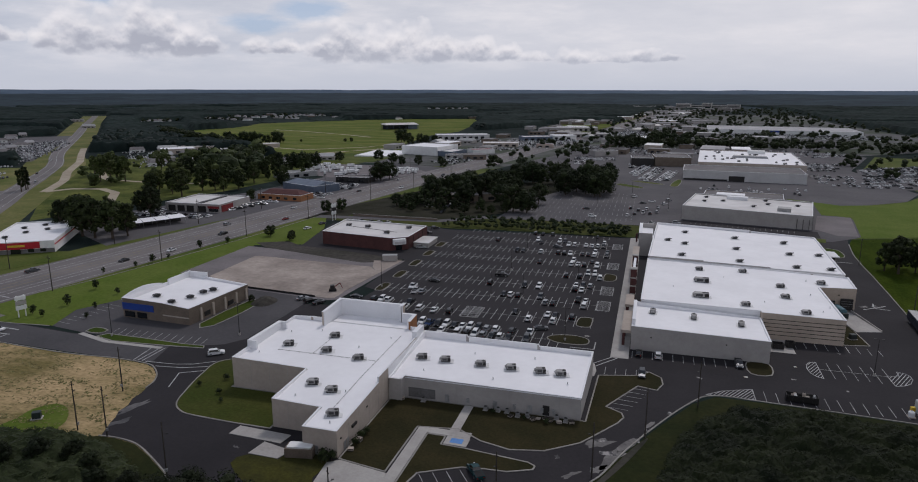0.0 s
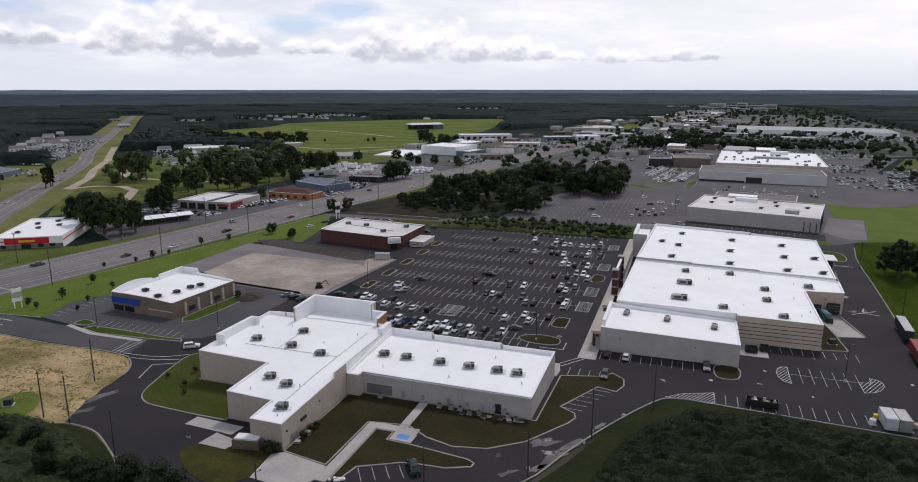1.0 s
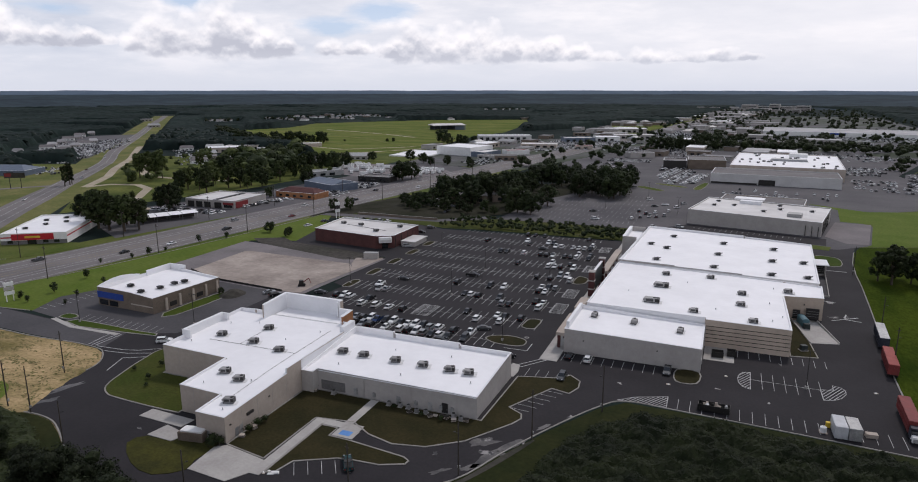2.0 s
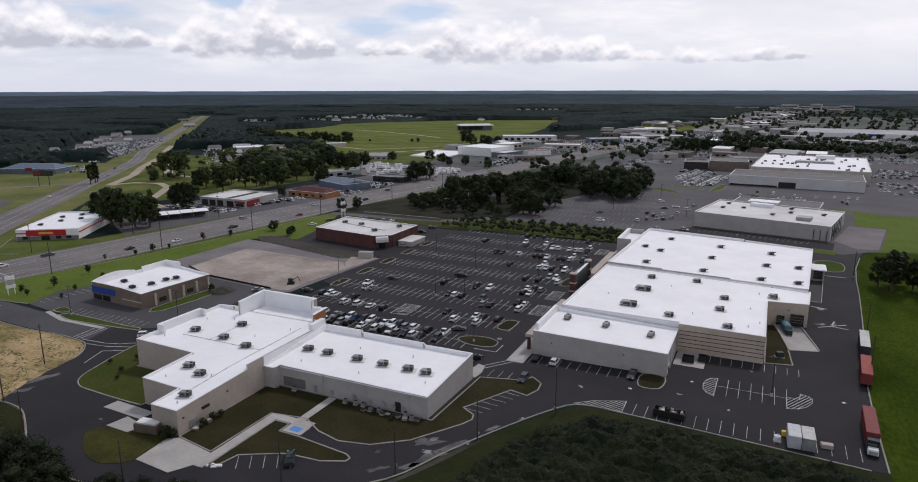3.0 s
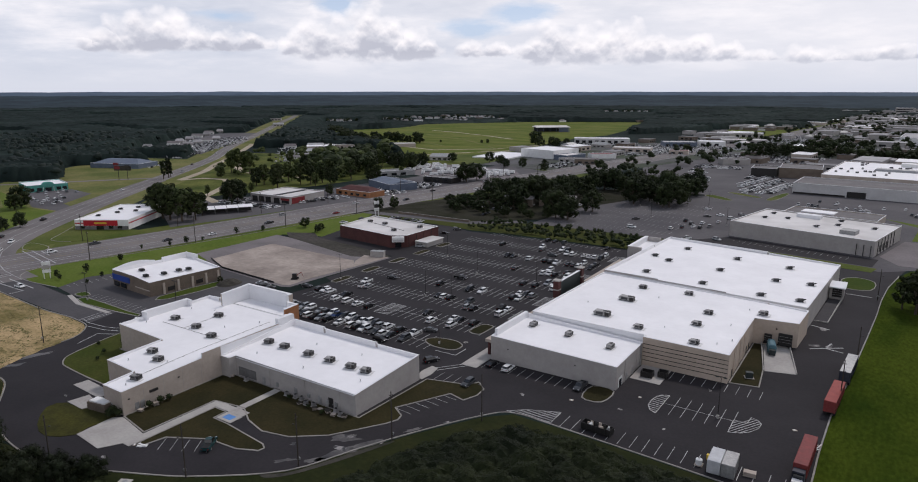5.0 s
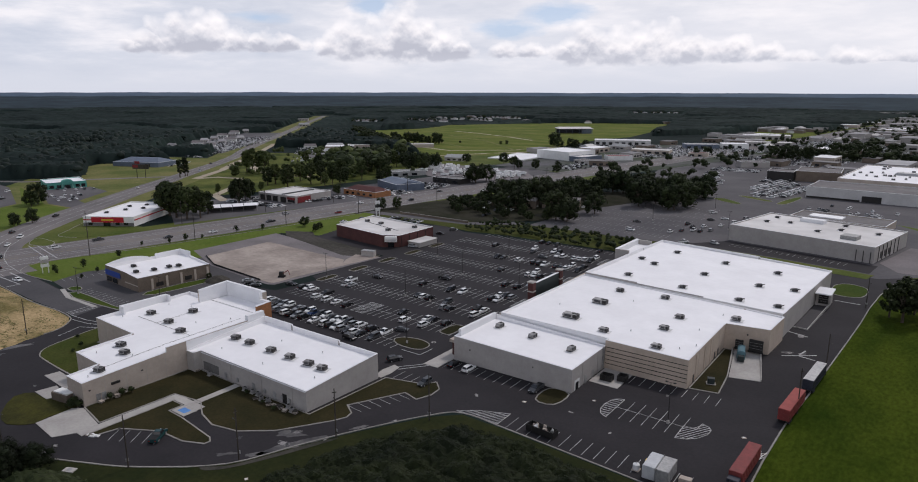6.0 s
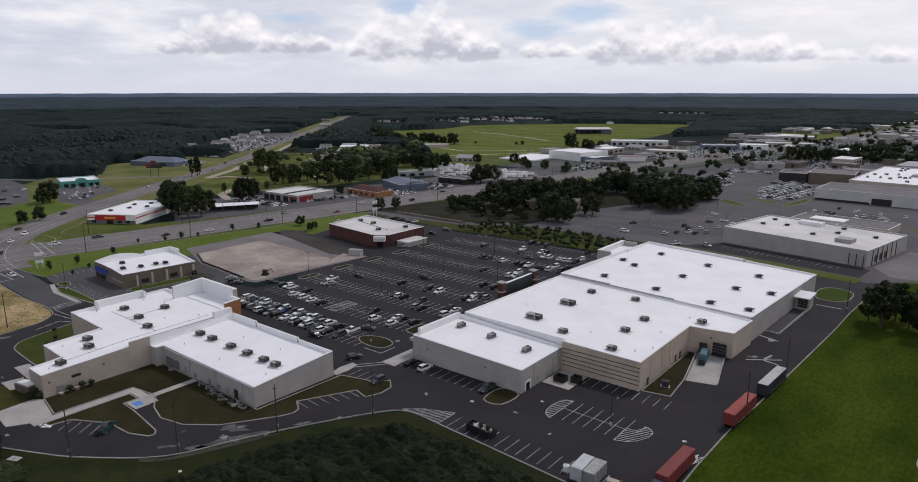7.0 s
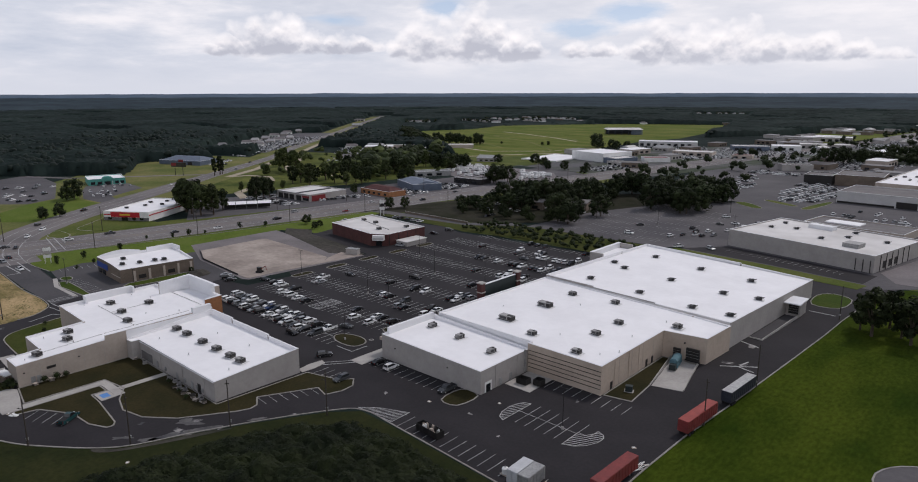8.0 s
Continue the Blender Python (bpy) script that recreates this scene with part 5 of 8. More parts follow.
for x, y, w, d, h, t, m, r, lab in ((-284, 500, 34, 15, 4.5, 60, STEEL, STEEL, "low grey metal equipment shed"), (-205, 705, 24, 16, 4, -20, PALE, GREYROOF, "grey shop front beside the warehouse"),
                                    (-292, 945, 78, 26, 7, 24, PALEGREY, TPO, "white car dealer hall with a flat roof"), (-200, 852, 46, 24, 5, 10, BEIGE, TPO_OLD, "low pale dealer building"), (-166, 958, 44, 22, 6, 30, BLUEGREY, TPO_OLD, "grey and white dealer showroom"),
                                    (-128, 990, 34, 26, 6.5, 20, WHITE, TPO, "white dealer showroom with a flat roof"), (-112, 1050, 60, 26, 6, 15, PALE, TPO_OLD, "pale warehouse behind the dealers"), (-150, 1190, 70, 30, 7, 12, PALE, TPO, "pale low warehouse far along the highway"),
                                    (-233, 496, 28, 16, 4.5, 2, DARK, GREYROOF, "low dark showroom behind rows of cars"), (-130, 855, 22, 14, 4.5, 10, BEIGE, RUST, "small red-roofed roadside shop")):
    hall = flat_store("hall", lab, x, y, w, d, h, t, m, r)
    for i in range(int(w / 9)):
        part("window", Shape().box(2 + 9 * i, 7 + 9 * i, -0.12, -0.02, 0.5, h * 0.6), GLASS, hall)
flat_store("white_slab", "white low slab roof beside the field", -306, 690, 46, 72, 1.2, 2, WHITE, TPO)
flat_store("school_building", "long low building with a pale roof behind trees", -534, 688, 120, 18, 4.5, 44, BEIGE, TPO_OLD)
flat_store("diner", "red roofed diner beside the highway", -186, 752, 28, 16, 5, 40, WHITE, RUST)


# ---- roof units ----
def roof_unit(kind, label):
    """Packaged air handler: curb, cabinet, louvred end, fan rings, hood."""
    ob = thing("rooftop_unit", label, "air conditioner", group="rooftop units")
    L, W, H = {"large": (4.6, 2.2, 1.5), "mid": (2.3, 1.55, 1.25), "small": (1.7, 1.5, 1.0)}[kind]
    part("walk_pad", Shape().box(-L / 2 - 0.7, L / 2 + 0.9, -W / 2 - 0.6, W / 2 + 0.6, 0, 0.03), PAD, ob, "pale walk pad, scuffs and shadow smudge in its grey")
    part("roof_curb", Shape().box(-L / 2 - 0.08, L / 2 + 0.08, -W / 2 - 0.08, W / 2 + 0.08, 0, 0.25), UNITDARK, ob)
    part("cabinet", Shape().box(-L / 2, L / 2, -W / 2, W / 2, 0.253, H, 0.04), UNITDARK if kind == "small" else UNITGREY, ob)
    for y0, y1 in ((-W / 2 - 0.03, -W / 2 + 0.02), (W / 2 - 0.02, W / 2 + 0.03)):
        part("louvre", Shape().box(-L * 0.38, L * 0.10, y0, y1, 0.45, H - 0.25), UNITDARK, ob)
    part("coil_panel", Shape().box(L * 0.22, L / 2 + 0.04, -W / 2 - 0.04, W / 2 + 0.04, 0.35, H - 0.1), DARK, ob, "dark louvred coil")
    for x in ((L * 0.18, L * 0.38) if kind == "large" else (L * 0.28,)):
        part("fan_guard", Shape().tube((x, 0, H + 0.003), (x, 0, H + 0.14), W * 0.27, n=10), DARK, ob)
    part("hood", Shape().prism([(-L / 2 - 0.5, -W * 0.35, 0.7), (-L / 2 - 0.003, -W * 0.35, 0.5), (-L / 2 - 0.003, W * 0.35, 0.5), (-L / 2 - 0.5, W * 0.35, 0.7)], [(-L / 2 - 0.5, -W * 0.35, 0.8), (-L / 2 - 0.003, -W * 0.35, H - 0.1), (-L / 2 - 0.003, W * 0.35, H - 0.1), (-L / 2 - 0.5, W * 0.35, 0.8)]), UNITGREY, ob)
    if kind == "small":
        part("wind_vane", Shape().prism([(-1.6, -0.5, 0.5), (-0.9, -0.5, 0.3), (-0.9, 0.5, 0.3), (-1.6, 0.5, 0.5)], [(-1.7, -0.5, 0.56), (-0.9, -0.5, 1.0), (-0.9, 0.5, 1.0), (-1.7, 0.5, 0.56)]), STEEL, ob, "slanted grey intake hood")
        part("discharge_hood", Shape().prism([(0.9, -0.4, 0.6), (1.7, -0.4, 1.0), (1.7, 0.4, 1.0), (0.9, 0.4, 0.6)], [(0.9, -0.4, 0.95), (1.7, -0.4, 1.1), (1.7, 0.4, 1.1), (0.9, 0.4, 0.95)]), DARK, ob)
    return ob


CACHE = {}


def place(key, build, at, turn=0.0):
    """The first of a kind is built, the rest are copies of it."""
    if key not in CACHE:
        CACHE[key] = build()
        CACHE[key].matrix_basis = pose(*at, 0, 0, turn)
        return CACHE[key]
    return copy_thing(CACHE[key], pose(*at, 0, 0, turn))


def unit(kind, x, y, z, turn=0.0):
    place(("unit", kind), lambda: roof_unit(kind, "grey %srooftop air handler with dark coils on the white roof" % {"large": "long ", "mid": "", "small": "small "}[kind]), (x, y, z), turn)


def near_roof(y):
    return 7.3 + 0.6 * (y - 144) / 31 if y > 144 else 6.35 + 0.95 * (y - 128) / 16 if y > 128 else 5.85 + 0.5 * (y - 120) / 8


for x, y, k in ((-78.9, 156.5, "mid"), (-69.4, 165.1, "mid"), (-67, 155.3, "mid"), (-56.9, 153, "mid"), (-61.7, 137.7, "mid"), (-55.7, 135.5, "mid"), (-50.8, 126.2, "mid")):
    unit(k, x, y, near_roof(y) + 0.01, 20)
for x in (-42.6, -36.2, -26.7, -18.8, -11.3, -6.2):
    unit("mid", x, 161.6, 5.78 + 0.004 * -x, 15)
for x, y in ((15.4, 213.7), (27.5, 212.6), (40.9, 210.7)):
    unit("mid", x, y, 6.98 - 0.021 * (x - 10), 85)
for x, y, k in ((30.6, 230.9, "large"), (31.9, 249.6, "large"), (43.8, 225.8, "mid"), (32, 265.9, "mid"), (47.5, 267.6, "mid"), (57.4, 238.5, "mid"), (57.9, 251, "mid"), (60.7, 222.8, "mid"), (72.5, 260, "mid")):
    unit(k, x, y, 8.38 - 0.0105 * (x - 12), 0)
for x, y in ((26.3, 287.2), (28.4, 309.3), (21.3, 314.1), (48.1, 283.6), (49.2, 306.4), (29.4, 334.4), (68.2, 280.6), (51, 329.4), (69.6, 303.6), (80.3, 281.2), (71.2, 326.9), (81, 305.5)):
    unit("small", x, y, 8.5 - 0.8 * (x - 13) / 70 - 0.1 * (y - 277) / 73 - 0.9 * (x - 13) / 70 * (y - 277) / 73, 10)
for x, y in ((-135.4, 314), (-124.5, 313.2), (-109.9, 302.6), (-103.5, 316.3)):
    unit("mid", x, y, 5.95, 0)
for x, y in ((-148.4, 188.3), (-139.1, 184.2), (-136.5, 190.4), (-135.9, 196.6), (-134.4, 200)):
    unit("small", x, y, 5.15, 0)
a = radians(-11.3)
for x, y in ((9, 24), (8, 40), (19, 30), (37, 18), (44, 30), (42, 43), (60, 33)):
    unit("small", 31 + x * math.cos(a) - y * math.sin(a), 413 + x * math.sin(a) + y * math.cos(a), 7.82 - 0.6 * x / 68, 0)
random.seed(5)
a = radians(-4)
for i in range(34):
    x, y = random.uniform(5, 83), random.uniform(6, 118)
    if 28 < x < 64 and (50 < y < 70 or 96 < y < 114):
        continue
    unit("mid", 52 + x * math.cos(a) - y * math.sin(a), 642 + x * math.sin(a) + y * math.cos(a), 10.01, random.choice((0, 90)))
a = radians(33)
for x, y in ((6, 14), (12, 24), (20, 30), (8, 36), (16, 42), (23, 46)):
    unit("small", -278.5 + x * math.cos(a) - y * math.sin(a), 229 + x * math.sin(a) + y * math.cos(a), 5.12, 30)


# ---- car park: stall lines and islands ----
STALL = 2.743
SPINES = [199.5 + 18.65 * k for k in range(8)]
X0, COLS = -83.0, 29
for k, y in enumerate(SPINES):
    i0 = 9 if k == 0 else 0
    i1 = 26 if k == 0 else COLS
    segs = [((X0 + STALL * i, y - 5.5), (X0 + STALL * i, y + 5.5)) for i in range(i0, i1 + 1)] + [((X0 + STALL * i0, y), (X0 + STALL * i1, y))]
    stripes("stall_lines", segs, 0.04, "white stall lines of a double parking row", width=0.17)
stripes("stall_lines", [((X0 + STALL * i, 344.5), (X0 + STALL * i, 350)) for i in range(2, COLS)], 0.04, "white stall lines along the planted strip", width=0.17)
for y in SPINES[2:7]:
    island([(-86.6, y - 4), (-86.8, y + 3.5), (-85, y + 5), (-83.4, y + 3.5), (-83.4, y - 3.8), (-85, y - 5)])
for k, y in enumerate(SPINES):
    if k == 4:
        island([(-3.2, y - 5), (0.6, y - 4.2), (1.4, y), (0.6, y + 4.2), (-3.2, y + 5)])
island([(-15.5, 200.5), (-13.5, 203.5), (-8, 204.8), (-3.4, 203), (-3.0, 199), (-6, 197.4), (-12, 197.8)])
island([(-7.8, 214.0), (-4.0, 213.6), (-3.4, 218), (-3.8, 222.4), (-7.4, 222.2), (-8.2, 218)])


def hatch(name, pts, step, turn, z=0.042):
    """Painted diagonal hatching inside an outline."""
    segs = [(a, b) for a, b in zip(pts, pts[1:] + pts[:1])]
    d, n = Vector((math.cos(turn), math.sin(turn))), Vector((-math.sin(turn), math.cos(turn)))
    span = [Vector(p).dot(n) for p in pts]
    s = min(span) + step
    while s < max(span):
        hits = []
        for p, q in zip(pts, pts[1:] + pts[:1]):
            a, b = Vector(p).dot(n) - s, Vector(q).dot(n) - s
            if a * b < 0:
                hits.append(Vector(p) + (Vector(q) - Vector(p)) * (a / (a - b)))
        hits.sort(key=lambda v: v.dot(d))
        if len(hits) >= 2:
            segs.append((tuple(hits[0]), tuple(hits[-1])))
        s += step
    stripes(name, segs, z, "white hatched no-parking marking", width=0.2)


hatch("hatched_marking", [(-47, 212.6), (-41, 212.6), (-41, 223.6), (-47, 223.6)], 1.0, radians(30))
for y in (SPINES[2], SPINES[3], SPINES[5], SPINES[7]):
    hatch("hatched_marking", [(-3.2, y - 5.4), (1.2, y - 5.4), (1.2, y + 5.4), (-3.2, y + 5.4)], 0.9, radians(40))
hatch("hatched_marking", [(29, 173.0), (40.7, 173.4), (40.6, 179.5), (33.1, 176.3)], 0.75, radians(58))
# bays behind the store
stripes("stall_lines", [((43.2 + 2.8 * i, 172.9 - 0.05 * i), (43.2 + 2.8 * i, 178.9 - 0.05 * i)) for i in range(18)], 0.04, "white stall lines along the wooded edge")
stripes("stall_lines", [((10.2 + 2.82 * i, 192.0), (10.2 + 2.82 * i, 197.4)) for i in range(12)], 0.04, "white stall lines beside the store wall")
stripes("stall_lines", [((57.0 + 2.85 * i, 213.2), (57.0 + 2.85 * i, 218.4)) for i in range(9)], 0.04, "white stall lines by the tan back wall")
stripes("stall_lines", [((62.8 + 2.78 * i, 192.8), (62.8 + 2.78 * i, 203.4)) for i in range(6)] + [((60.0, 198.2), (77.0, 198.0))], 0.04, "white stall lines of the small double row")
hatch("hatched_marking", [(59.9, 191.8), (60.1, 203.2), (58.4, 202.6), (57.4, 201.0), (56.9, 198.2), (57.1, 195.1), (58.2, 192.8)], 0.8, radians(60))
hatch("hatched_marking", [(76.7, 191.8), (79.2, 192.8), (81, 194.6), (82.4, 197.6), (82.5, 200.0), (81.6, 201.4), (79.9, 202.1), (79.6, 198.6), (76.6, 198.6)], 0.8, radians(60))
stripes("stall_lines", [((5.4 + 1.05 * i, 159.2 + 2.45 * i), (10.4 + 1.05 * i, 158.7 + 2.45 * i)) for i in range(6)], 0.04, "white angled stall lines beside the wing")
stripes("stall_lines", [((3.5 + STALL * i, 178.2), (3.5 + STALL * i, 183.4)) for i in range(5)], 0.04, "white stall lines by the grass island")
stripes("stall_lines", [((-28.8 + 2.5 * i, 119.2 + 1.25 * i), (-26.0 + 2.5 * i, 115.2 + 1.25 * i)) for i in range(5)], 0.04, "white stall lines behind the building")
# pharmacy stalls
stripes("stall_lines", [((-147.5 + STALL * i, 165.8), (-148.6 + STALL * i, 170.8)) for i in range(13)], 0.045, "white stall lines in front of the pharmacy")
stripes("stall_lines", [((-172.6 + 0.4 * i, 170 + STALL * i), (-167.4 + 0.4 * i, 169.4 + STALL * i)) for i in range(8)], 0.045, "white stall lines beside the pharmacy")
# faded lines of the old lot
stripes("stall_lines", [((-64 + 2.9 * i, 396 + 16 * j), (-64 + 2.9 * i, 405 + 16 * j)) for j in range(7) for i in range(24) if -64 + 2.9 * i > -70 + 3 * j], 0.06, "faded stall lines on the old asphalt", width=0.1)


# ---- lawns and walks round the near building ----
def lawn(pts, n=4, rounded=True, m=LAWN, kerbed=True, label="mown dull green lawn beside the beige building"):
    line = smooth(pts, n) if rounded else pts
    sheet("lawn", line, 0.12, m, label, "lawn")
    if kerbed:
        kerb(line, closed=True)


lawn(smooth([(-90.5, 161.2), (-97, 160), (-101, 157), (-101.9, 153.6), (-101.2, 149.7), (-100.2, 144.6), (-98.3, 137.9), (-96.9, 133.5), (-95, 130.4), (-91.7, 128.2), (-88.1, 127.5), (-76.6, 127.0), (-67.3, 127.0)], 5, closed=False) + [(-67.3, 143.4), (-88.4, 143.4), (-88.4, 161.0)], 1, False, LAWN_GREEN)
lawn([(-46.6, 119.8), (-35.6, 118.0), (-35.4, 137.2), (-26, 138.6), (-20, 135), (-13.3, 133.2), (-6, 134.8), (1, 140.2), (4.8, 146), (8.4, 151.6), (9.6, 154.6), (9, 156.8), (5.2, 159.2), (12.3, 173.1), (17.1, 171.8), (18.6, 176), (18.2, 180), (15, 183), (13, 180), (2, 177), (1.2, 150.2), (-43.8, 150.2), (-46.6, 148)], 1, False)
lawn([(-32.2, 114), (-32.2, 134.8), (-28.0, 134.8), (-28.0, 131.2), (-22.2, 131.0), (-8.5, 129.4), (-6.9, 128.4), (-7.1, 127), (-12, 124.8), (-18, 124.4), (-21.2, 123.8), (-29.2, 119.4), (-30.4, 114.2)], 1, False)
lawn([(-67.3, 112), (-65.6, 116), (-58.6, 116.1), (-57.4, 119.6), (-48.6, 119.4), (-48.5, 112), (-47.6, 108.6), (-52.7, 104.7), (-60, 106.4)], 2, True, OLIVE_LAWN, kerbed=False, label="patchy olive lawn at the foot of the pads")
island([(41.6, 189.8), (46.8, 190), (47.2, 197.6), (41.4, 197.6)], n=3)
lawn([(71.2, 219.6), (78.4, 221), (77.4, 232.9), (73.8, 254.0), (71.3, 254.0)], 1, False)
# worn asphalt grey; the shadow lying in the lane is in its tone
sheet("pavement", [(84.6, 287.6), (88.6, 286.9), (90.6, 318), (86.4, 318.2)], 0.06, ASPHALT_MID, "worn floor of the dock lane, shadow in its grey", "pavement")
lawn([(90, 337), (99, 338), (100, 352), (93, 356), (88.5, 350)], 3, True, GRASS)
lawn([(-126.3, 181), (-121, 181), (-119.5, 206), (-124.6, 207)], 2, True, GRASS)
lawn([(-150, 162.6), (-142, 160.8), (-124, 162.2), (-112, 163.6), (-113, 165.2), (-120, 164.8), (-136, 165.4), (-148, 165.4)], 1, False, GRASS)
lawn([(-156.5, 165.2), (-151.4, 165), (-150.6, 168), (-156, 169)], 2, True, GRASS)
walks = [rect(-35, -32.5, 112.5, 137.4), rect(-32.46, -22.6, 135.2, 137.6), rect(-27.6, -22.4, 131.6, 135.16), rect(-27.8, -25.6, 137.64, 150.4),
         [(-47.5, 109), (-37.4, 108.2), (-34.9, 112.4), (-35.1, 117.5), (-46.2, 119.4), (-48.4, 117.8)],
         [(-74.8, 122.4), (-61.5, 121.8), (-61, 125.6), (-74.4, 126.2)], [(-66, 116.4), (-59, 116.2), (-57.6, 119.8), (-65.2, 121.5)],
         rect(4.2, 9.3, 190.6, 352), [(77.8, 233.0), (85.6, 235.1), (81.4, 256.0), (74.0, 254.4)],
         rect(47.8, 56, 208, 220), [(-157, 162.6), (-144, 159.0), (-124, 159.4), (-124, 161), (-143.4, 160.6), (-156.6, 164.2)]]
for w in walks:
    sheet("pavement", w, 0.145, CONCRETE, "pale concrete walk or pad", "pavement")
sheet("marking", rect(-26.4, -23.6, 132.4, 134.4), 0.152, BLUEPAINT, "blue painted access mark on the concrete", "marking")
stripes("crossing_lines", [((-125.6, 150.8), (-127, 160.4)), ((-124.2, 150.9), (-124.4, 160.4)), ((-122.8, 150.9), (-123, 160.6))], 0.045, "white lines of a walk crossing the drive", width=0.3)
stripes("stop_lines", [((-121.7, 150.8), (-112.1, 151.5)), ((-112.1, 151.5), (-107.4, 152.9)), ((-107.4, 152.9), (-102.4, 156.4)), ((-116.7, 148.9), (-108.9, 149.9)), ((-108.9, 149.9), (-102.4, 152.6)), ((-104, 138.7), (-107.2, 146.8)), ((-107.2, 146.8), (-101.6, 150.0))], 0.045, "white guide lines at the drive junction", width=0.3)


# ---- cars ----
def build_car(kind, colour):
    L, W, H, hood, cab0, cab1 = {"sedan": (4.7, 1.82, 1.42, 0.88, -1.85, 1.25), "suv": (4.7, 1.92, 1.68, 1.0, -2.2, 1.1), "pickup": (5.7, 2.0, 1.80, 1.08, -0.6, 1.65), "van": (5.0, 1.96, 1.74, 1.0, -2.4, 1.5)}[kind]
    words = {"sedan": "sedan", "suv": "sport utility car", "pickup": "pickup truck", "van": "minivan"}[kind]
    ob = thing("car", "%s %s parked on the asphalt" % (colour, words), "car", group="parked cars")
    side = [(-L / 2, 0.42), (-L / 2 + 0.15, 0.28), (L / 2 - 0.15, 0.28), (L / 2, 0.45), (L / 2 - 0.04, 0.72), (L / 2 - 0.25, 0.84), (cab1 + 0.35, hood), (cab0 - 0.1, hood + 0.02), (-L / 2 + 0.05, hood - 0.02)]
    sh, k = Shape(), len(side)
    for s, w in ((-1, W / 2), (1, W / 2)):
        sh.v += [(x, s * (w if z < 0.8 else w - 0.08), z) for x, z in side]
    sh.f = [tuple(range(k))] + [tuple(range(2 * k - 1, k - 1, -1))] + [(i, k + i, k + (i + 1) % k, (i + 1) % k) for i in range(k)]
    body = part("body", sh, PAINTS[colour], ob)
    t0, t1 = {"sedan": (-0.95, 0.35), "suv": (-1.95, 0.25), "pickup": (-0.35, 0.75), "van": (-2.2, 0.45)}[kind]
    lo = [(cab0, -W / 2 + 0.1), (cab1, -W / 2 + 0.1), (cab1, W / 2 - 0.1), (cab0, W / 2 - 0.1)]
    hi = [(t0, -W / 2 + 0.28), (t1, -W / 2 + 0.28), (t1, W / 2 - 0.28), (t0, W / 2 - 0.28)]
    part("cabin", Shape().prism([(x, y, hood - 0.02) for x, y in lo], [(x, y, H) for x, y in hi]), PAINTS[colour], ob)
    names = ("side_window", "windscreen", "side_window", "rear_window")
    for i in range(4):
        a, b, c, d = Vector((*lo[i], hood)), Vector((*lo[(i + 1) % 4], hood)), Vector((*hi[(i + 1) % 4], H)), Vector((*hi[i], H))
        n = (b - a).cross(d - a).normalized() * 0.015
        pt = lambda u, v: (a * (1 - u) + b * u) * (1 - v) + (d * (1 - u) + c * u) * v
        q = [pt(0.035, 0.06), pt(0.965, 0.06), pt(0.965, 0.93), pt(0.035, 0.93)]
        part(names[i], Shape().prism([p - n for p in q], [p + n for p in q]), GLASS, ob)
    for x in (-L * 0.31, L * 0.31):
        for s in (-1, 1):
            wheel = part("wheel", Shape().tube((x, s * (W / 2 - 0.2), 0.34), (x, s * (W / 2 + 0.02), 0.34), 0.34, n=10), TYRE, ob)
            part("rim", Shape().tube((x, s * (W / 2 + 0.0), 0.34), (x, s * (W / 2 + 0.035), 0.34), 0.2, n=8), STEEL, wheel)
    for s in (-1, 1):
        part("headlight", Shape().box(L / 2 - 0.2, L / 2 + 0.015, s * (W / 2 - 0.35) - 0.17, s * (W / 2 - 0.35) + 0.17, 0.62, 0.76), LAMPWHITE, ob)
        part("tail_light", Shape().box(-L / 2 - 0.015, -L / 2 + 0.2, s * (W / 2 - 0.3) - 0.14, s * (W / 2 - 0.3) + 0.14, 0.66, 0.82), LAMPRED, ob)
    if kind == "pickup":
        part("load_bed", Shape().box(-L / 2 + 0.15, cab0 - 0.15, -W / 2 + 0.2, W / 2 - 0.2, hood - 0.1, hood + 0.04), TYRE, ob, "open black load bed")
    return ob


LETTERS = {"w": "white", "s": "silver", "k": "black", "g": "grey", "b": "blue", "r": "red", "t": "tan", "e": "teal"}


def car(x, y, turn, letter, kind=None, z=0.035):
    kind = kind or random.choice(("sedan", "sedan", "suv", "suv", "suv", "pickup", "van"))
    place(("car", kind, letter), lambda: build_car(kind, LETTERS[letter]), (x, y, z), turn)


# one letter for each stall, from west to east: south side and north side of each row
PLAN = [
    ("..wwkskwksk.w.wkwskwk.g.....", ".wsksw.skwbkwkwwksw.k.w......"),
    (".....w.w.w.k.........w..w....", "kww..k.............k...wk.k.."),
    ("....ws................sk...w.", "...w............kwk..g....kw."),
    (".............k....k.w....kw..", ".........................wks."),
    (".......................k.k..w", "..........................sw."),
    ("..................k....wwk.w.", ".......................w..k.."),
    (".............kk..w..kkw.kkw.k", "..........................w.k"),
    ("........k.......g....ww.wwwk.", "...............w...wk......w."),
]
random.seed(11)
for y, (south, north) in zip(SPINES, PLAN):
    for dy, row, turn in ((-2.8, south, 90), (2.8, north, -90)):
        for i, c in enumerate(row):
            if c != ".":
                car(X0 + STALL * (i + 0.5) + random.uniform(-0.15, 0.15), y + dy + random.uniform(-0.3, 0.3), turn + (180 if random.random() < 0.3 else 0) + random.uniform(-2, 2), c)
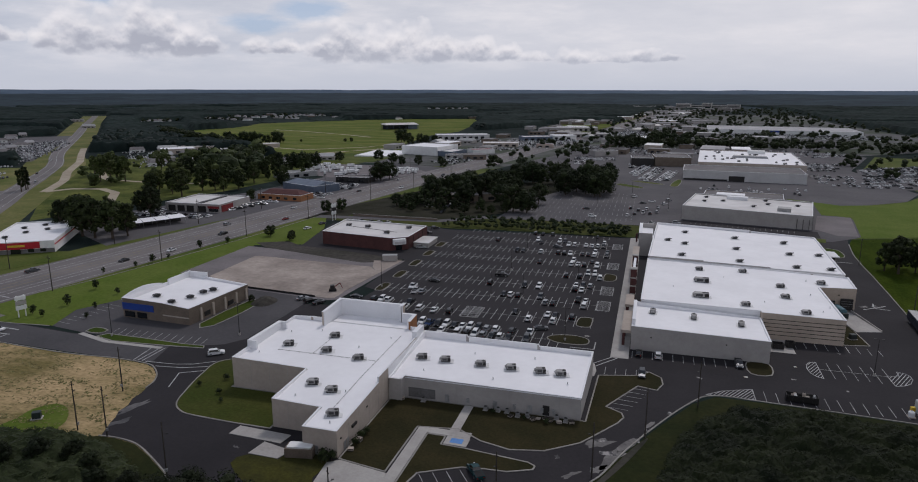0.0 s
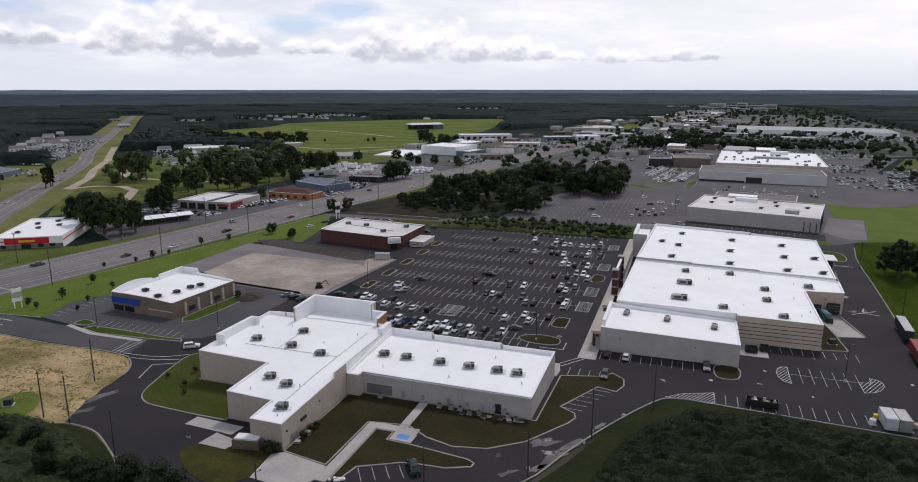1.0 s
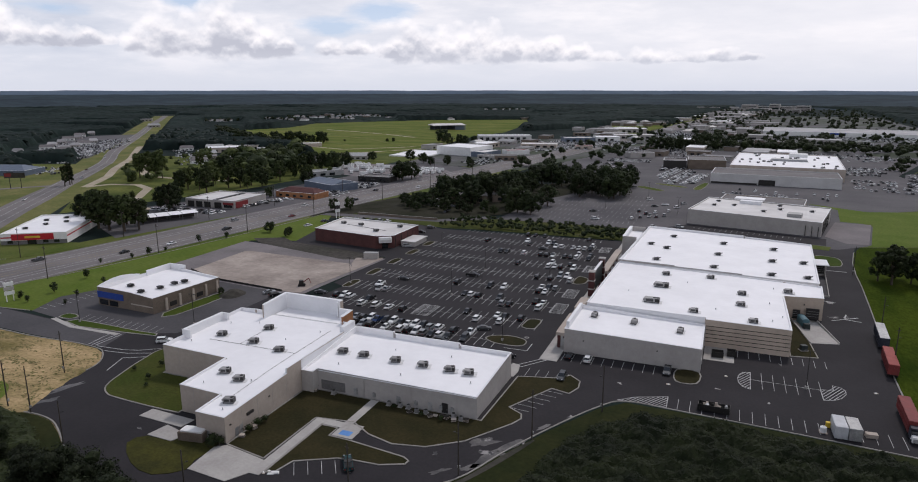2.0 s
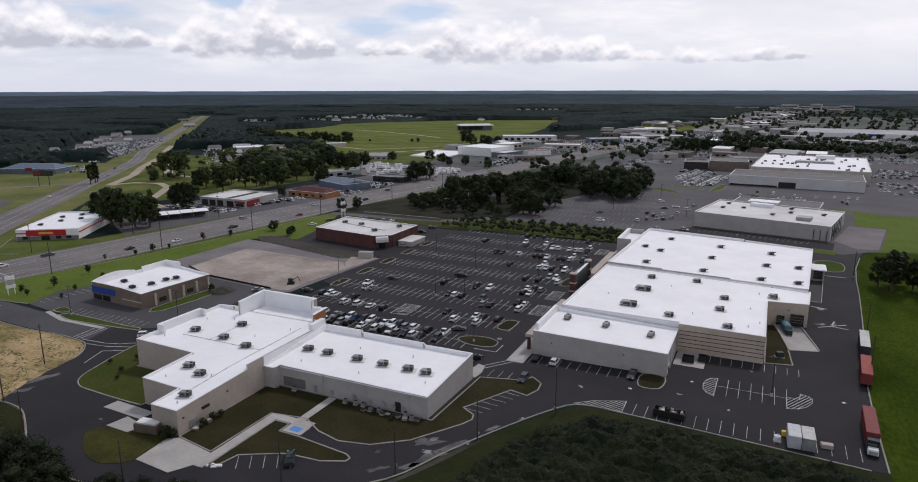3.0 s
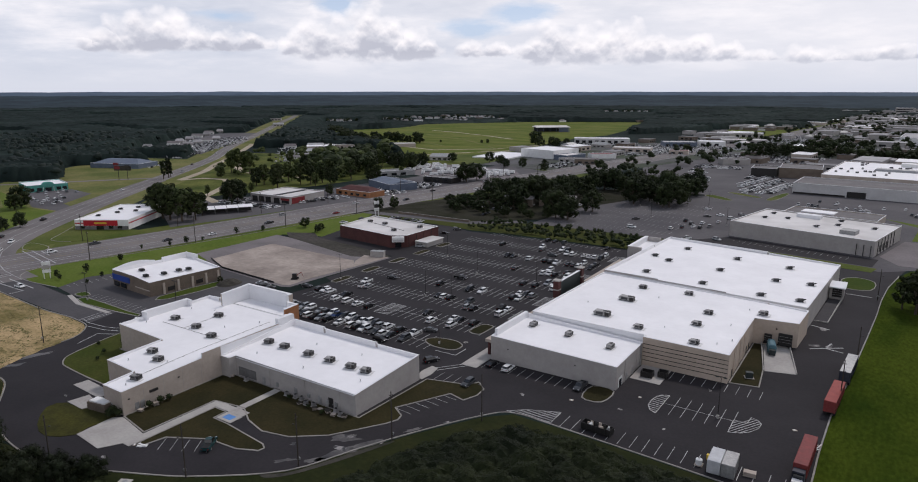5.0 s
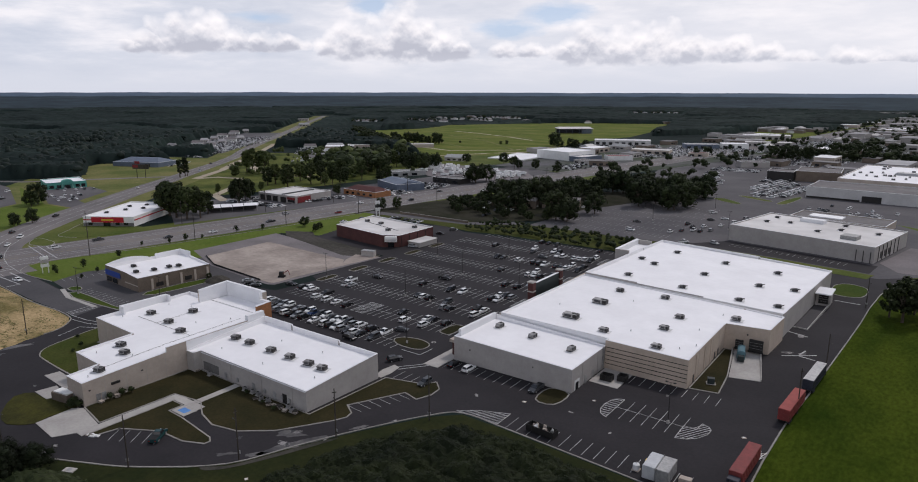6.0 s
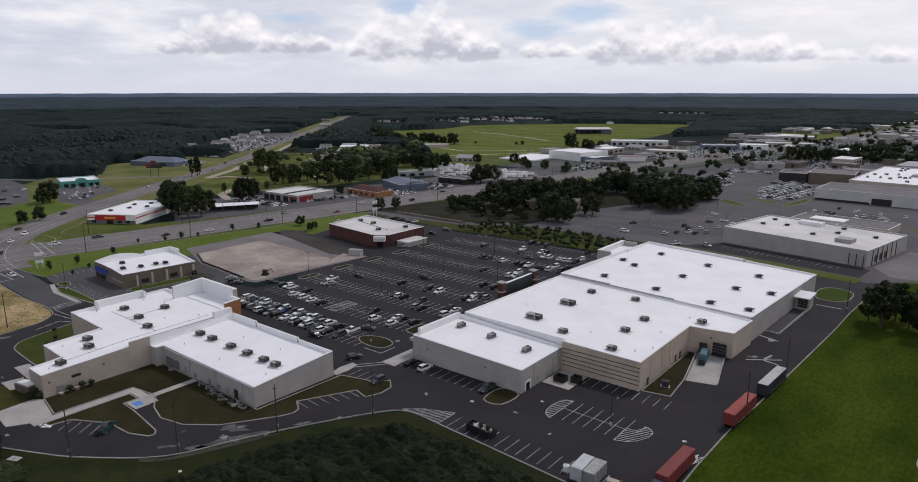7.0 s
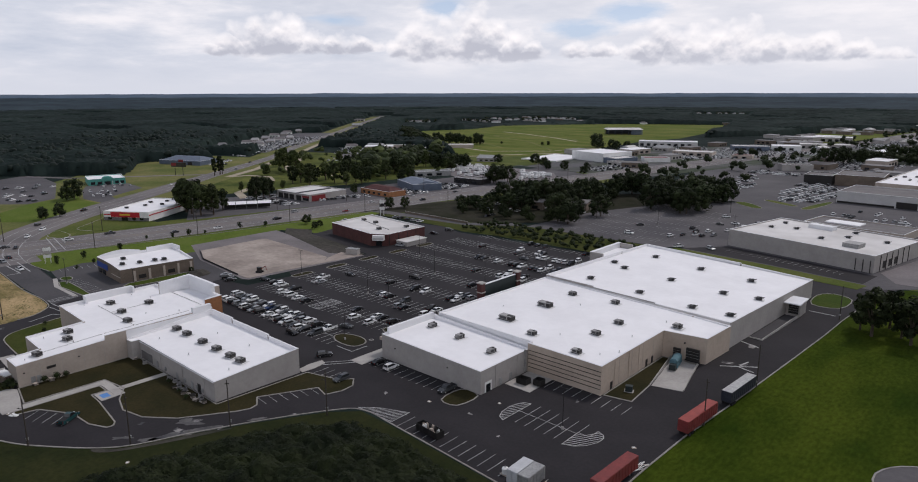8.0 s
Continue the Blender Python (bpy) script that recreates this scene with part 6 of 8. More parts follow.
for x, c in ((-44, "k"), (-40, "k"), (-35, "g"), (-12, "k")):
    car(x, 347.4, 90, c)
# cars that stand or wait elsewhere
for x, y, turn, c, k in ((-44, 264.5, 2, "k", "pickup"), (-29, 320.6, 0, "g", "sedan"), (-105.5, 160.8, 35, "w", "suv"), (17.4, 194.6, 90, "w", "suv"), (12, 194.8, 90, "k", "sedan"), (39, 194.8, -90, "g", "pickup"),
                         (-4, 187.5, 65, "k", "suv"), (-18.6, 207.4, 20, "g", "sedan"), (13.2, 180.2, -90, "g", "suv"), (-27, 192, 0, "k", "suv"), (-103, 212, 60, "k", "suv"), (-107, 213.6, 60, "s", "sedan"), (-99, 211, 60, "k", "sedan"), (-17.8, 122.4, 125, "e", "pickup"),
                         (-92, 301, 20, "s", "suv"), (-150.5, 352.0, 85, "s", "sedan"), (-146.3, 352.4, 85, "k", "suv"), (-140.1, 352.4, 85, "k", "sedan"), (-134.5, 352.1, 85, "s", "suv"), (-129.8, 352.5, 85, "w", "sedan"), (-99.2, 345.3, 30, "k", "suv"), (-99.5, 333.1, 10, "k", "sedan"), (-164.1, 339.5, 70, "k", "sedan"), (-165.7, 325.2, 70, "w", "sedan"), (-68, 249.2, 0, "k", "sedan"), (-89, 221, 10, "k", "sedan")):
    car(x, y, turn, c, k)
# highway and side road traffic
random.seed(4)
for d, lane, c, k in ((150, 8, "k", "pickup"), (166, 8, "k", "sedan"), (194, 8, "w", "suv"), (215, 12, "g", "pickup"), (240, -8, "k", "sedan"), (262, -12, "w", "sedan"), (300, -8, "k", "pickup"), (322, 8, "s", "suv"), (345, -12, "r", "sedan"), (380, 8, "w", "sedan"), (410, -8, "k", "suv"), (455, 8, "k", "sedan"), (480, -12, "w", "van"), (520, 12, "s", "sedan"), (560, -8, "k", "suv")):
    for p, q in zip(HWY, HWY[1:]):
        if p[1] <= d < q[1]:
            f = (d - p[1]) / (q[1] - p[1])
            ang = math.degrees(math.atan2(q[1] - p[1], q[0] - p[0]))
            car(p[0] + (q[0] - p[0]) * f - lane * math.sin(radians(ang)) * -1 * -1, d, ang + (180 if lane < 0 else 0), c, k, 0.08)
for d, lane, c, k in ((128, 5, "w", "sedan"), (140, 5, "w", "suv"), (152, 5, "r", "suv"), (165, 5, "k", "sedan"), (178, 5, "w", "sedan"), (190, 5, "w", "suv"), (200, -5, "k", "suv"), (236, -5, "k", "pickup"), (330, -5, "w", "sedan"), (420, 5, "s", "suv"), (470, -5, "k", "sedan"), (560, -5, "w", "van")):
    for p, q in zip(SIDE, SIDE[1:]):
        if p[1] <= d < q[1]:
            f = (d - p[1]) / (q[1] - p[1])
            ang = math.degrees(math.atan2(q[1] - p[1], q[0] - p[0]))
            car(p[0] + (q[0] - p[0]) * f + lane * math.sin(radians(ang)), d - lane * math.cos(radians(ang)), ang + (180 if lane > 0 else 0), c, k, 0.085)
for x, y, t, c in ((-184, 158, 5, "w"), (-205, 157, 4, "s"), (-212, 161, 184, "k")):
    car(x, y, t, c, "sedan")


# ---- trailers, containers, skips behind the store ----
def trailer(x, y, turn, L, material, label, wheels=True, roof=None):
    ob = thing("trailer", label, "trailer", (x, y, 0), turn, group="trailers")
    z0 = 1.1 if wheels else 0.15
    part("box", Shape().box(-L / 2, L / 2, -1.3, 1.3, z0, z0 + 2.75), material, ob)
    part("roof", Shape().box(-L / 2 + 0.05, L / 2 - 0.05, -1.25, 1.25, z0 + 2.753, z0 + 2.85), roof or material, ob)
    for i in range(int(L / 1.2)):
        for s in (-1, 1):
            xx = -L / 2 + 0.5 + i * 1.2
            part("rib", Shape().box(xx, xx + 0.12, s * 1.34 - 0.035, s * 1.34 + 0.035, z0 + 0.1, z0 + 2.65), material, ob)
    for s in (-1, 1):
        part("door", Shape().box(-L / 2 - 0.06, -L / 2 - 0.003, s * 0.65 - 0.6, s * 0.65 + 0.6, z0 + 0.08, z0 + 2.68), material, ob)
    if wheels:
        part("chassis", Shape().box(-L / 2 + 0.4, L / 2 - 0.4, -0.5, 0.5, 0.75, 1.097), DARK, ob)
        for xx in (-L / 2 + 1.3, -L / 2 + 2.6):
            for s in (-1, 1):
                part("wheel", Shape().tube((xx, s * 0.75, 0.5), (xx, s * 1.25, 0.5), 0.5, n=12), TYRE, ob)
        for s in (-1, 1):
            part("landing_leg", Shape().box(L / 2 - 2.4, L / 2 - 2.2, s * 0.8 - 0.08, s * 0.8 + 0.08, 0.0, 1.0), STEEL, ob)
    return ob


trailer(95.8, 220.2, 86, 14.6, RUST, "rusty red box trailer at the lot edge", roof=PALERED)
pale = trailer(93.2, 185.6, 88, 14.0, RUST, "lorry with a faded red box and a white bonnet")
part("cab", Shape().box(-9.0, -7.1, -1.2, 1.2, 0.7, 3.1, 0.10), NAVY, pale, "dark cab of the parked lorry")
part("windscreen", Shape().box(-9.06, -9.003, -1.0, 1.0, 1.9, 2.8), GLASS, pale)
part("bonnet", Shape().box(-10.7, -9.07, -1.05, 1.05, 0.6, 1.75, 0.12), WHITE, pale, "white bonnet")
part("front_grille", Shape().box(-10.8, -10.703, -0.8, 0.8, 0.6, 1.4), STEEL, pale)
for x in (-9.9, -7.8):
    for s_ in (-1, 1):
        part("wheel", Shape().tube((x, s_ * 0.8, 0.5), (x, s_ * 1.22, 0.5), 0.5, n=12), TYRE, pale)
trailer(97.5, 242.0, 86, 15.0, NAVY, "dark navy box trailer with a pale grey roof", roof=STEEL)
trailer(77.8, 174.9, 92, 6.1, LIGHTGREY, "white shipping container beside the wooded edge", False)
trailer(80.55, 174.9, 92, 6.1, STEEL, "pale grey shipping container beside the wooded edge", False)
cp = thing("compactor", "teal waste compactor container backed against the dock", "compactor", (77.0, 249.4, 0.15), -78)
part("tank", Shape().prism([(-3.6, -1.15, 0.35), (2.2, -1.15, 0.35), (2.2, 1.15, 0.35), (-3.6, 1.15, 0.35)], [(-3.5, -1.0, 2.5), (2.1, -1.0, 2.5), (2.1, 1.0, 2.5), (-3.5, 1.0, 2.5)]), TEAL, cp)
part("ridge", Shape().prism([(-3.45, -0.95, 2.503), (2.05, -0.95, 2.503), (2.05, 0.95, 2.503), (-3.45, 0.95, 2.503)], [(-3.3, -0.5, 2.8), (1.9, -0.5, 2.8), (1.9, 0.5, 2.8), (-3.3, 0.5, 2.8)]), TEAL, cp)
part("press_head", Shape().box(2.203, 3.8, -0.9, 0.9, 0.2, 1.7, 0.06), DARKGREEN, cp, "dark green press head")
for s in (-0.8, 0.8):
    part("runner", Shape().box(-3.5, 3.6, s - 0.1, s + 0.1, 0, 0.197), DARK, cp)
for i in range(5):
    for s in (-1, 1):
        part("rib", Shape().box(-3.0 + 1.1 * i, -2.88 + 1.1 * i, s * 1.17 - 0.04, s * 1.17 + 0.04, 0.4, 2.3), TEAL, cp)
for p, q in (((77.6, 233.0), (73.4, 255.0)), ((85.8, 235.4), (81.2, 256.0))):
    rw = thing("ramp_wall", "low pale concrete wall beside the dock ramp", "wall", (*p, 0))
    part("wall", Shape().beam((0, 0), (q[0] - p[0], q[1] - p[1]), 0, 0.45, 0.9, 0.25), CONCRETE, rw)
stripes("arrow_marking", [((86.4, 258.5), (94.9, 264.6)), ((90.6, 261.2), (95.2, 260.0)), ((90.6, 262.4), (91.6, 266.8)), ((91.4, 328.5), (100, 328.1)), ((84, 282), (90, 280))], 0.042, "worn white painted arrow on the asphalt", width=0.5)
stripes("crosswalk", [((-0.5, 184.4), (5.6, 192.0)), ((0.8, 183.3), (6.9, 191.4)), ((-7.9, 195.1), (-0.8, 195.2)), ((-0.8, 195.2), (-0.8, 201.1))], 0.042, "white crossing lines between the two buildings", width=0.3)
sheet("pavement", [(0.9, 176.2), (1.2, 180), (0.4, 184.4), (-1.9, 185), (-2.4, 180.6), (-1.4, 176.2)], 0.15, CONCRETE, "pale concrete landing at the corner of the wing", "pavement")
hole = thing("manhole", "round pale manhole ring set in the asphalt", "manhole", (-3.8, 205.6, 0.03))
part("ring", Shape().tube((0, 0, -0.05), (0, 0, 0.012), 0.75, n=16), CONCRETE, hole)
part("lid", Shape().tube((0, 0, 0.013), (0, 0, 0.022), 0.45, n=16), DARK, hole)
stripes("crosswalk", [((-249.3, 188.2), (-213, 182.0)), ((-246.6, 191.0), (-211.0, 185.2)), ((-243.6, 193.6), (-229, 191.0)), ((-197, 156.2), (-177.3, 156.4)), ((-200.6, 161.5), (-178.1, 160.3)), ((-178, 151.6), (-178, 156)), ((-206, 165.4), (-206, 152.4)), ((-209, 165.0), (-209, 152.6))], 0.085, "white crossing lines at the junction", width=0.5)


def skip(x, y, turn, L, label, material=DARK, fill=True):
    ob = thing("skip", label, "skip", (x, y, 0.035), turn)
    for x0, x1, y0, y1 in ((-L / 2, L / 2, -1.2, -1.1), (-L / 2, L / 2, 1.1, 1.2), (-L / 2, -L / 2 + 0.1, -1.09, 1.09), (L / 2 - 0.1, L / 2, -1.09, 1.09)):
        part("side", Shape().box(x0, x1, y0, y1, 0.2, 1.75), material, ob)
    part("base", Shape().box(-L / 2 + 0.11, L / 2 - 0.11, -1.09, 1.09, 0.2, 0.35), material, ob)
    for i in range(int(L / 1.1)):
        for s in (-1, 1):
            part("rib", Shape().box(-L / 2 + 0.4 + i * 1.1, -L / 2 + 0.52 + i * 1.1, s * 1.25 - 0.047, s * 1.25 + 0.047, 0.2, 1.7), material, ob)
    for s in (-1, 1):
        part("runner", Shape().box(-L / 2 + 0.2, L / 2 - 0.2, s * 0.8 - 0.1, s * 0.8 + 0.1, 0, 0.197), material, ob)
    if fill:
        rnd = random.Random(3)
        for i in range(16):
            xx, yy, s = rnd.uniform(-L / 2 + 0.8, L / 2 - 0.8), rnd.uniform(-0.7, 0.7), rnd.uniform(0.2, 0.55)
            part("debris", Shape().box(xx - s, xx + s, yy - s * 0.5, yy + s * 0.5, 0.36, 1.4 + rnd.uniform(0, 0.7), s * 0.25), rnd.choice((WHITE, STEEL, BEIGE, DARK)), ob)
    return ob


skip(51.4, 175.6, -4, 7.2, "black open waste skip heaped with pale rubble")
skip(51.5, 211.5, 3, 3.2, "black waste bin on a concrete pad", fill=False)
skip(55.2, 213.5, 3, 2.4, "black waste bin on a concrete pad", fill=False)
for x, y, t in ((75.0, 226.0, 20), (-122, 116, 35), (84.3, 175.6, 5)):
    ob = thing("transformer_box" if t != 5 else "pallet_stack", "dark green metal utility box on a slab" if t != 5 else "stack of pale pallets and debris", "utility box" if t != 5 else "pallets", (x, y, 0.03), t)
    if t == 5:
        for i in range(6):
            part("pallet", Shape().box(-1.2 + 0.1 * (i % 2), 1.2, -0.8, 0.8 - 0.1 * (i % 3), 0.16 * i + 0.003, 0.16 * i + 0.13), BEIGE, ob)
    else:
        part("slab", Shape().box(-1.2, 1.2, -1.0, 1.0, 0, 0.16), CONCRETE, ob)
        part("cabinet", Shape().box(-0.9, 0.9, -0.7, 0.7, 0.163, 1.6, 0.05), DARKGREEN, ob)
        part("lid", Shape().box(-0.95, 0.95, -0.75, 0.75, 1.603, 1.7, 0.1), DARKGREEN, ob)


# ---- poles ----
def utility_pole():
    ob = thing("utility_pole", "dark weathered wooden utility pole without wires", "pole", group="utility poles")
    part("shaft", Shape().tube((0, 0, 0), (0, 0, 12.0), 0.17, 0.11, 8), POLEWOOD, ob)
    part("crossarm", Shape().box(-0.06, 0.06, -0.5, 0.5, 11.0, 11.15), POLEWOOD, ob)
    part("meter_box", Shape().box(-0.3, 0.3, -0.36, -0.16, 1.4, 2.0), STEEL, ob)
    part("lamp_arm", Shape().tube((0.1, 0, 9.2), (0.7, 0, 9.4), 0.04), DARK, ob)
    part("lamp_head", Shape().box(0.6, 1.0, -0.12, 0.12, 9.34, 9.48), DARK, ob)
    return ob


def lot_lamp():
    ob = thing("lot_lamp", "tall dark steel car park lamp with two heads", "street lamp", group="car park lamps")
    part("base", Shape().tube((0, 0, 0), (0, 0, 0.8), 0.32, n=10), CONCRETE, ob)
    part("shaft", Shape().tube((0, 0, 0.8), (0, 0, 10.5), 0.11, 0.07), DARK, ob)
    for s in (-1, 1):
        part("lamp_arm", Shape().tube((0, 0, 10.4), (s * 0.6, 0, 10.5), 0.04), DARK, ob)
        part("lamp_head", Shape().box(s * 0.95 - 0.35, s * 0.95 + 0.35, -0.18, 0.18, 10.42, 10.56), DARK, ob)
    return ob


def power_pole():
    ob = thing("power_pole", "tall wooden power pole with a crossarm beside the road", "pole", group="power poles")
    part("shaft", Shape().tube((0, 0, 0), (0, 0, 14), 0.19, 0.12, 8), POLEWOOD, ob)
    part("crossarm", Shape().box(-0.07, 0.07, -1.3, 1.3, 12.9, 13.1), POLEWOOD, ob)
    for y in (-1.2, 0, 1.2):
        part("insulator", Shape().tube((0, y, 13.103), (0, y, 13.4), 0.06), STEEL, ob)
    return ob


for i, (x, y) in enumerate(((-113.5, 133.4), (-76.4, 104.2), (-100, 113.9), (-108.4, 114.2), (14.5, 146.4), (4.6, 127.6), (26.6, 165.2), (-11.3, 112.0), (97.0, 221), (99.0, 250.8), (101.8, 325.2), (-38, 98.8))):
    place("utility_pole", utility_pole, (x, y, 0), 37 * i)
for x, y in ((-42, SPINES[4]), (-42, SPINES[2]), (-14, SPINES[4]), (-30, SPINES[2]), (-85.5, SPINES[2]), (-10, 200), (73.2, 197.4), (-145.5, 164.2), (-42, SPINES[6]), (-70, SPINES[5]), (-10, SPINES[6]), (-108, 176), (-55, 430), (-20, 440), (-40, 480), (24, 440), (0, 500)):
    place("lot_lamp", lot_lamp, (x, y, 0.03), 0)
for y in (150, 196, 246, 300, 352, 420, 480, 545):
    for p, q in zip(HWY, HWY[1:]):
        if p[1] <= y < q[1]:
            f = (y - p[1]) / (q[1] - p[1])
            xc = p[0] + (q[0] - p[0]) * f
            place("power_pole", power_pole, (xc + 22, y, 0), 80)
            place("power_pole", power_pole, (xc - 22, y + 20, 0), 80)


def sign_tower(x, y, turn, h, label, colour):
    ob = thing("sign_tower", label, "sign", (x, y, 0), turn)
    for s in (-1.1, 1.1):
        part("post", Shape().box(s - 0.15, s + 0.15, -0.15, 0.15, 0, h - 0.003), WHITE, ob)
    for i in range(3):
        part("panel", Shape().box(-1.6, 1.6, -0.3, 0.3, h * (0.35 + 0.22 * i), h * (0.52 + 0.22 * i)), colour if i == 1 else WHITE, ob)
    return ob


sign_tower(-188, 170.5, 70, 7.5, "white panel sign tower on brick base at the entrance", PALE)
sign_tower(-163, 352, 70, 10, "white and dark panel sign tower by the highway", DARK)
bb = thing("billboard", "billboard on two posts beside the side road", "billboard", (-457, 363, 0), 35)
for s in (-3.8, 3.8):
    part("post", Shape().tube((s, 0, 0), (s, 0, 8), 0.25), DARK, bb)
part("board", Shape().box(-7.2, 7.2, -0.3, 0.3, 8.003, 12.0), DARK, bb)
part("picture", Shape().box(-6.9, 6.9, -0.36, -0.303, 8.3, 11.7), SCRUB, bb, "faded brown poster")
part("picture_band", Shape().box(-6.9, -2.2, -0.4, -0.363, 9.2, 11.7), DULLRED, bb)
cb = thing("digger", "small rusty digger parked on the sandy plot", "digger", (-101, 226, 0.16), 30)
part("track", Shape().box(-1.4, 1.4, -1.1, -0.6, 0, 0.7, 0.08), TYRE, cb)
part("track", Shape().box(-1.4, 1.4, 0.6, 1.1, 0, 0.7, 0.08), TYRE, cb)
part("cab", Shape().box(-1.0, 0.8, -0.8, 0.8, 0.703, 2.3, 0.12), DARK, cb)
part("boom", Shape().tube((0.8, 0, 1.6), (2.8, 0, 3.0), 0.16), RUST, cb)
part("arm", Shape().tube((2.8, 0, 3.0), (3.6, 0, 1.0), 0.12), RUST, cb)
mound = new("soil_mound", None)
mound.matrix_basis = pose(-118.6, 207, 0)
tagged(mound, "dark heap of dug soil overgrown with weeds", "soil heap")
heap_ = Shape()
for i in range(13):
    for j in range(13):
        u, v = i / 6 - 1, j / 6 - 1
        k = max(0.0, 1 - u * u - v * v)
        heap_.v.append((u * 4.2 + 0.2 * noise.noise((i, j, 1)), v * 5.2, -0.1 + 1.9 * k ** 0.7 * (1 + 0.6 * noise.noise((u * 2.4, v * 2.4, 5)))))
for i in range(12):
    for j in range(12):
        heap_.f.append((13 * i + j, 13 * i + 13 + j, 13 * i + 14 + j, 13 * i + j + 1))
part("soil", heap_, SCRUB, mound)
sh_ = thing("shed", "small pale shed at the edge of the sandy plot", "shed", (-97.2, 274.6, 0), 18)
part("wall", Shape().box(-3.2, 3.2, -1.4, 1.4, 0, 2.6), PALE, sh_)
part("roof", Shape().box(-3.3, 3.3, -1.5, 1.5, 2.603, 2.8), STEEL, sh_)


# ---- trees ----
def within(pts):
    def test(x, y):
        c = False
        for (x0, y0), (x1, y1) in zip(pts, pts[1:] + pts[:1]):
            if (y0 > y) != (y1 > y) and x < (x1 - x0) * (y - y0) / (y1 - y0) + x0:
                c = not c
        return c
    return test


def leaf_quads(rnd, centre, r, count, size, out):
    """Small leaf clumps set on the outside of a lobe, uneven in size and tilt."""
    for _ in range(count):
        d = Vector((rnd.gauss(0, 1), rnd.gauss(0, 1), rnd.gauss(0.25, 1))).normalized()
        c = centre + Vector((d.x * r[0], d.y * r[1], d.z * r[2])) * rnd.uniform(0.78, 1.12)
        n = (d + Vector((rnd.gauss(0, 0.5), rnd.gauss(0, 0.5), rnd.gauss(0.2, 0.5)))).normalized()
        u = n.orthogonal().normalized()
        u.rotate(Matrix.Rotation(rnd.uniform(0, 6.28), 3, n))
        v = n.cross(u)
        s, q = size * rnd.uniform(0.6, 1.3), rnd.uniform(0.6, 1.0)
        out.poly([c + u * s, c + v * s * q + n * s * 0.2, c - u * s * rnd.uniform(0.7, 1.1), c - v * s * q + n * s * 0.15])


ICO = None


def lump(rnd, centre, r, out):
    """A rough dark core of a lobe."""
    global ICO
    if ICO is None:
        bm = bmesh.new()
        bmesh.ops.create_icosphere(bm, subdivisions=1, radius=1)
        bm.verts.index_update()
        ICO = ([v.co.copy() for v in bm.verts], [[v.index for v in f.verts] for f in bm.faces])
        bm.free()
    n = len(out.v)
    for c in ICO[0]:
        k = rnd.uniform(0.72, 1.0)
        out.v.append((centre.x + c.x * r[0] * k, centre.y + c.y * r[1] * k, centre.z + c.z * r[2] * k))
    out.f += [tuple(n + i for i in f) for f in ICO[1]]


def build_tree(seed, h, spread, material, label, low=0.42, lobes_=17, leaves=44, leaf=1.0):
    rnd = random.Random(seed)
    ob = thing("tree", label, "tree", group="trees")
    tr = Shape().tube((0, 0, 0), (0.1, 0.1, h * 0.45), h * 0.028, h * 0.018, 7)
    lobes = []
    for i in range(lobes_):
        up = (i + rnd.random()) / lobes_
        reach = math.sqrt(max(0.05, 1 - (abs(up - 0.35) / 0.72) ** 2))
        a, rr = i * 2.4 + rnd.uniform(-0.5, 0.5), spread * reach * rnd.uniform(0.35, 0.78)
        c = Vector((math.cos(a) * rr, math.sin(a) * rr, h * (low + (0.90 - low) * up)))
        lobes.append((c, spread * rnd.uniform(0.22, 0.38)))
    for c, r in lobes[::2]:
        tr.tube((0.1, 0.1, h * min(low, 0.42)), c, h * 0.012, h * 0.005, 5)
    part("trunk", tr, BARK, ob)
    cr = Shape()
    for c, r in lobes:
        rad = (r, r, r * rnd.uniform(0.75, 1.0))
        lump(rnd, c, tuple(v * 0.8 for v in rad), cr)
        leaf_quads(rnd, c, rad, leaves, (0.034 * h + 0.08) * leaf, cr)
    part("crown", cr, material, ob)
    return ob


TREES = {"oak": (LEAVES, "dark green broad oak with a rounded crown", 11.0, 0.56, 0.20), "light": (LEAVES_LIGHT, "light green slender tree with an open crown", 12.0, 0.30, 0.30),
         "slim": (LEAVES, "slim tall tree with a narrow dark crown", 15.0, 0.17, 0.22), "near": (LEAVES_DARK, "very dark leafy tree beside the drive", 11.0, 0.56, 0.15),
         "mid": (LEAVES_MID, "green tall tree with a loose crown", 14.0, 0.32, 0.22),
         "tall": (LEAVES, "tall dark green tree with a deep uneven crown", 14.0, 0.34, 0.22)}


def tree(x, y, h, kind="oak", z=0.0):
    v = random.randrange(5)
    m, lab, base, wide, low = TREES[kind]
    ob = place(("tree", kind, v), lambda: build_tree(40 + v, base, base * wide, m, lab, low, *((26, 190, 0.45) if kind == "near" else (17, 60, 0.85))), (x, y, z), random.uniform(0, 360))
    s = h / base
    ob.matrix_basis = pose(x, y, z, 0, 0, random.uniform(0, 360)) @ Matrix.Diagonal((s * random.uniform(0.85, 1.15), s * random.uniform(0.85, 1.15), s, 1))


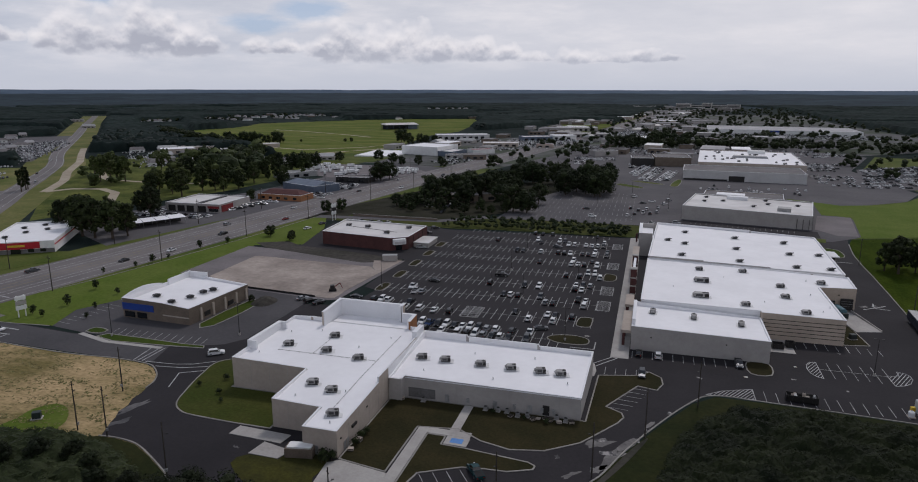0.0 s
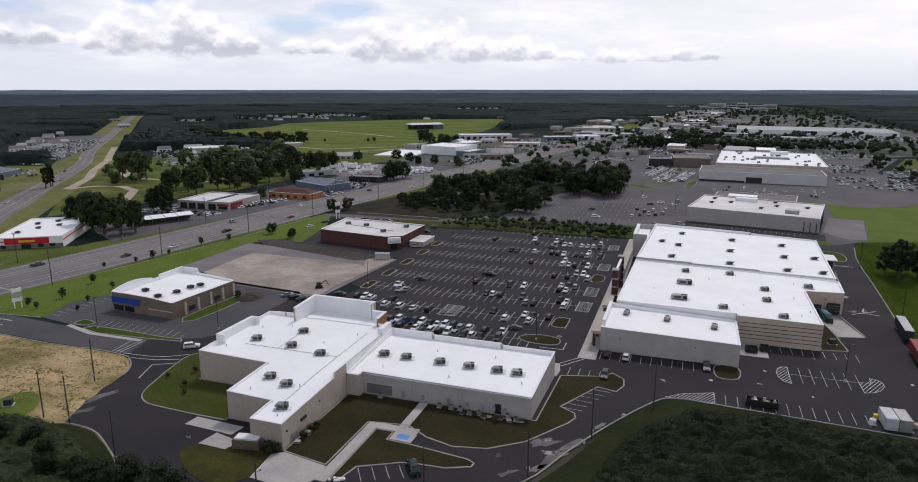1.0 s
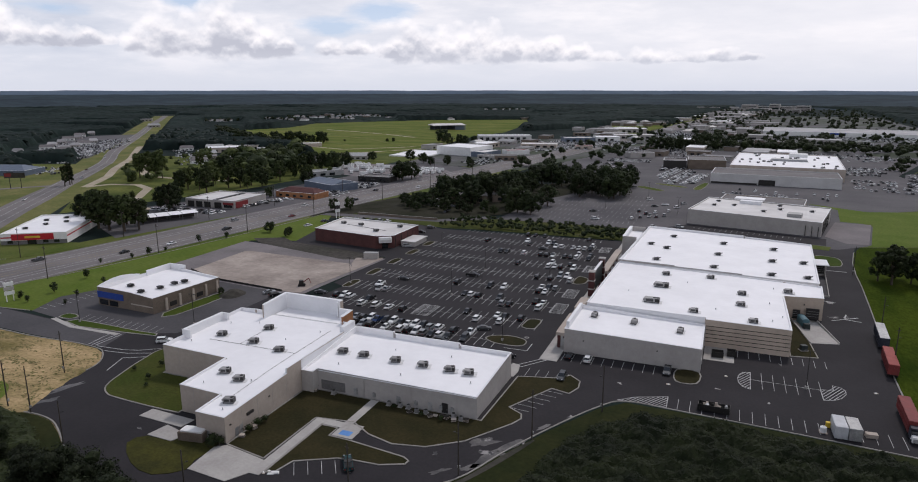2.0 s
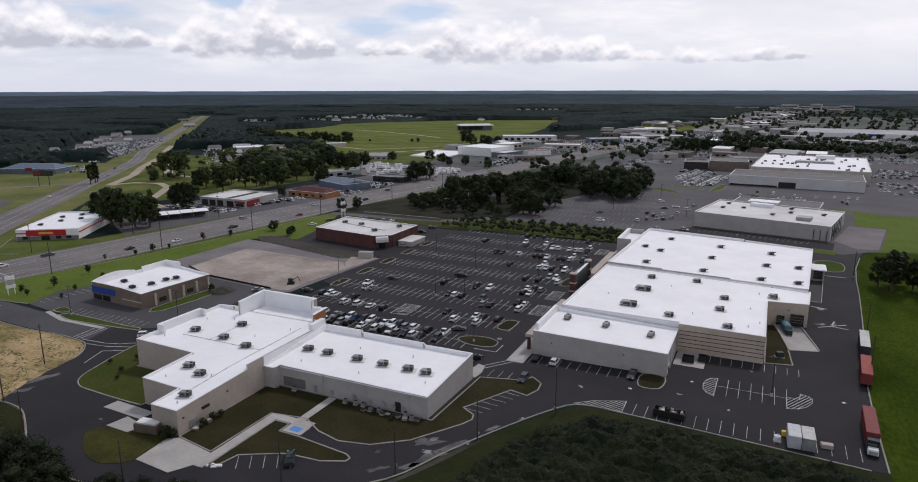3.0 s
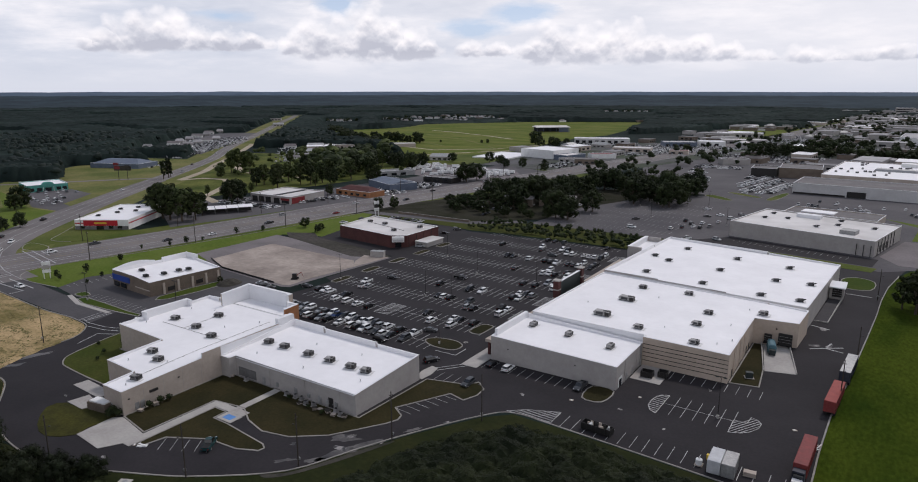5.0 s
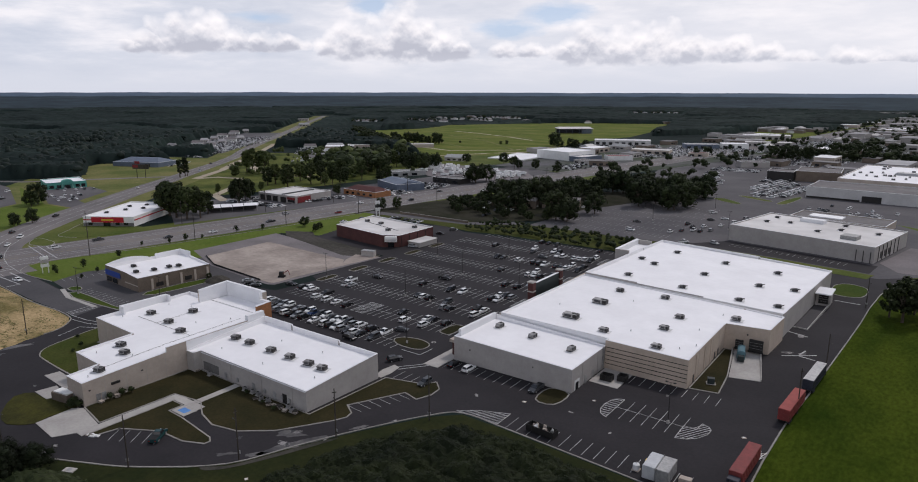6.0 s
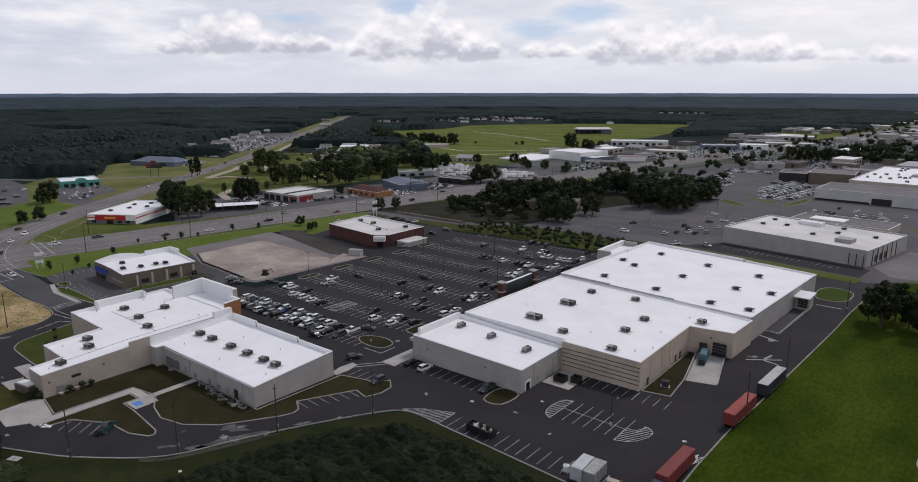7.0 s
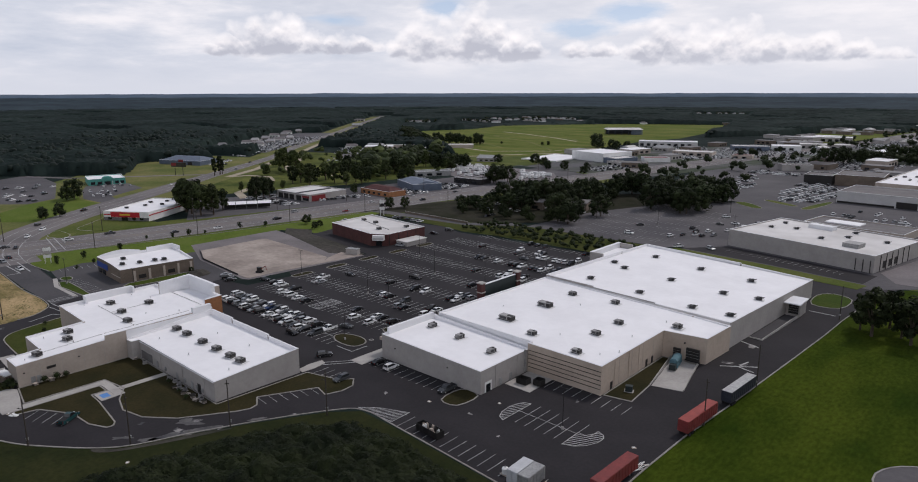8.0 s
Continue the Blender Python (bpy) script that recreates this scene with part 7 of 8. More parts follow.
def build_sapling():
    rnd = random.Random(9)
    ob = thing("sapling", "small young tree with a thin crown on the verge", "tree", group="saplings")
    part("trunk", Shape().tube((0, 0, 0), (0, 0, 1.4), 0.06, 0.04, 6), BARK, ob)
    cr = Shape()
    for i in range(4):
        c = Vector((rnd.uniform(-0.4, 0.4), rnd.uniform(-0.4, 0.4), 1.05 + 0.38 * i))
        lump(rnd, c, (0.5, 0.5, 0.4), cr)
        leaf_quads(rnd, c, (0.8, 0.8, 0.6), 30, 0.22, cr)
    part("crown", cr, LEAVES, ob)
    return ob


random.seed(21)
# trees behind the drive
for x, y, h in ((-25.5, 100.4, 6.2), (-31, 97.2, 6.6), (-27, 95.0, 7.2), (-37, 94.4, 7.2), (-32, 90, 8.0), (-38, 86, 9.5), (-46, 90, 10), (-54, 92, 10.5), (-62, 92.5, 10.5), (-68, 91, 9), (-79, 97, 5), (-44, 84, 9), (-50, 84, 10), (-92, 101, 4.5), (-36, 82, 9), (-55, 80, 9), (-99, 104, 4.5), (-106, 102, 5), (-112, 98, 5.5), (-86, 96, 5)):
    tree(x, y, h, "near")
# grove between the two car parks
for x, y, h in ((-138, 398, 11), (-130, 392, 9), (-122, 402, 10), (-112, 395, 10), (-104, 400, 9), (-96, 394, 11), (-88, 402, 10), (-80, 396, 10), (-72, 404, 11), (-64, 410, 11), (-130, 418, 12), (-118, 424, 13), (-104, 420, 12), (-92, 426, 13), (-80, 424, 12), (-68, 430, 12), (-58, 440, 13), (-120, 446, 13), (-108, 450, 14), (-96, 448, 13)):
    if random.random() < 0.82:
        tree(x, y, h * (0.8 if y < 412 else 1.2) * random.uniform(0.7, 1.2))
for x, y, h in ((-84, 452, 13), (-46, 484, 14), (-118, 474, 13), (-104, 480, 13), (-90, 476, 12), (-40, 500, 14), (-32, 518, 15), (-26, 534, 15), (-40, 530, 14), (-20, 548, 13), (-100, 505, 12), (-84, 500, 11), (-48, 515, 13), (-125, 500, 11), (-14, 560, 10)):
    if random.random() < 0.82:
        tree(x, y, h * (0.8 if y < 412 else 1.2) * random.uniform(0.7, 1.2))
for x, y, h in ((-225, 625, 9), (-210, 632, 10), (-190, 640, 9), (-240, 640, 11), (-262, 655, 12), (-300, 640, 10), (-180, 618, 8), (-296, 560, 9)):
    tree(x, y, h)
# clump by the corner shop, rows behind the garage, trees at the edge of the field
for x, y, h in ((-289, 283, 18), (-268, 276, 23), (-259, 275, 22), (-249, 276, 21), (-246, 283, 18), (-296, 296, 16), (-264, 291, 18), (-256, 295, 15), (-277, 288, 20), (-282, 334, 16), (-271, 329, 19), (-284, 348, 15), (-276, 338, 17)):
    tree(x, y, h, "mid" if y < 286 and x > -270 else "tall")
for i, (x, y, h) in enumerate(((-330, 400, 16), (-304, 399, 20), (-328, 418, 16), (-307, 426, 19), (-299, 430, 17), (-299, 443, 18), (-284, 437, 16), (-293, 472, 18), (-364, 486, 17), (-349, 491, 17), (-316, 504, 18), (-306, 509, 17), (-287, 497, 18), (-270, 480, 15), (-262, 462, 12), (-318, 470, 17), (-335, 462, 16))):
    tree(x, y, h, "mid" if i % 2 else "tall")
for x, y, h in ((-295, 557, 17), (-297, 582, 15), (-305, 553, 17), (-329, 570, 15), (-344, 556, 15), (-316, 590, 14), (-249, 400, 8), (-201, 514, 17), (-199, 527, 15), (-326, 888, 19), (-303, 855, 16), (-281, 863, 13), (-273, 876, 12), (-292, 868, 14)):
    tree(x, y, h)
for i in range(15):
    tree(-596 + i * 8.8 + random.uniform(-3, 3), 776 + i * 3.2 + random.uniform(-6, 6), random.uniform(12, 17))
for x, y, h in ((-418, 445, 22), (-405, 442, 25), (-414, 458, 21), (-452, 474, 18), (-398, 450, 22), (-410, 455, 20), (-330, 408, 18), (-327, 432, 17), (-352, 425, 14), (-318, 345, 9), (-302, 372, 9)):
    tree(x, y, h, "light")
for x, y, h in ((-431, 384, 18), (-435.5, 392, 19), (-437, 395, 15)):
    tree(x, y, h, "slim")
for x, y, h in ((113.5, 314, 17), (109.5, 318, 13), (116.4, 326, 14), (124.3, 313.1, 16), (121, 318, 13)):
    tree(x, y, h, "tall")
shade = within([(-345, 402), (-292, 402), (-262, 470), (-282, 560), (-330, 600), (-380, 560), (-440, 520), (-370, 470)])
made = 0
while made < 26:
    x, y = random.uniform(-440, -262), random.uniform(402, 600)
    if shade(x, y):
        tree(x, y, random.uniform(8, 15), "light" if made % 3 else "tall")
        made += 1
# trees beyond the side road, beside the meadow and near the pharmacy verge
for x, y, h in ((-381, 247, 15), (-374, 240, 11), (-309, 205, 8), (-311, 215, 9), (-378, 180, 13), (-160, 298, 4.5), (-163, 304, 4), (-123.5, 206.5, 2.6)):
    tree(x, y, h)
for x, y, h in ((-39, 872, 16), (-28, 876, 17), (-19, 870, 18), (-7, 893, 16), (12, 952, 18), (24, 945, 17), (37, 931, 18), (52, 943, 17), (-403, 870, 5), (-396, 875, 6), (-461, 850, 4)):
    tree(x, y, h)
for x, y in ((-10, 900), (5, 905), (18, 900), (35, 912), (52, 905), (70, 915), (85, 908), (100, 920), (120, 915), (140, 925), (160, 930), (180, 925), (200, 928)):
    tree(x, y, random.uniform(11, 15))
for x, y, s in ((-187.2, 173.6, 1.2), (-181.5, 172.2, 1.0), (-182.9, 184, 1.5), (-188.9, 202.8, 1.4), (-203.5, 222, 0.9), (-197.3, 233.3, 1.0), (-195.8, 241.5, 1.5), (-194.4, 250, 0.9), (-192.8, 270.5, 1.5), (-186.2, 282.6, 1.3), (-176, 200, 1.0), (-171, 184, 0.9), (-166, 175, 0.8)):
    ob = place("sapling", build_sapling, (x, y, 0.05), 47 * y)
    ob.matrix_basis = pose(x, y, 0.05, 0, 0, 47 * y) @ Matrix.Diagonal((s, s, s, 1))
tree(-175.4, 304, 6)
# a second rank in the grove and along its far side
for i in range(20):
    y = random.uniform(404, 560)
    x = random.uniform(-140, -48) + (y - 404) * 0.34
    if x < -12:
        tree(x, y, random.uniform(13, 18))
for x, y, h in ((-205, 515, 13), (-178, 372, 8), (-172, 380, 8), (-146, 408, 8.5), (-139, 409, 9), (-133, 408, 10), (-141, 463, 14), (-128, 453, 13)):
    tree(x, y, h)
for x, y, h in ((-124, 466, 15), (-112, 459, 14), (-115, 480, 16), (-101, 468, 15), (-101, 485, 16), (-102, 501, 15), (-51, 541, 14), (-40, 549, 15), (-30, 556, 15), (-34, 545, 13)):
    tree(x, y, h)
# bushes of the planted strip
hedge_spots = [(-96 + 0.83 * i + random.uniform(-1.2, 1.2), (356, 366, 376)[i % 3] + random.uniform(-3, 3), random.uniform(2.4, 4.4)) for i in range(120)]


# ---- thickets, far woods: too many to count ----
def weeds(pts, box, seed, material=THICKET, count=52000, tall=1.5, label="dense dark green brush and weeds beside the drive"):
    """Waist to head high brush: a rolling mass of small leaf clumps and stalks."""
    rnd, inside = random.Random(seed), within(pts)
    dome = lambda x, y, cell, k: max(0.0, 1 - (noise.voronoi((x / cell, y / cell, k))[0][0] / 0.78) ** 2)
    rise = lambda x, y: tall * (0.15 + 1.25 * dome(x, y, 5.2, 3.5) * (0.75 + 0.6 * noise.noise((x / 9, y / 9, 3))) + 0.5 * dome(x, y, 2.1, 7.5)) + 0.3 * noise.noise((x / 0.9, y / 0.9, 7))
    edge = lambda x, y: sum(inside(x + dx, y + dy) for dx, dy in ((2, 0), (-2, 0), (0, 2), (0, -2), (4, 0), (-4, 0), (0, 4), (0, -4))) / 8
    sh = Shape()
    step, idx = 1.0, {}
    nx, ny = int((box[1] - box[0]) / step), int((box[3] - box[2]) / step)
    for i in range(nx):
        for j in range(ny):
            x, y = box[0] + i * step + rnd.uniform(-0.3, 0.3), box[2] + j * step + rnd.uniform(-0.3, 0.3)
            if inside(x, y):
                idx[i, j] = len(sh.v)
                sh.v.append((x, y, max(0.02, (rise(x, y) - 0.06) * edge(x, y))))
    for (i, j), a in list(idx.items()):
        q = (idx.get((i + 1, j)), idx.get((i + 1, j + 1)), idx.get((i, j + 1)))
        if None not in q:
            sh.f.append((a, *q))
    for _ in range(count):
        x, y = rnd.uniform(box[0], box[1]), rnd.uniform(box[2], box[3])
        if not inside(x, y):
            continue
        h, k = rise(x, y), edge(x, y)
        z = h * k + rnd.uniform(-0.06, 0.25)
        n = Vector((rnd.gauss(0, 0.22) + (h - rise(x + 0.5, y)), rnd.gauss(-0.1, 0.22) + (h - rise(x, y + 0.5)), 0.9)).normalized()
        u = n.orthogonal().normalized()
        u.rotate(Matrix.Rotation(rnd.uniform(0, 6.28), 3, n))
        v, s = n.cross(u), rnd.uniform(0.10, 0.33)
        c = Vector((x, y, max(z, 0.1)))
        sh.poly([c + u * s, c + v * s * 0.6 + n * 0.05, c - u * s, c - v * s * 0.6])
    ob = new("thicket", sh.mesh("thicket", material))
    tagged(ob, label, "bushes", kind="stuff")


weeds([(19, 138), (22, 149), (29, 160), (36, 166.6), (46, 167.2), (72, 165.4), (92, 164), (92, 150), (88, 134), (64, 108), (34, 98), (12, 108)], (8, 95, 95, 172), 1, THICKET, 84000, 2.2)
weeds([(-175, 78), (-150, 96), (-134, 106), (-125, 109), (-114, 111.2), (-103, 112), (-97, 110.6), (-91, 108.6), (-84, 104.6), (-76, 99.8), (-60, 95.4), (-40, 95), (-30, 99), (-18, 103), (-8, 104), (-12, 92), (-35, 84), (-60, 70), (-120, 55)], (-176, -6, 54, 114), 2, BRUSH, 70000, 2.1, "tangled green brush at the edge of the bare ground")


def tufts(pts, box, count, material, label, seed, lo=0.0):
    """Loose tufts of grass in drifts: a few leaning blades each."""
    rnd, inside, sh = random.Random(seed), within(pts), Shape()
    for _ in range(count):
        x, y = rnd.uniform(box[0], box[1]), rnd.uniform(box[2], box[3])
        if noise.noise((x / 7, y / 4, seed)) + 0.5 * noise.noise((x / 2, y / 2, seed)) < lo or not inside(x, y):
            continue
        for j in range(3):
            a, w, h = rnd.uniform(0, 6.28), rnd.uniform(0.08, 0.2), rnd.uniform(0.06, 0.16)
            dx, dy, lean = math.cos(a) * w, math.sin(a) * w, rnd.choice((-1, 1)) * rnd.uniform(0.3, 0.6)
            sh.poly([(x - dx, y - dy, 0.03), (x + dx, y + dy, 0.03), (x + dx * 1.3 - dy * lean * 4, y + dy * 1.3 + dx * lean * 4, h), (x - dx * 1.2 - dy * lean * 3, y - dy * 1.2 + dx * lean * 3, h * 0.8)])
    tagged(new("grass_tufts", sh.mesh("grass_tufts", material)), label, "grass", kind="stuff")


bare_land = [(-190, 150), (-186, 95), (-134, 107), (-126, 110), (-103, 113)] + BARE_EDGE[1:]
tufts(bare_land, (-190, -101, 95, 150), 9000, DRYTUFT, "dry yellow tufts of grass on the bare ground", 3, 0.05)
tufts(bare_land, (-190, -101, 95, 150), 5000, OLIVETUFT, "olive green weeds scattered over the bare ground", 8, 0.2)


def point_in(pts, X, Y):
    c = np.zeros(len(X), bool)
    for (x0, y0), (x1, y1) in zip(pts, pts[1:] + pts[:1]):
        if y0 == y1:
            continue
        c ^= ((y0 > Y) != (y1 > Y)) & (X < (x1 - x0) * (Y - y0) / (y1 - y0) + x0)
    return c


CLEAR = [
    [(-330, 60), (-420, 170), (-580, 250), (-500, 330), (-610, 390), (-560, 450), (-640, 480), (-560, 520), (-620, 640), (-520, 720), (-440, 700), (-390, 660), (-300, 640), (-240, 640), (-140, 980), (-60, 1500), (60, 2100), (300, 2650), (430, 2500), (400, 1600), (440, 1000), (430, 700), (430, 60)],
    [(-790, 975), (-730, 880), (-480, 745), (-385, 668), (-300, 745), (-240, 900), (-130, 1060), (-60, 1200), (-60, 1540), (-170, 1560), (-200, 1340), (-290, 1180), (-335, 1300), (-352, 1440), (-405, 1600), (-600, 1500), (-700, 1385), (-780, 1255), (-745, 1100)],
    [(-420, 660), (-390, 600), (-230, 620), (-130, 980), (-130, 1060), (-240, 900), (-300, 745)],
    [(-660, 470), (-950, 780), (-880, 880), (-600, 600)],
]


HOUSE_STREETS = [((-993, 1363), (-871, 1355)), ((-1016, 1502), (-801, 1454)), ((-987, 1599), (-787, 1609)), ((-718, 2192), (-595, 2247)), ((-1037, 1212), (-999, 1261))]
YOUNG = []        # young growth on the near side of each street
for (x0, y0), (x1, y1) in HOUSE_STREETS:
    CLEAR.append([(x0 - 12, y0 - 26), (x1 + 12, y1 - 26), (x1 + 12, y1 + 14), (x0 - 12, y0 + 14)])
    YOUNG.append([(80 + (x - 80) * k, 40 + (y - 40) * k) for x, y, k in ((x0 - 20, y0, 0.8), (x1 + 20, y1, 0.8), (x1 + 20, y1, 1.0), (x0 - 20, y0, 1.0))])


def far_woods():
    rng = np.random.default_rng(7)
    n = 15000
    r = 330 + 900 * rng.random(n)
    a = np.radians(rng.uniform(15, 178, n))
    X, Y = 80 + r * np.cos(a), 40 + r * np.sin(a)
    keep = np.ones(n, bool)
    for pts in CLEAR:
        keep &= ~point_in(pts, X, Y)
    for line, half in ((SIDE, 34), (HWY, 40)):
        for (x0, y0), (x1, y1) in zip(line, line[1:]):
            d = np.array((x1 - x0, y1 - y0))
            t = np.clip(((X - x0) * d[0] + (Y - y0) * d[1]) / (d @ d), 0, 1)
            keep &= np.hypot(X - x0 - t * d[0], Y - y0 - t * d[1]) > half
    X, Y, r = X[keep], Y[keep], r[keep]
    n = len(X)
    size = 3.2 + 2.6 * rng.random(n)
    f = np.clip((np.hypot(X - 80, Y - 40) - 2100) / 2680, 0, 1)
    gz = 47 * f * f * (3 - 2 * f)
    phi = (1 + 5 ** 0.5) / 2
    ico = np.array([(-1, phi, 0), (1, phi, 0), (-1, -phi, 0), (1, -phi, 0), (0, -1, phi), (0, 1, phi), (0, -1, -phi), (0, 1, -phi), (phi, 0, -1), (phi, 0, 1), (-phi, 0, -1), (-phi, 0, 1)]) / np.hypot(1, phi)
    tri = np.array([(0, 11, 5), (0, 5, 1), (0, 1, 7), (0, 7, 10), (0, 10, 11), (1, 5, 9), (5, 11, 4), (11, 10, 2), (10, 7, 6), (7, 1, 8), (3, 9, 4), (3, 4, 2), (3, 2, 6), (3, 6, 8), (3, 8, 9), (4, 9, 5), (2, 4, 11), (6, 2, 10), (8, 6, 7), (9, 8, 1)])
    jit = rng.uniform(0.55, 1.2, (n, 12, 1))
    tall = 2.6 + rng.random(n) ** 2 * 3.4
    v = ico[None] * jit * np.stack([size, size, tall], 1)[:, None] + np.stack([X, Y, gz + 6.2 + tall * 0.35], 1)[:, None]
    faces = (tri[None] + 12 * np.arange(n)[:, None, None]).reshape(-1, 3)
    me = bpy.data.meshes.new("far_woods")
    me.vertices.add(n * 12), me.loops.add(len(faces) * 3), me.polygons.add(len(faces))
    me.vertices.foreach_set("co", v.reshape(-1).astype(np.float32))
    me.loops.foreach_set("vertex_index", faces.reshape(-1).astype(np.int32))
    me.polygons.foreach_set("loop_start", np.arange(0, len(faces) * 3, 3, dtype=np.int32))
    me.update(calc_edges=True)
    me.polygons.foreach_set("use_smooth", np.ones(len(faces), bool))
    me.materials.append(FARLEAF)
    tagged(new("far_woods", me), "dark green forest stretching to the horizon", "forest", kind="stuff")


far_woods()


def canopy(r0, r1, nr, na, ruffle, seed):
    """The closed canopy of the farther forest: an uneven sheet of crowns that drops to the ground at clearings and roads."""
    rng = np.random.default_rng(seed)
    r = np.linspace(r0, r1, nr)[:, None] + rng.uniform(-1.6, 1.6, (nr, na))
    a = np.radians(np.linspace(12, 178, na))[None] + rng.uniform(-0.0012, 0.0012, (nr, na))
    X, Y = (80 + r * np.cos(a)).ravel(), (40 + r * np.sin(a)).ravel()
    keep = np.ones(len(X), bool)
    for pts in CLEAR:
        keep &= ~point_in(pts, X, Y)
    for line, half in ((SIDE, 34), (HWY, 40)):
        for (x0, y0), (x1, y1) in zip(line, line[1:]):
            d = np.array((x1 - x0, y1 - y0))
            t = np.clip(((X - x0) * d[0] + (Y - y0) * d[1]) / (d @ d), 0, 1)
            keep &= np.hypot(X - x0 - t * d[0], Y - y0 - t * d[1]) > half
    f = np.clip((np.hypot(X - 80, Y - 40) - 2100) / 2680, 0, 1)
    swell = np.array([noise.noise((x / 46, y / 46, 1)) * 2.2 + noise.noise((x / 230, y / 230, 4)) * 2.5 for x, y in zip(X, Y)])
    open_land = np.array([noise.noise((x / 190, y / 90, 9)) for x, y in zip(X, Y)])
    keep &= (open_land < 0.38) | (r.ravel() < 1000)
    Z = 47 * f * f * (3 - 2 * f) + np.where(keep, 9.2 + swell + rng.uniform(-ruffle, ruffle, len(X)), 0.02)
    for pts in YOUNG:
        Z -= np.where(keep & point_in(pts, X, Y), 7.0, 0)
    k = keep.reshape(nr, na)
    some = k[:-1, :-1] | k[1:, :-1] | k[1:, 1:] | k[:-1, 1:]
    base = (np.arange(nr)[:, None] * na + np.arange(na)[None])[:-1, :-1][some]
    quads = np.stack([base, base + na, base + na + 1, base + 1], 1)
    me = bpy.data.meshes.new("forest_canopy")
    me.vertices.add(len(X)), me.loops.add(len(quads) * 4), me.polygons.add(len(quads))
    me.vertices.foreach_set("co", np.stack([X, Y, Z], 1).reshape(-1).astype(np.float32))
    me.loops.foreach_set("vertex_index", quads.reshape(-1).astype(np.int32))
    me.polygons.foreach_set("loop_start", np.arange(0, len(quads) * 4, 4, dtype=np.int32))
    me.update(calc_edges=True)
    me.polygons.foreach_set("use_smooth", np.ones(len(quads), bool))
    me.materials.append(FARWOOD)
    tagged(new("forest_canopy", me), "closed dark canopy of the far forest with small clearings", "forest", kind="stuff")


canopy(330, 1054, 145, 560, 1.7, 18)
canopy(1050, 2640, 176, 760, 1.3, 17)


# ---- far town ----
def far_cars(name, label, spots):
    """Cars too far off and too many to tell apart: body, glass and roof, one mesh for each colour."""
    pick = lambda x, y: "wkwkwswkgw"[int(abs(x * 13.7 + y * 7.3)) % 10]
    glass = Shape()
    for letter in "wskgb":
        sh = Shape()
        for x, y, t in spots:
            if pick(x, y) == letter:
                c, s = math.cos(t), math.sin(t)
                ring = lambda u0, u1, v, z: [(x + u * c - w * s, y + u * s + w * c, z) for u, w in ((u0, -v), (u1, -v), (u1, v), (u0, v))]
                sh.prism(ring(-2.3, 2.3, 0.9, 0.3), ring(-2.2, 2.2, 0.85, 0.92))
                glass.prism(ring(-1.7, 1.1, 0.82, 0.923), ring(-1.25, 0.5, 0.68, 1.44))
                sh.prism(ring(-1.25, 0.5, 0.68, 1.443), ring(-1.15, 0.4, 0.62, 1.52))
        if sh.v:
            tagged(new(name, sh.mesh(name, PAINTS[LETTERS[letter]])), label, "cars", kind="stuff")
    tagged(new("far_car_windows", glass.mesh("far_car_windows", GLASS)), "dark windows of the parked cars far off", "cars", kind="stuff")


def yard_spots(pts, turn, dx, dy, keep, seed):
    """Rows of parked cars inside an outline."""
    rnd, inside = random.Random(seed), within(pts)
    c, s = math.cos(radians(turn)), math.sin(radians(turn))
    cx, cy = pts[0]
    n = int(260 / dx)
    out = []
    for i in range(-n, n):
        for j in range(-40, 40):
            v = (j // 2) * (dy + 8.5) + (j % 2) * 5.6
            x, y = cx + i * dx * c - v * s, cy + i * dx * s + v * c
            if inside(x, y) and rnd.random() < keep:
                out.append((x + rnd.uniform(-0.3, 0.3), y + rnd.uniform(-0.5, 0.5), radians(turn + 90) + rnd.uniform(-0.06, 0.06)))
    return out


yards = []
yards += yard_spots([(8, 572), (-6, 624), (-8, 700), (6, 694), (34, 646), (35, 592), (16, 574)], 81, 2.8, 6.0, 0.9, 0)
yards += yard_spots([(-70, 724), (-24, 726), (-24, 746), (-66, 756)], 2, 2.8, 6, 0.9, 1)
yards += yard_spots([(-42, 578), (-28, 575), (-34, 650), (-56, 715), (-64, 706)], 81, 2.8, 9, 0.5, 2)
yards += yard_spots([(-186, 935), (-146, 836), (-136, 832), (-140, 880), (-160, 940)], 14, 2.8, 6, 0.9, 30)
yards += yard_spots([(-112, 962), (-70, 950), (-58, 972), (-100, 990)], 20, 2.8, 6, 0.85, 31)
yards += yard_spots([(-98, 850), (-60, 840), (-56, 900), (-92, 910)], 12, 2.8, 7, 0.7, 32)
yards += yard_spots([(-190, 880), (-146, 857), (-116, 848), (-84, 985), (-130, 1040), (-186, 990)], 14, 2.8, 7, 0.85, 3)
yards += yard_spots([(-286, 930), (-240, 900), (-190, 940), (-210, 985)], 24, 2.8, 7, 0.8, 4)
yards += yard_spots([(-210, 820), (-160, 800), (-150, 845), (-200, 850)], 14, 2.8, 8, 0.7, 5)
yards += yard_spots([(-228, 462), (-204, 462), (-208, 490), (-241, 490)], 8, 2.8, 6.5, 0.9, 6)
yards += yard_spots([(-205, 660), (-176, 640), (-168, 690), (-196, 702)], 10, 2.8, 8, 0.7, 7)
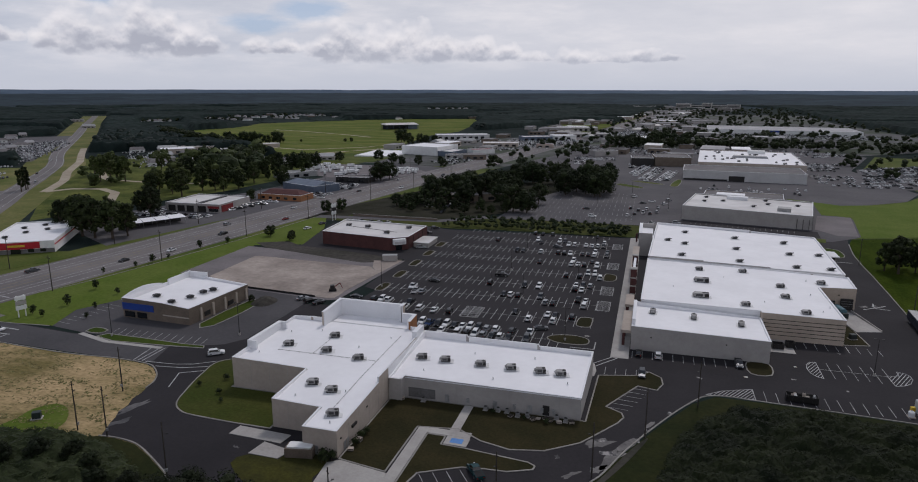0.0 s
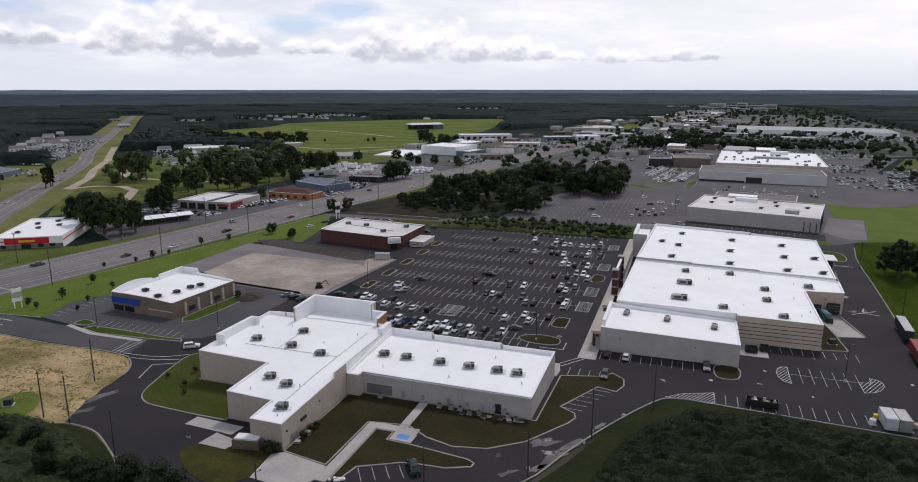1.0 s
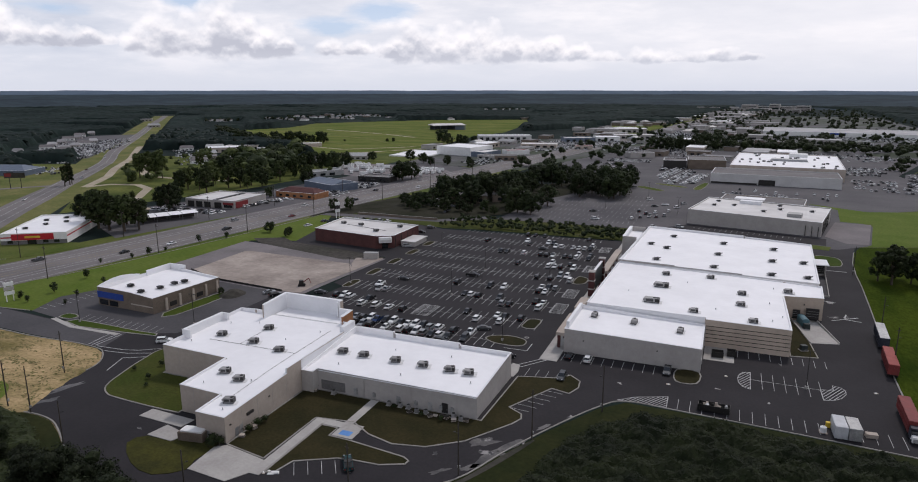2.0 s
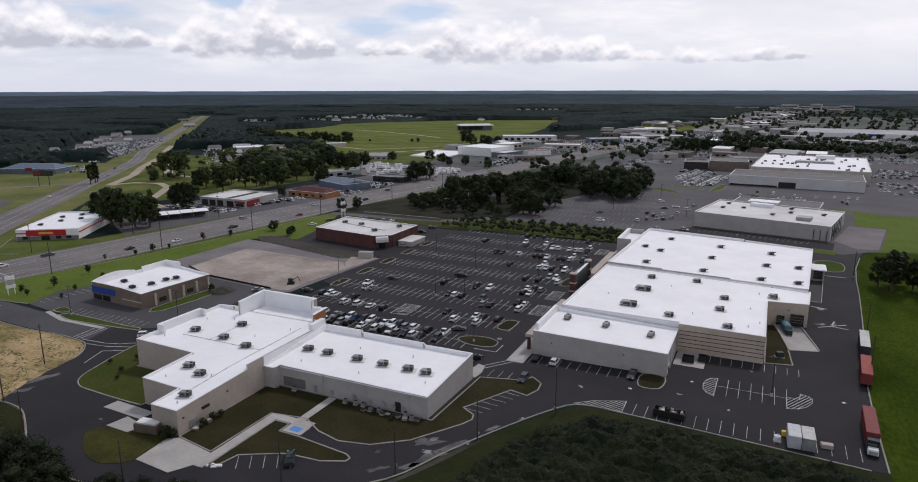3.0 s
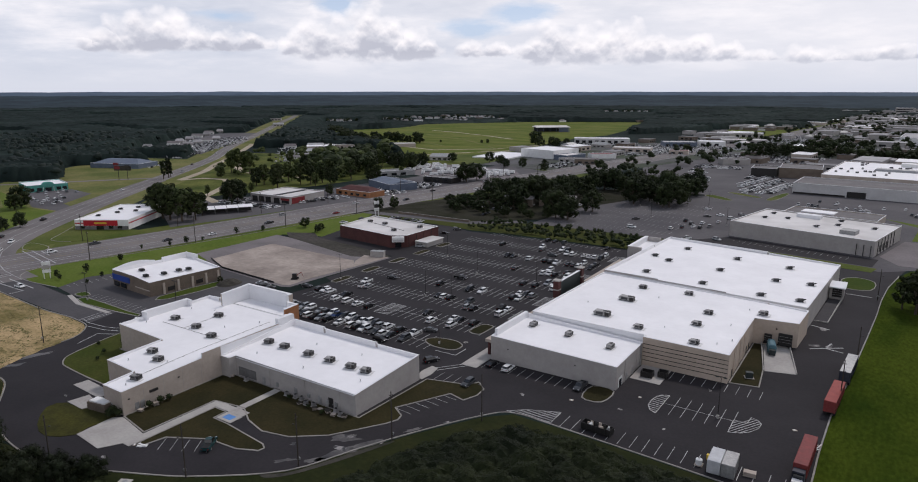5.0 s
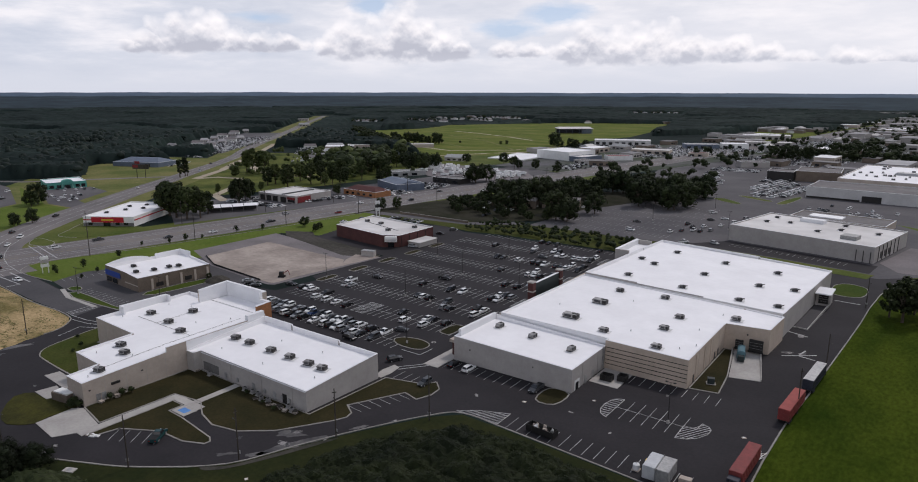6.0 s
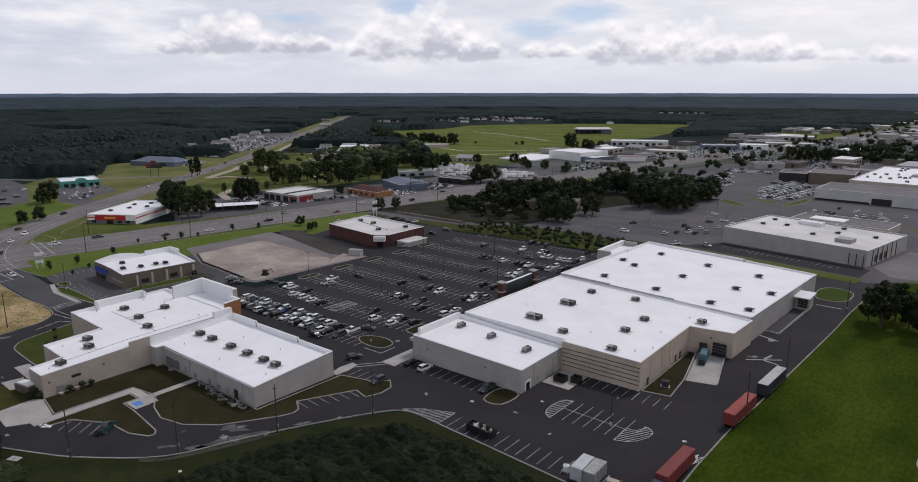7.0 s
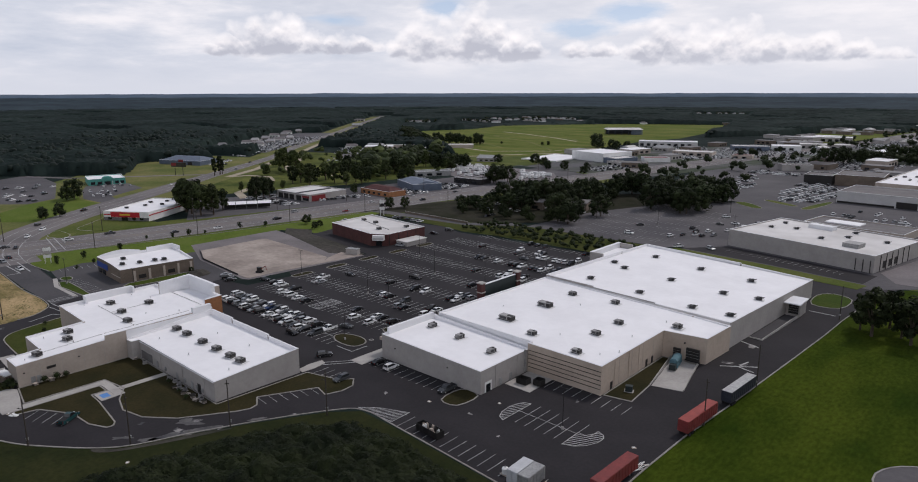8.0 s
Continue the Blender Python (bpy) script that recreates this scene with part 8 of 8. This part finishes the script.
yards += yard_spots([(-700, 560), (-640, 510), (-600, 540), (-690, 660), (-800, 745), (-830, 690)], 48, 2.8, 9, 0.5, 8)
yards += yard_spots([(146, 690), (176, 690), (196, 760), (160, 760)], 0, 2.8, 9, 0.65, 9)
yards += yard_spots([(140, 584), (176, 586), (178, 650), (146, 650)], 0, 2.8, 11, 0.45, 10)
yards += yard_spots([(172, 578), (238, 595), (258, 750), (202, 715)], 12, 2.8, 10, 0.6, 11)
yards += yard_spots([(-60, 830), (20, 800), (40, 895), (-60, 898)], 5, 2.8, 9, 0.55, 12)
yards += yard_spots([(160, 800), (240, 850), (200, 895), (60, 895), (60, 830)], 3, 2.8, 10, 0.35, 13)
yards += yard_spots([(-40, 1010), (60, 1000), (80, 1160), (-30, 1180)], 5, 2.8, 10, 0.55, 14)
yards += yard_spots([(110, 1120), (330, 1110), (350, 1210), (115, 1215)], 3, 2.8, 11, 0.45, 15)
yards += yard_spots([(60, 940), (230, 950), (240, 1080), (80, 1090)], 3, 2.8, 12, 0.4, 16)
yards += yard_spots([(46, 536), (124, 526), (126, 560), (44, 574)], -6, 2.8, 12, 0.22, 17)
yards += yard_spots([(-286, 332), (-238, 330), (-238, 348), (-282, 349)], 3, 2.8, 8, 0.75, 18)
yards += yard_spots([(-442, 280), (-420, 268), (-378, 254), (-376, 268), (-402, 302), (-436, 306)], 75, 2.8, 8, 0.26, 19)
yards += yard_spots([(-482, 266), (-396, 237), (-384, 218), (-420, 185), (-500, 210)], 30, 2.8, 9, 0.13, 29)
yards += yard_spots([(-150, 430), (-100, 380), (-60, 470), (-110, 500)], 5, 2.8, 12, 0.12, 20)
yards += yard_spots([(-625, 500), (-770, 635), (-815, 712), (-790, 776), (-716, 705), (-633, 590), (-570, 494)], 48, 2.8, 10, 0.55, 21)
yards += yard_spots([(-580, 458), (-546, 470), (-500, 434), (-530, 424)], 48, 2.8, 9, 0.5, 22)
yards += yard_spots([(-590, 655), (-560, 690), (-440, 560), (-430, 540), (-455, 530)], 44, 2.8, 14, 0.4, 23)
yards += yard_spots([(-60, 1080), (40, 1190), (20, 1330), (-70, 1240)], 10, 2.8, 9, 0.5, 26)
yards += yard_spots([(-245, 470), (-230, 420), (-205, 418), (-214, 470)], 80, 2.8, 7, 0.6, 27)
yards += yard_spots([(-250, 380), (-236, 352), (-224, 396), (-236, 402)], 70, 2.8, 7, 0.6, 28)
far_cars("far_cars", "rows of parked cars far off", yards)


def town_house(kind, w, d, h, wall, roof, label):
    ob = thing("town_building", label, "building", group="town buildings")
    for a, b in (((0, 0), (w, 0)), ((w, 0), (w, d)), ((w, d), (0, d)), ((0, d), (0, 0))):
        part("wall", Shape().beam(a, b, 0, h, h, 0.3), wall, ob)
    if kind == "flat":
        part("roof", Shape().box(-0.2, w + 0.2, -0.2, d + 0.2, h + 0.003, h + 0.4), roof, ob)
    else:
        part("roof", Shape().prism([(-0.5, -0.5, h + 0.003), (w + 0.5, -0.5, h + 0.003), (w + 0.5, d + 0.5, h + 0.003), (-0.5, d + 0.5, h + 0.003)], [(1.0, d * 0.46, h + 3), (w - 1, d * 0.46, h + 3), (w - 1, d * 0.54, h + 3), (1, d * 0.54, h + 3)]), roof, ob)
    for i in range(3):
        x = w * (0.15 + 0.28 * i)
        part("window", Shape().box(x, x + w * 0.16, -0.08, -0.003, h * 0.2, h * 0.6), GLASS, ob)
    return ob


TOWN = [("flat", 26, 16, 5, PALE, TOWNROOF, "pale flat-roofed shop in the town"), ("flat", 36, 20, 6, BEIGE, TPO, "beige flat-roofed store in the town"), ("flat", 24, 16, 5, BROWN, GREYROOF, "brown shop with a dark flat roof"),
        ("gable", 16, 11, 3.2, WHITE, GREYROOF, "white house with a grey gabled roof"), ("gable", 22, 14, 4, PALE, STEEL, "pale shed with a metal gabled roof"), ("gable", 15, 10, 3.2, BEIGE, RUST, "beige house with a rusty red roof"), ("flat", 52, 26, 7, PALE, TOWNROOF, "large pale warehouse with a worn grey roof"),
        ("gable", 11, 8, 3.0, PALE, TOWNROOF, "small pale house with a grey roof")]


def town(k, x, y, turn):
    place(("town", k), lambda: town_house(*TOWN[k]), (x, y, 0), turn)


FAR_WALLS, FAR_ROOFS = {}, {}


def far_house(k, x, y, turn):
    """A house too far off and one of too many to tell apart: walls and roofs gathered by their material."""
    kind, w, d, h, wall, roof, label = TOWN[k]
    m = pose(x, y, ground_height(x, y), 0, 0, turn)
    for store, key, z0, z1, edge, cut in ((FAR_WALLS, wall, -0.5, h, 0.0, 0), (FAR_ROOFS, roof, h + 0.003, h + (0.5 if kind == "flat" else 2.6), 0.3, 0 if kind == "flat" else d * 0.4)):
        sh = store.setdefault(key.name, (key, Shape()))[1]
        ring = lambda e, z: [m @ Vector(p) for p in ((-e, -e, z), (w + e, -e, z), (w + e, d + e, z), (-e, d + e, z))]
        sh.prism(ring(edge, z0), ring(edge - cut, z1))


random.seed(31)
for i in range(330):
    y = 760 + 1840 * random.random() ** 1.2
    side = random.choice((-1, 1, 1))
    xc = -138 + (y - 780) * 0.125
    x = xc + side * random.uniform(34, 60 + (250 if side > 0 else 100) * max(0.12, 1 - (y - 760) / 1100))
    if (40 < x < 170 and y < 800) or (90 < x < 370 and 1180 < y < 1370):
        continue
    k, turn = random.choice((0, 0, 1, 2, 3, 4, 6, 2, 0, 2)), random.choice((0, 90)) - 7 + random.uniform(-4, 4)
    if y < 1150 and random.random() < 0.45:
        continue
    if y < 1150:
        town(k, x, y, turn)
    else:
        far_house(k, x, y, turn)
for i in range(90):
    x, y, k = random.uniform(-1000, -150), random.uniform(1500, 1800), random.choice((3, 4, 3, 2))
    far_house(k, x, y, random.uniform(0, 180))
for i in range(9):
    town(random.choice((7, 3, 7)), -690 - 30 * i + random.uniform(-8, 8), 520 + 36 * i + random.uniform(-8, 8), 48)
for x, y, k in ((-180, 690, 2), (-350, 600, 3), (-372, 585, 4), (-330, 640, 4), (-410, 615, 4), (-120, 425, 2), (-96, 440, 2), (-1200, 1180, 0), (-1150, 1240, 1), (-1000, 1010, 4), (-470, 560, 0), (-500, 600, 4), (-455, 545, 3), (-520, 640, 1), (-548, 668, 4), (-572, 650, 3), (-440, 575, 4), (-488, 632, 3), (-470, 665, 0)):
    town(k, x, y, 20 if x > -430 else 44)
for i in range(7):
    town(random.choice((7, 3, 7)), -648 - 22 * i + random.uniform(-6, 6), 520 + 29 * i + random.uniform(-8, 8), 48)
# streets of houses in the woods
for (x0, y0), (x1, y1) in HOUSE_STREETS:
    for i in range(9):
        f, k = (i + random.random()) / 9, random.choice((3, 3, 7))
        far_house(k, x0 + (x1 - x0) * f + random.uniform(-10, 10), y0 + (y1 - y0) * f + random.uniform(-9, 9), random.uniform(0, 180))


for name, store in (("far_house_walls", FAR_WALLS), ("far_house_roofs", FAR_ROOFS)):
    for key, sh in store.values():
        tagged(new(name, sh.mesh(name, key)), "walls of the houses far off in the town" if store is FAR_WALLS else "flat and gabled roofs of the houses far off", "houses", kind="stuff")


def clump_wood(name, label, spots, seed, material=LEAVES):
    """Trees that stand too far off to tell apart: a few lobes each."""
    rnd = random.Random(seed)
    sh = Shape()
    for x, y, h in spots:
        for j in range(4):
            r = h * rnd.uniform(0.22, 0.36)
            c = Vector((x + rnd.uniform(-1, 1) * h * 0.28, y + rnd.uniform(-1, 1) * h * 0.28, h * rnd.uniform(0.35, 0.75)))
            lump(rnd, c, (r, r, r * 0.85), sh)
            leaf_quads(rnd, c, (r, r, r * 0.9), 7, h * 0.09, sh)
    tagged(new(name, sh.mesh(name, material)), label, "trees", kind="stuff")


rt = random.Random(77)
clump_wood("hedge", "dense green hedge and small trees between the car parks", hedge_spots, 25)
spots = []
for i in range(800):
    y = 620 + 1900 * rt.random() ** 1.1
    x = rt.uniform(-150, 340) + (y - 620) * 0.09
    if not (-25 < x < 190 and y < 900) and not (90 < x < 360 and 1200 < y < 1360):
        spots.append((x, y, rt.uniform(6, 12)))
for i in range(120):
    spots.append((rt.uniform(-20, 360), rt.uniform(900, 935) + rt.uniform(0, 250) * (i % 3 == 0), rt.uniform(10, 14)))
for (x0, y0), (x1, y1) in HOUSE_STREETS:
    for i in range(16):
        f = rt.random()
        spots.append((x0 + (x1 - x0) * f + rt.uniform(-12, 12), y0 + (y1 - y0) * f + rt.uniform(-24, 12), rt.uniform(6, 10)))
clump_wood("town_trees", "dark green trees among the town buildings", spots, 5)
patch = within([(-620, 620), (-500, 735), (-440, 690), (-390, 640), (-350, 570), (-310, 520), (-300, 470), (-345, 468), (-400, 530), (-470, 560), (-540, 590)])
spots = []
while len(spots) < 62:
    x, y = rt.uniform(-620, -262), rt.uniform(465, 735)
    if patch(x, y) and not (-600 < x < -420 and y > 535):
        spots.append((x, y, rt.uniform(10, 23)))
clump_wood("woodland", "patchy dark woodland between the two roads", spots[:40], 6)
clump_wood("woodland", "patchy light green woodland between the two roads", spots[40:], 16, LEAVES_LIGHT)
spots = [(rt.uniform(-600, -300), rt.uniform(400, 640), rt.uniform(5, 13)) for i in range(110)]
spots = [s for s in spots if abs((s[0] + 440) * 0.66 + (s[1] - 400) * 0.66 + 0) > 22]
clump_wood("scattered_trees", "scattered light green trees on the land between the roads", [s for s in spots if s[0] > -440 - (s[1] - 388) * 0.82 + 34 and not (-330 < s[0] < -180 and s[1] < 470) and not (-330 < s[0] and s[1] > 520)], 9, LEAVES_LIGHT)
spots = [(rt.uniform(-790, -480), 0, rt.uniform(9, 13)) for i in range(70)]
spots = [(x, 735 + (-480 - x) * 0.75 + rt.uniform(-14, 14), h) for x, y, h in spots]
clump_wood("tree_row", "dark row of trees along the edge of the field", spots, 7)


def far_hills(name, rings, material, label, lift):
    """Low wooded hills along the horizon; the blue haze of distance is in their colour."""
    sh, segs = Shape(), 160
    rnd = random.Random(12)
    for k, r in enumerate(rings):
        for i in range(segs + 1):
            a = radians(10 + 172 * i / segs)
            x, y = 80 + r * math.cos(a), 40 + r * math.sin(a)
            sh.v.append((x, y, ground_height(x, y) + (-2 if k == 0 else lift + 4 * noise.noise((x / 260, y / 260, 2)) + rnd.uniform(-1.2, 1.2))))
    for k in range(len(rings) - 1):
        for i in range(segs):
            q = k * (segs + 1) + i
            sh.f.append((q, q + segs + 1, q + segs + 2, q + 1))
    tagged(new(name, sh.mesh(name, material)), label, "hills", kind="structure")


far_hills("distant_woods", [2450, 2600, 2800, 3050, 3350, 3650, 3900], HAZEWOODS, "wooded plain far off, haze mixed into its colour", 5)
far_hills("distant_hills", [3850, 4000, 4250, 4500, 4760], HAZEHILLS, "wooded hills along the far horizon, haze blue in their colour", 8)

# black silt fence round the sandy plot, conduits and vents on the roofs
fence = thing("silt_fence", "low black silt fence along the sandy plot", "fence", (-158, 228, 0))
for p, q in (((-158.7, 228.6), (-141.1, 221.0)), ((-141.1, 221.0), (-104, 217.4))):
    part("fabric", Shape().beam((p[0] + 158, p[1] - 228), (q[0] + 158, q[1] - 228), 0.0, 0.8, 0.8, 0.05), DARK, fence)
for i in range(20):
    x = -158.4 + 2.8 * i
    y = 228.47 - 0.432 * (x + 158.4) if x < -141.1 else 221.0 - 0.097 * (x + 141.1)
    part("stake", Shape().box(x + 157.97, x + 158.03, y - 228 - 0.15, y - 228 - 0.09, 0, 1.0), POLEWOOD, fence)


def pipe(x0, y0, x1, y1, z0, z1):
    ob = thing("roof_conduit", "thin grey conduit lying on the white roof", "conduit", (x0, y0, 0), group="roof conduits")
    part("tube", Shape().tube((0, 0, z0 + 0.1), (x1 - x0, y1 - y0, z1 + 0.1), 0.045, n=6), UNITGREY, ob)
    n = max(2, int(math.hypot(x1 - x0, y1 - y0) / 3))
    for i in range(n + 1):
        f = i / n
        z = z0 + (z1 - z0) * f
        part("support", Shape().box((x1 - x0) * f - 0.15, (x1 - x0) * f + 0.15, (y1 - y0) * f - 0.15, (y1 - y0) * f + 0.15, z, z + 0.08), CONCRETE, ob)


pipe(-52, 127.5, -52, 143.5, near_roof(127.5), near_roof(143.5))
pipe(-52, 144.4, -52, 170, near_roof(144.4), near_roof(170))
pipe(-80, 153, -52.4, 153, near_roof(153), near_roof(153))
pipe(-70, 153.4, -70, 164, near_roof(153.4), near_roof(164))


def vent(x, y, z):
    def make():
        ob = thing("roof_vent", "short white vent pipe on the roof", "vent", group="roof vents")
        part("flashing", Shape().tube((0, 0, 0), (0, 0, 0.12), 0.28, 0.18, 8), COPING, ob)
        part("vent_pipe", Shape().tube((0, 0, 0.12), (0, 0, 0.55), 0.1, n=8), STEEL, ob)
        return ob
    place("roof_vent", make, (x, y, z))


for x, y in ((-63, 131.5), (-52.5, 136), (-50, 123), (-84, 150), (-60, 160), (-75, 168), (-54, 168), (-83, 165)):
    vent(x, y, near_roof(y))
for x, y in ((-40, 155), (-30, 168), (-22, 155), (-4, 157), (-14, 169)):
    vent(x, y, 5.45 + 0.034 * (y - 150.9))
for x, y in ((66, 226), (69, 231), (66, 244), (22, 240), (50, 231), (40, 258), (68, 262)):
    vent(x, y, 8.36 - 0.0105 * (x - 12))


# ---- white vans and campers in the dealer's yard ----
def camper():
    ob = thing("camper", "white box camper parked in the dealer yard", "camper", group="campers")
    part("body", Shape().box(-3.6, 3.6, -1.2, 1.2, 0.6, 3.0, 0.08), PAINTS["white"], ob)
    part("roof_pod", Shape().box(-0.6, 0.6, -0.45, 0.45, 3.003, 3.3), STEEL, ob)
    part("window", Shape().box(-2.6, -1.0, -1.24, -1.19, 1.7, 2.3), GLASS, ob)
    part("chassis", Shape().box(-3.2, 3.2, -1.0, 1.0, 0.0, 0.597), TYRE, ob)
    return ob


rc = random.Random(8)
spots = yard_spots([(-322, 606), (-290, 548), (-250, 528), (-234, 556), (-262, 600), (-330, 604), (-346, 592)], 30, 5.4, 9, 0.52, 71) + yard_spots([(-232, 592), (-198, 543), (-188, 577), (-205, 600)], 20, 5.0, 11, 0.7, 72)
for x, y, t in spots[:110]:
    place("camper", camper, (x, y, 0.05), math.degrees(t) + rc.choice((0, 0, 35, 90)) + rc.uniform(-14, 14))
sheet("pavement", [(-326, 612), (-292, 540), (-250, 522), (-196, 538), (-184, 580), (-205, 606), (-262, 616)], 0.052, GRAVEL, "gravel yard of the camper dealer", "pavement")

# cars standing on the old lot
random.seed(52)
for x, y, t, c in ((0, 413, 90, "w"), (4, 420, 95, "k"), (9, 425, 88, "w"), (13, 424, 92, "k"), (17, 430, 90, "s"), (6, 433, 90, "k"), (11, 438, 85, "w"), (1, 440, 90, "k"), (18, 447, 90, "w"), (8, 462, 20, "k"), (14, 470, 10, "w"), (22, 462, 60, "w"), (25, 478, 50, "s"), (-20, 405, 0, "w"), (-26, 430, 30, "k"), (2, 488, 40, "w"), (28, 398, -30, "s"), (14, 392, 60, "w")):
    car(x, y, t, c, z=0.055)

# taller pale blocks of the old town centre
for x, y, w, d_, h in ((78, 2400, 46, 30, 22), (128, 2430, 46, 30, 16), (160, 2400, 30, 34, 24), (190, 2430, 56, 30, 16), (236, 2380, 40, 30, 20), (150, 2240, 36, 26, 11), (200, 2280, 40, 26, 12), (110, 2300, 50, 30, 13), (-60, 2430, 70, 28, 12)):
    block = flat_store("town_block", "tall pale building in the far town centre", x, y, w, d_, h, -8, PALE, TPO_OLD)
    for i in range(3):
        part("window_band", Shape().box(2, w - 2, -0.1, -0.02, h * (0.2 + 0.26 * i), h * (0.32 + 0.26 * i)), GLASS, block)


# ---- shrubs and clutter round the near building ----
def build_shrub():
    rnd = random.Random(15)
    ob = thing("shrub", "small dark green shrub on the lawn", "shrub", group="shrubs")
    part("stem", Shape().tube((0, 0, 0), (0, 0, 0.5), 0.06, 0.04, 5), BARK, ob)
    sh = Shape()
    for i in range(4):
        c = Vector((rnd.uniform(-0.4, 0.4), rnd.uniform(-0.4, 0.4), 0.6 + 0.12 * i))
        lump(rnd, c, (0.4, 0.4, 0.35), sh)
        leaf_quads(rnd, c, (0.55, 0.55, 0.45), 26, 0.13, sh)
    part("crown", sh, LEAVES, ob)
    return ob


for x, y, s in ((-45.2, 129, 1.5), (-45.0, 131.2, 1.3), (-45.3, 126, 1.4), (-50, 118.6, 1.8), (-49.2, 117.2, 1.5), (-47.6, 118.6, 1.6), (-92.5, 146.5, 1.2), (-96.5, 141.5, 1.0), (-88.8, 139, 1.1), (-86, 135, 0.9), (-12.8, 147.0, 0.8), (-7.6, 146.8, 1.0), (-20.6, 148.0, 0.9)):
    ob = place("shrub", build_shrub, (x, y, 0.12), 50 * x)
    ob.matrix_basis = pose(x, y, 0.12, 0, 0, 50 * x) @ Matrix.Diagonal((s, s, s, 1))


slab = thing("utility_slab", "small pale concrete slab with a lid in the grass", "slab", (-20.2, 104.3, 0.02), 25)
part("slab", Shape().box(-1.3, 1.3, -0.8, 0.8, 0, 0.18), CONCRETE, slab)
part("lid", Shape().box(-0.5, 0.5, -0.4, 0.4, 0.183, 0.22), STEEL, slab)


def condenser():
    ob = thing("condenser_unit", "grey outdoor condenser unit beside the wall", "air conditioner", group="wall condensers")
    part("pad", Shape().box(-0.6, 0.6, -0.6, 0.6, 0, 0.1), CONCRETE, ob)
    case = part("cabinet", Shape().box(-0.45, 0.45, -0.45, 0.45, 0.103, 1.0, 0.03), UNITGREY, ob)
    part("fan_guard", Shape().tube((0, 0, 1.003), (0, 0, 1.06), 0.36, n=10), DARK, case)
    return ob


for x, y in ((-38.2, 149.4), (-19.4, 149.4), (-17.2, 149.4), (-5.4, 149.4), (-14.4, 148.2), (-12.2, 148.6), (-3.2, 148.6), (-22.4, 149.2)):
    place("condenser_unit", condenser, (x, y, 0.12), 0)


def pallet(x, y, turn, n):
    ob = thing("pallet_stack", "stack of weathered wooden pallets on the ground", "pallets", (x, y, 0.12), turn)
    for i in range(n):
        part("pallet", Shape().box(-0.6, 0.6, -0.5, 0.5, 0.15 * i + 0.003, 0.15 * i + 0.12), BEIGE if i % 2 else POLEWOOD, ob)


for x, y, t, n in ((-43.6, 149.0, 10, 4), (-8.0, 148.6, 30, 3), (-6.6, 148.0, 75, 5), (-9.6, 148.2, 0, 2), (-45.6, 123.5, 15, 4), (-45.4, 127.4, 80, 6), (-10.6, 147.4, 50, 5), (-4.6, 147.6, 20, 4), (-16.0, 147.6, 65, 3), (-1.8, 148.4, 12, 5)):
    pallet(x, y, t, n)


# ---- loose things along the lot edge ----
pile = thing("plank_pile", "untidy pile of pale weathered planks by the kerb", "planks", (94.0, 194.2, 0.03), 70)
rp = random.Random(4)
for i in range(11):
    x, y, t = rp.uniform(-1.5, 1.5), rp.uniform(-0.8, 0.8), rp.uniform(-0.5, 0.5)
    c, s, z = math.cos(t) * 1.5, math.sin(t) * 1.5, 0.003 + 0.05 * i
    part("plank", Shape().beam((x - c, y - s), (x + c, y + s), z, z + 0.045, z + 0.045, 0.13), WHITE if i % 3 else BEIGE, pile)
tank = thing("water_tank", "round white plastic tank on a wooden base", "tank", (74.6, 174.0, 0.03))
part("base", Shape().box(-0.8, 0.8, -0.8, 0.8, 0, 0.18), BEIGE, tank)
part("drum", Shape().tube((0, 0, 0.183), (0, 0, 1.3), 0.7, 0.7, 14), WHITE, tank)
part("dome", Shape().tube((0, 0, 1.303), (0, 0, 1.6), 0.7, 0.25, 14), WHITE, tank)
part("lid", Shape().tube((0, 0, 1.603), (0, 0, 1.7), 0.22, 0.2, 10), STEEL, tank)
bin_ = thing("yellow_bin", "yellow plastic bin beside the containers", "bin", (75.9, 177.2, 0.03))
part("body", Shape().box(-0.45, 0.45, -0.4, 0.4, 0, 1.1, 0.0), YELLOW, bin_)
part("lid", Shape().box(-0.5, 0.5, -0.45, 0.45, 1.103, 1.2, 0.06), YELLOW, bin_)


def litter(x, y, turn, w, d_, h):
    ob = thing("carton", "flattened pale carton lying on the asphalt", "litter", (x, y, 0.04), turn, group="litter")
    part("flap", Shape().box(-w, w, -d_, d_, 0, h), BEIGE, ob)
    part("flap", Shape().box(-w * 0.6, w * 0.3, -d_ * 0.5, d_ * 0.8, h + 0.003, h + 0.06), WHITE, ob)


for i, (x, y) in enumerate(((54, 198), (89.5, 201), (-31.4, 114.6), (-32.2, 113.9), (12.1, 123.9), (40, 187))):
    litter(x, y, 37 * i, 0.4 + 0.1 * (i % 4), 0.3 + 0.05 * (i % 3), 0.06)

sheet_ = thing("plastic_sheet", "crumpled white plastic sheet lying by the stalls", "sheet", (-30.4, 114.4, 0.04), 25)
rs_ = random.Random(6)
for i in range(5):
    x, y, w = rs_.uniform(-0.9, 0.9), rs_.uniform(-0.4, 0.4), rs_.uniform(0.4, 0.8)
    part("fold", Shape().box(x - w, x + w, y - w * 0.5, y + w * 0.5, 0.0, 0.1 + 0.05 * i, 0.1), WHITE, sheet_)
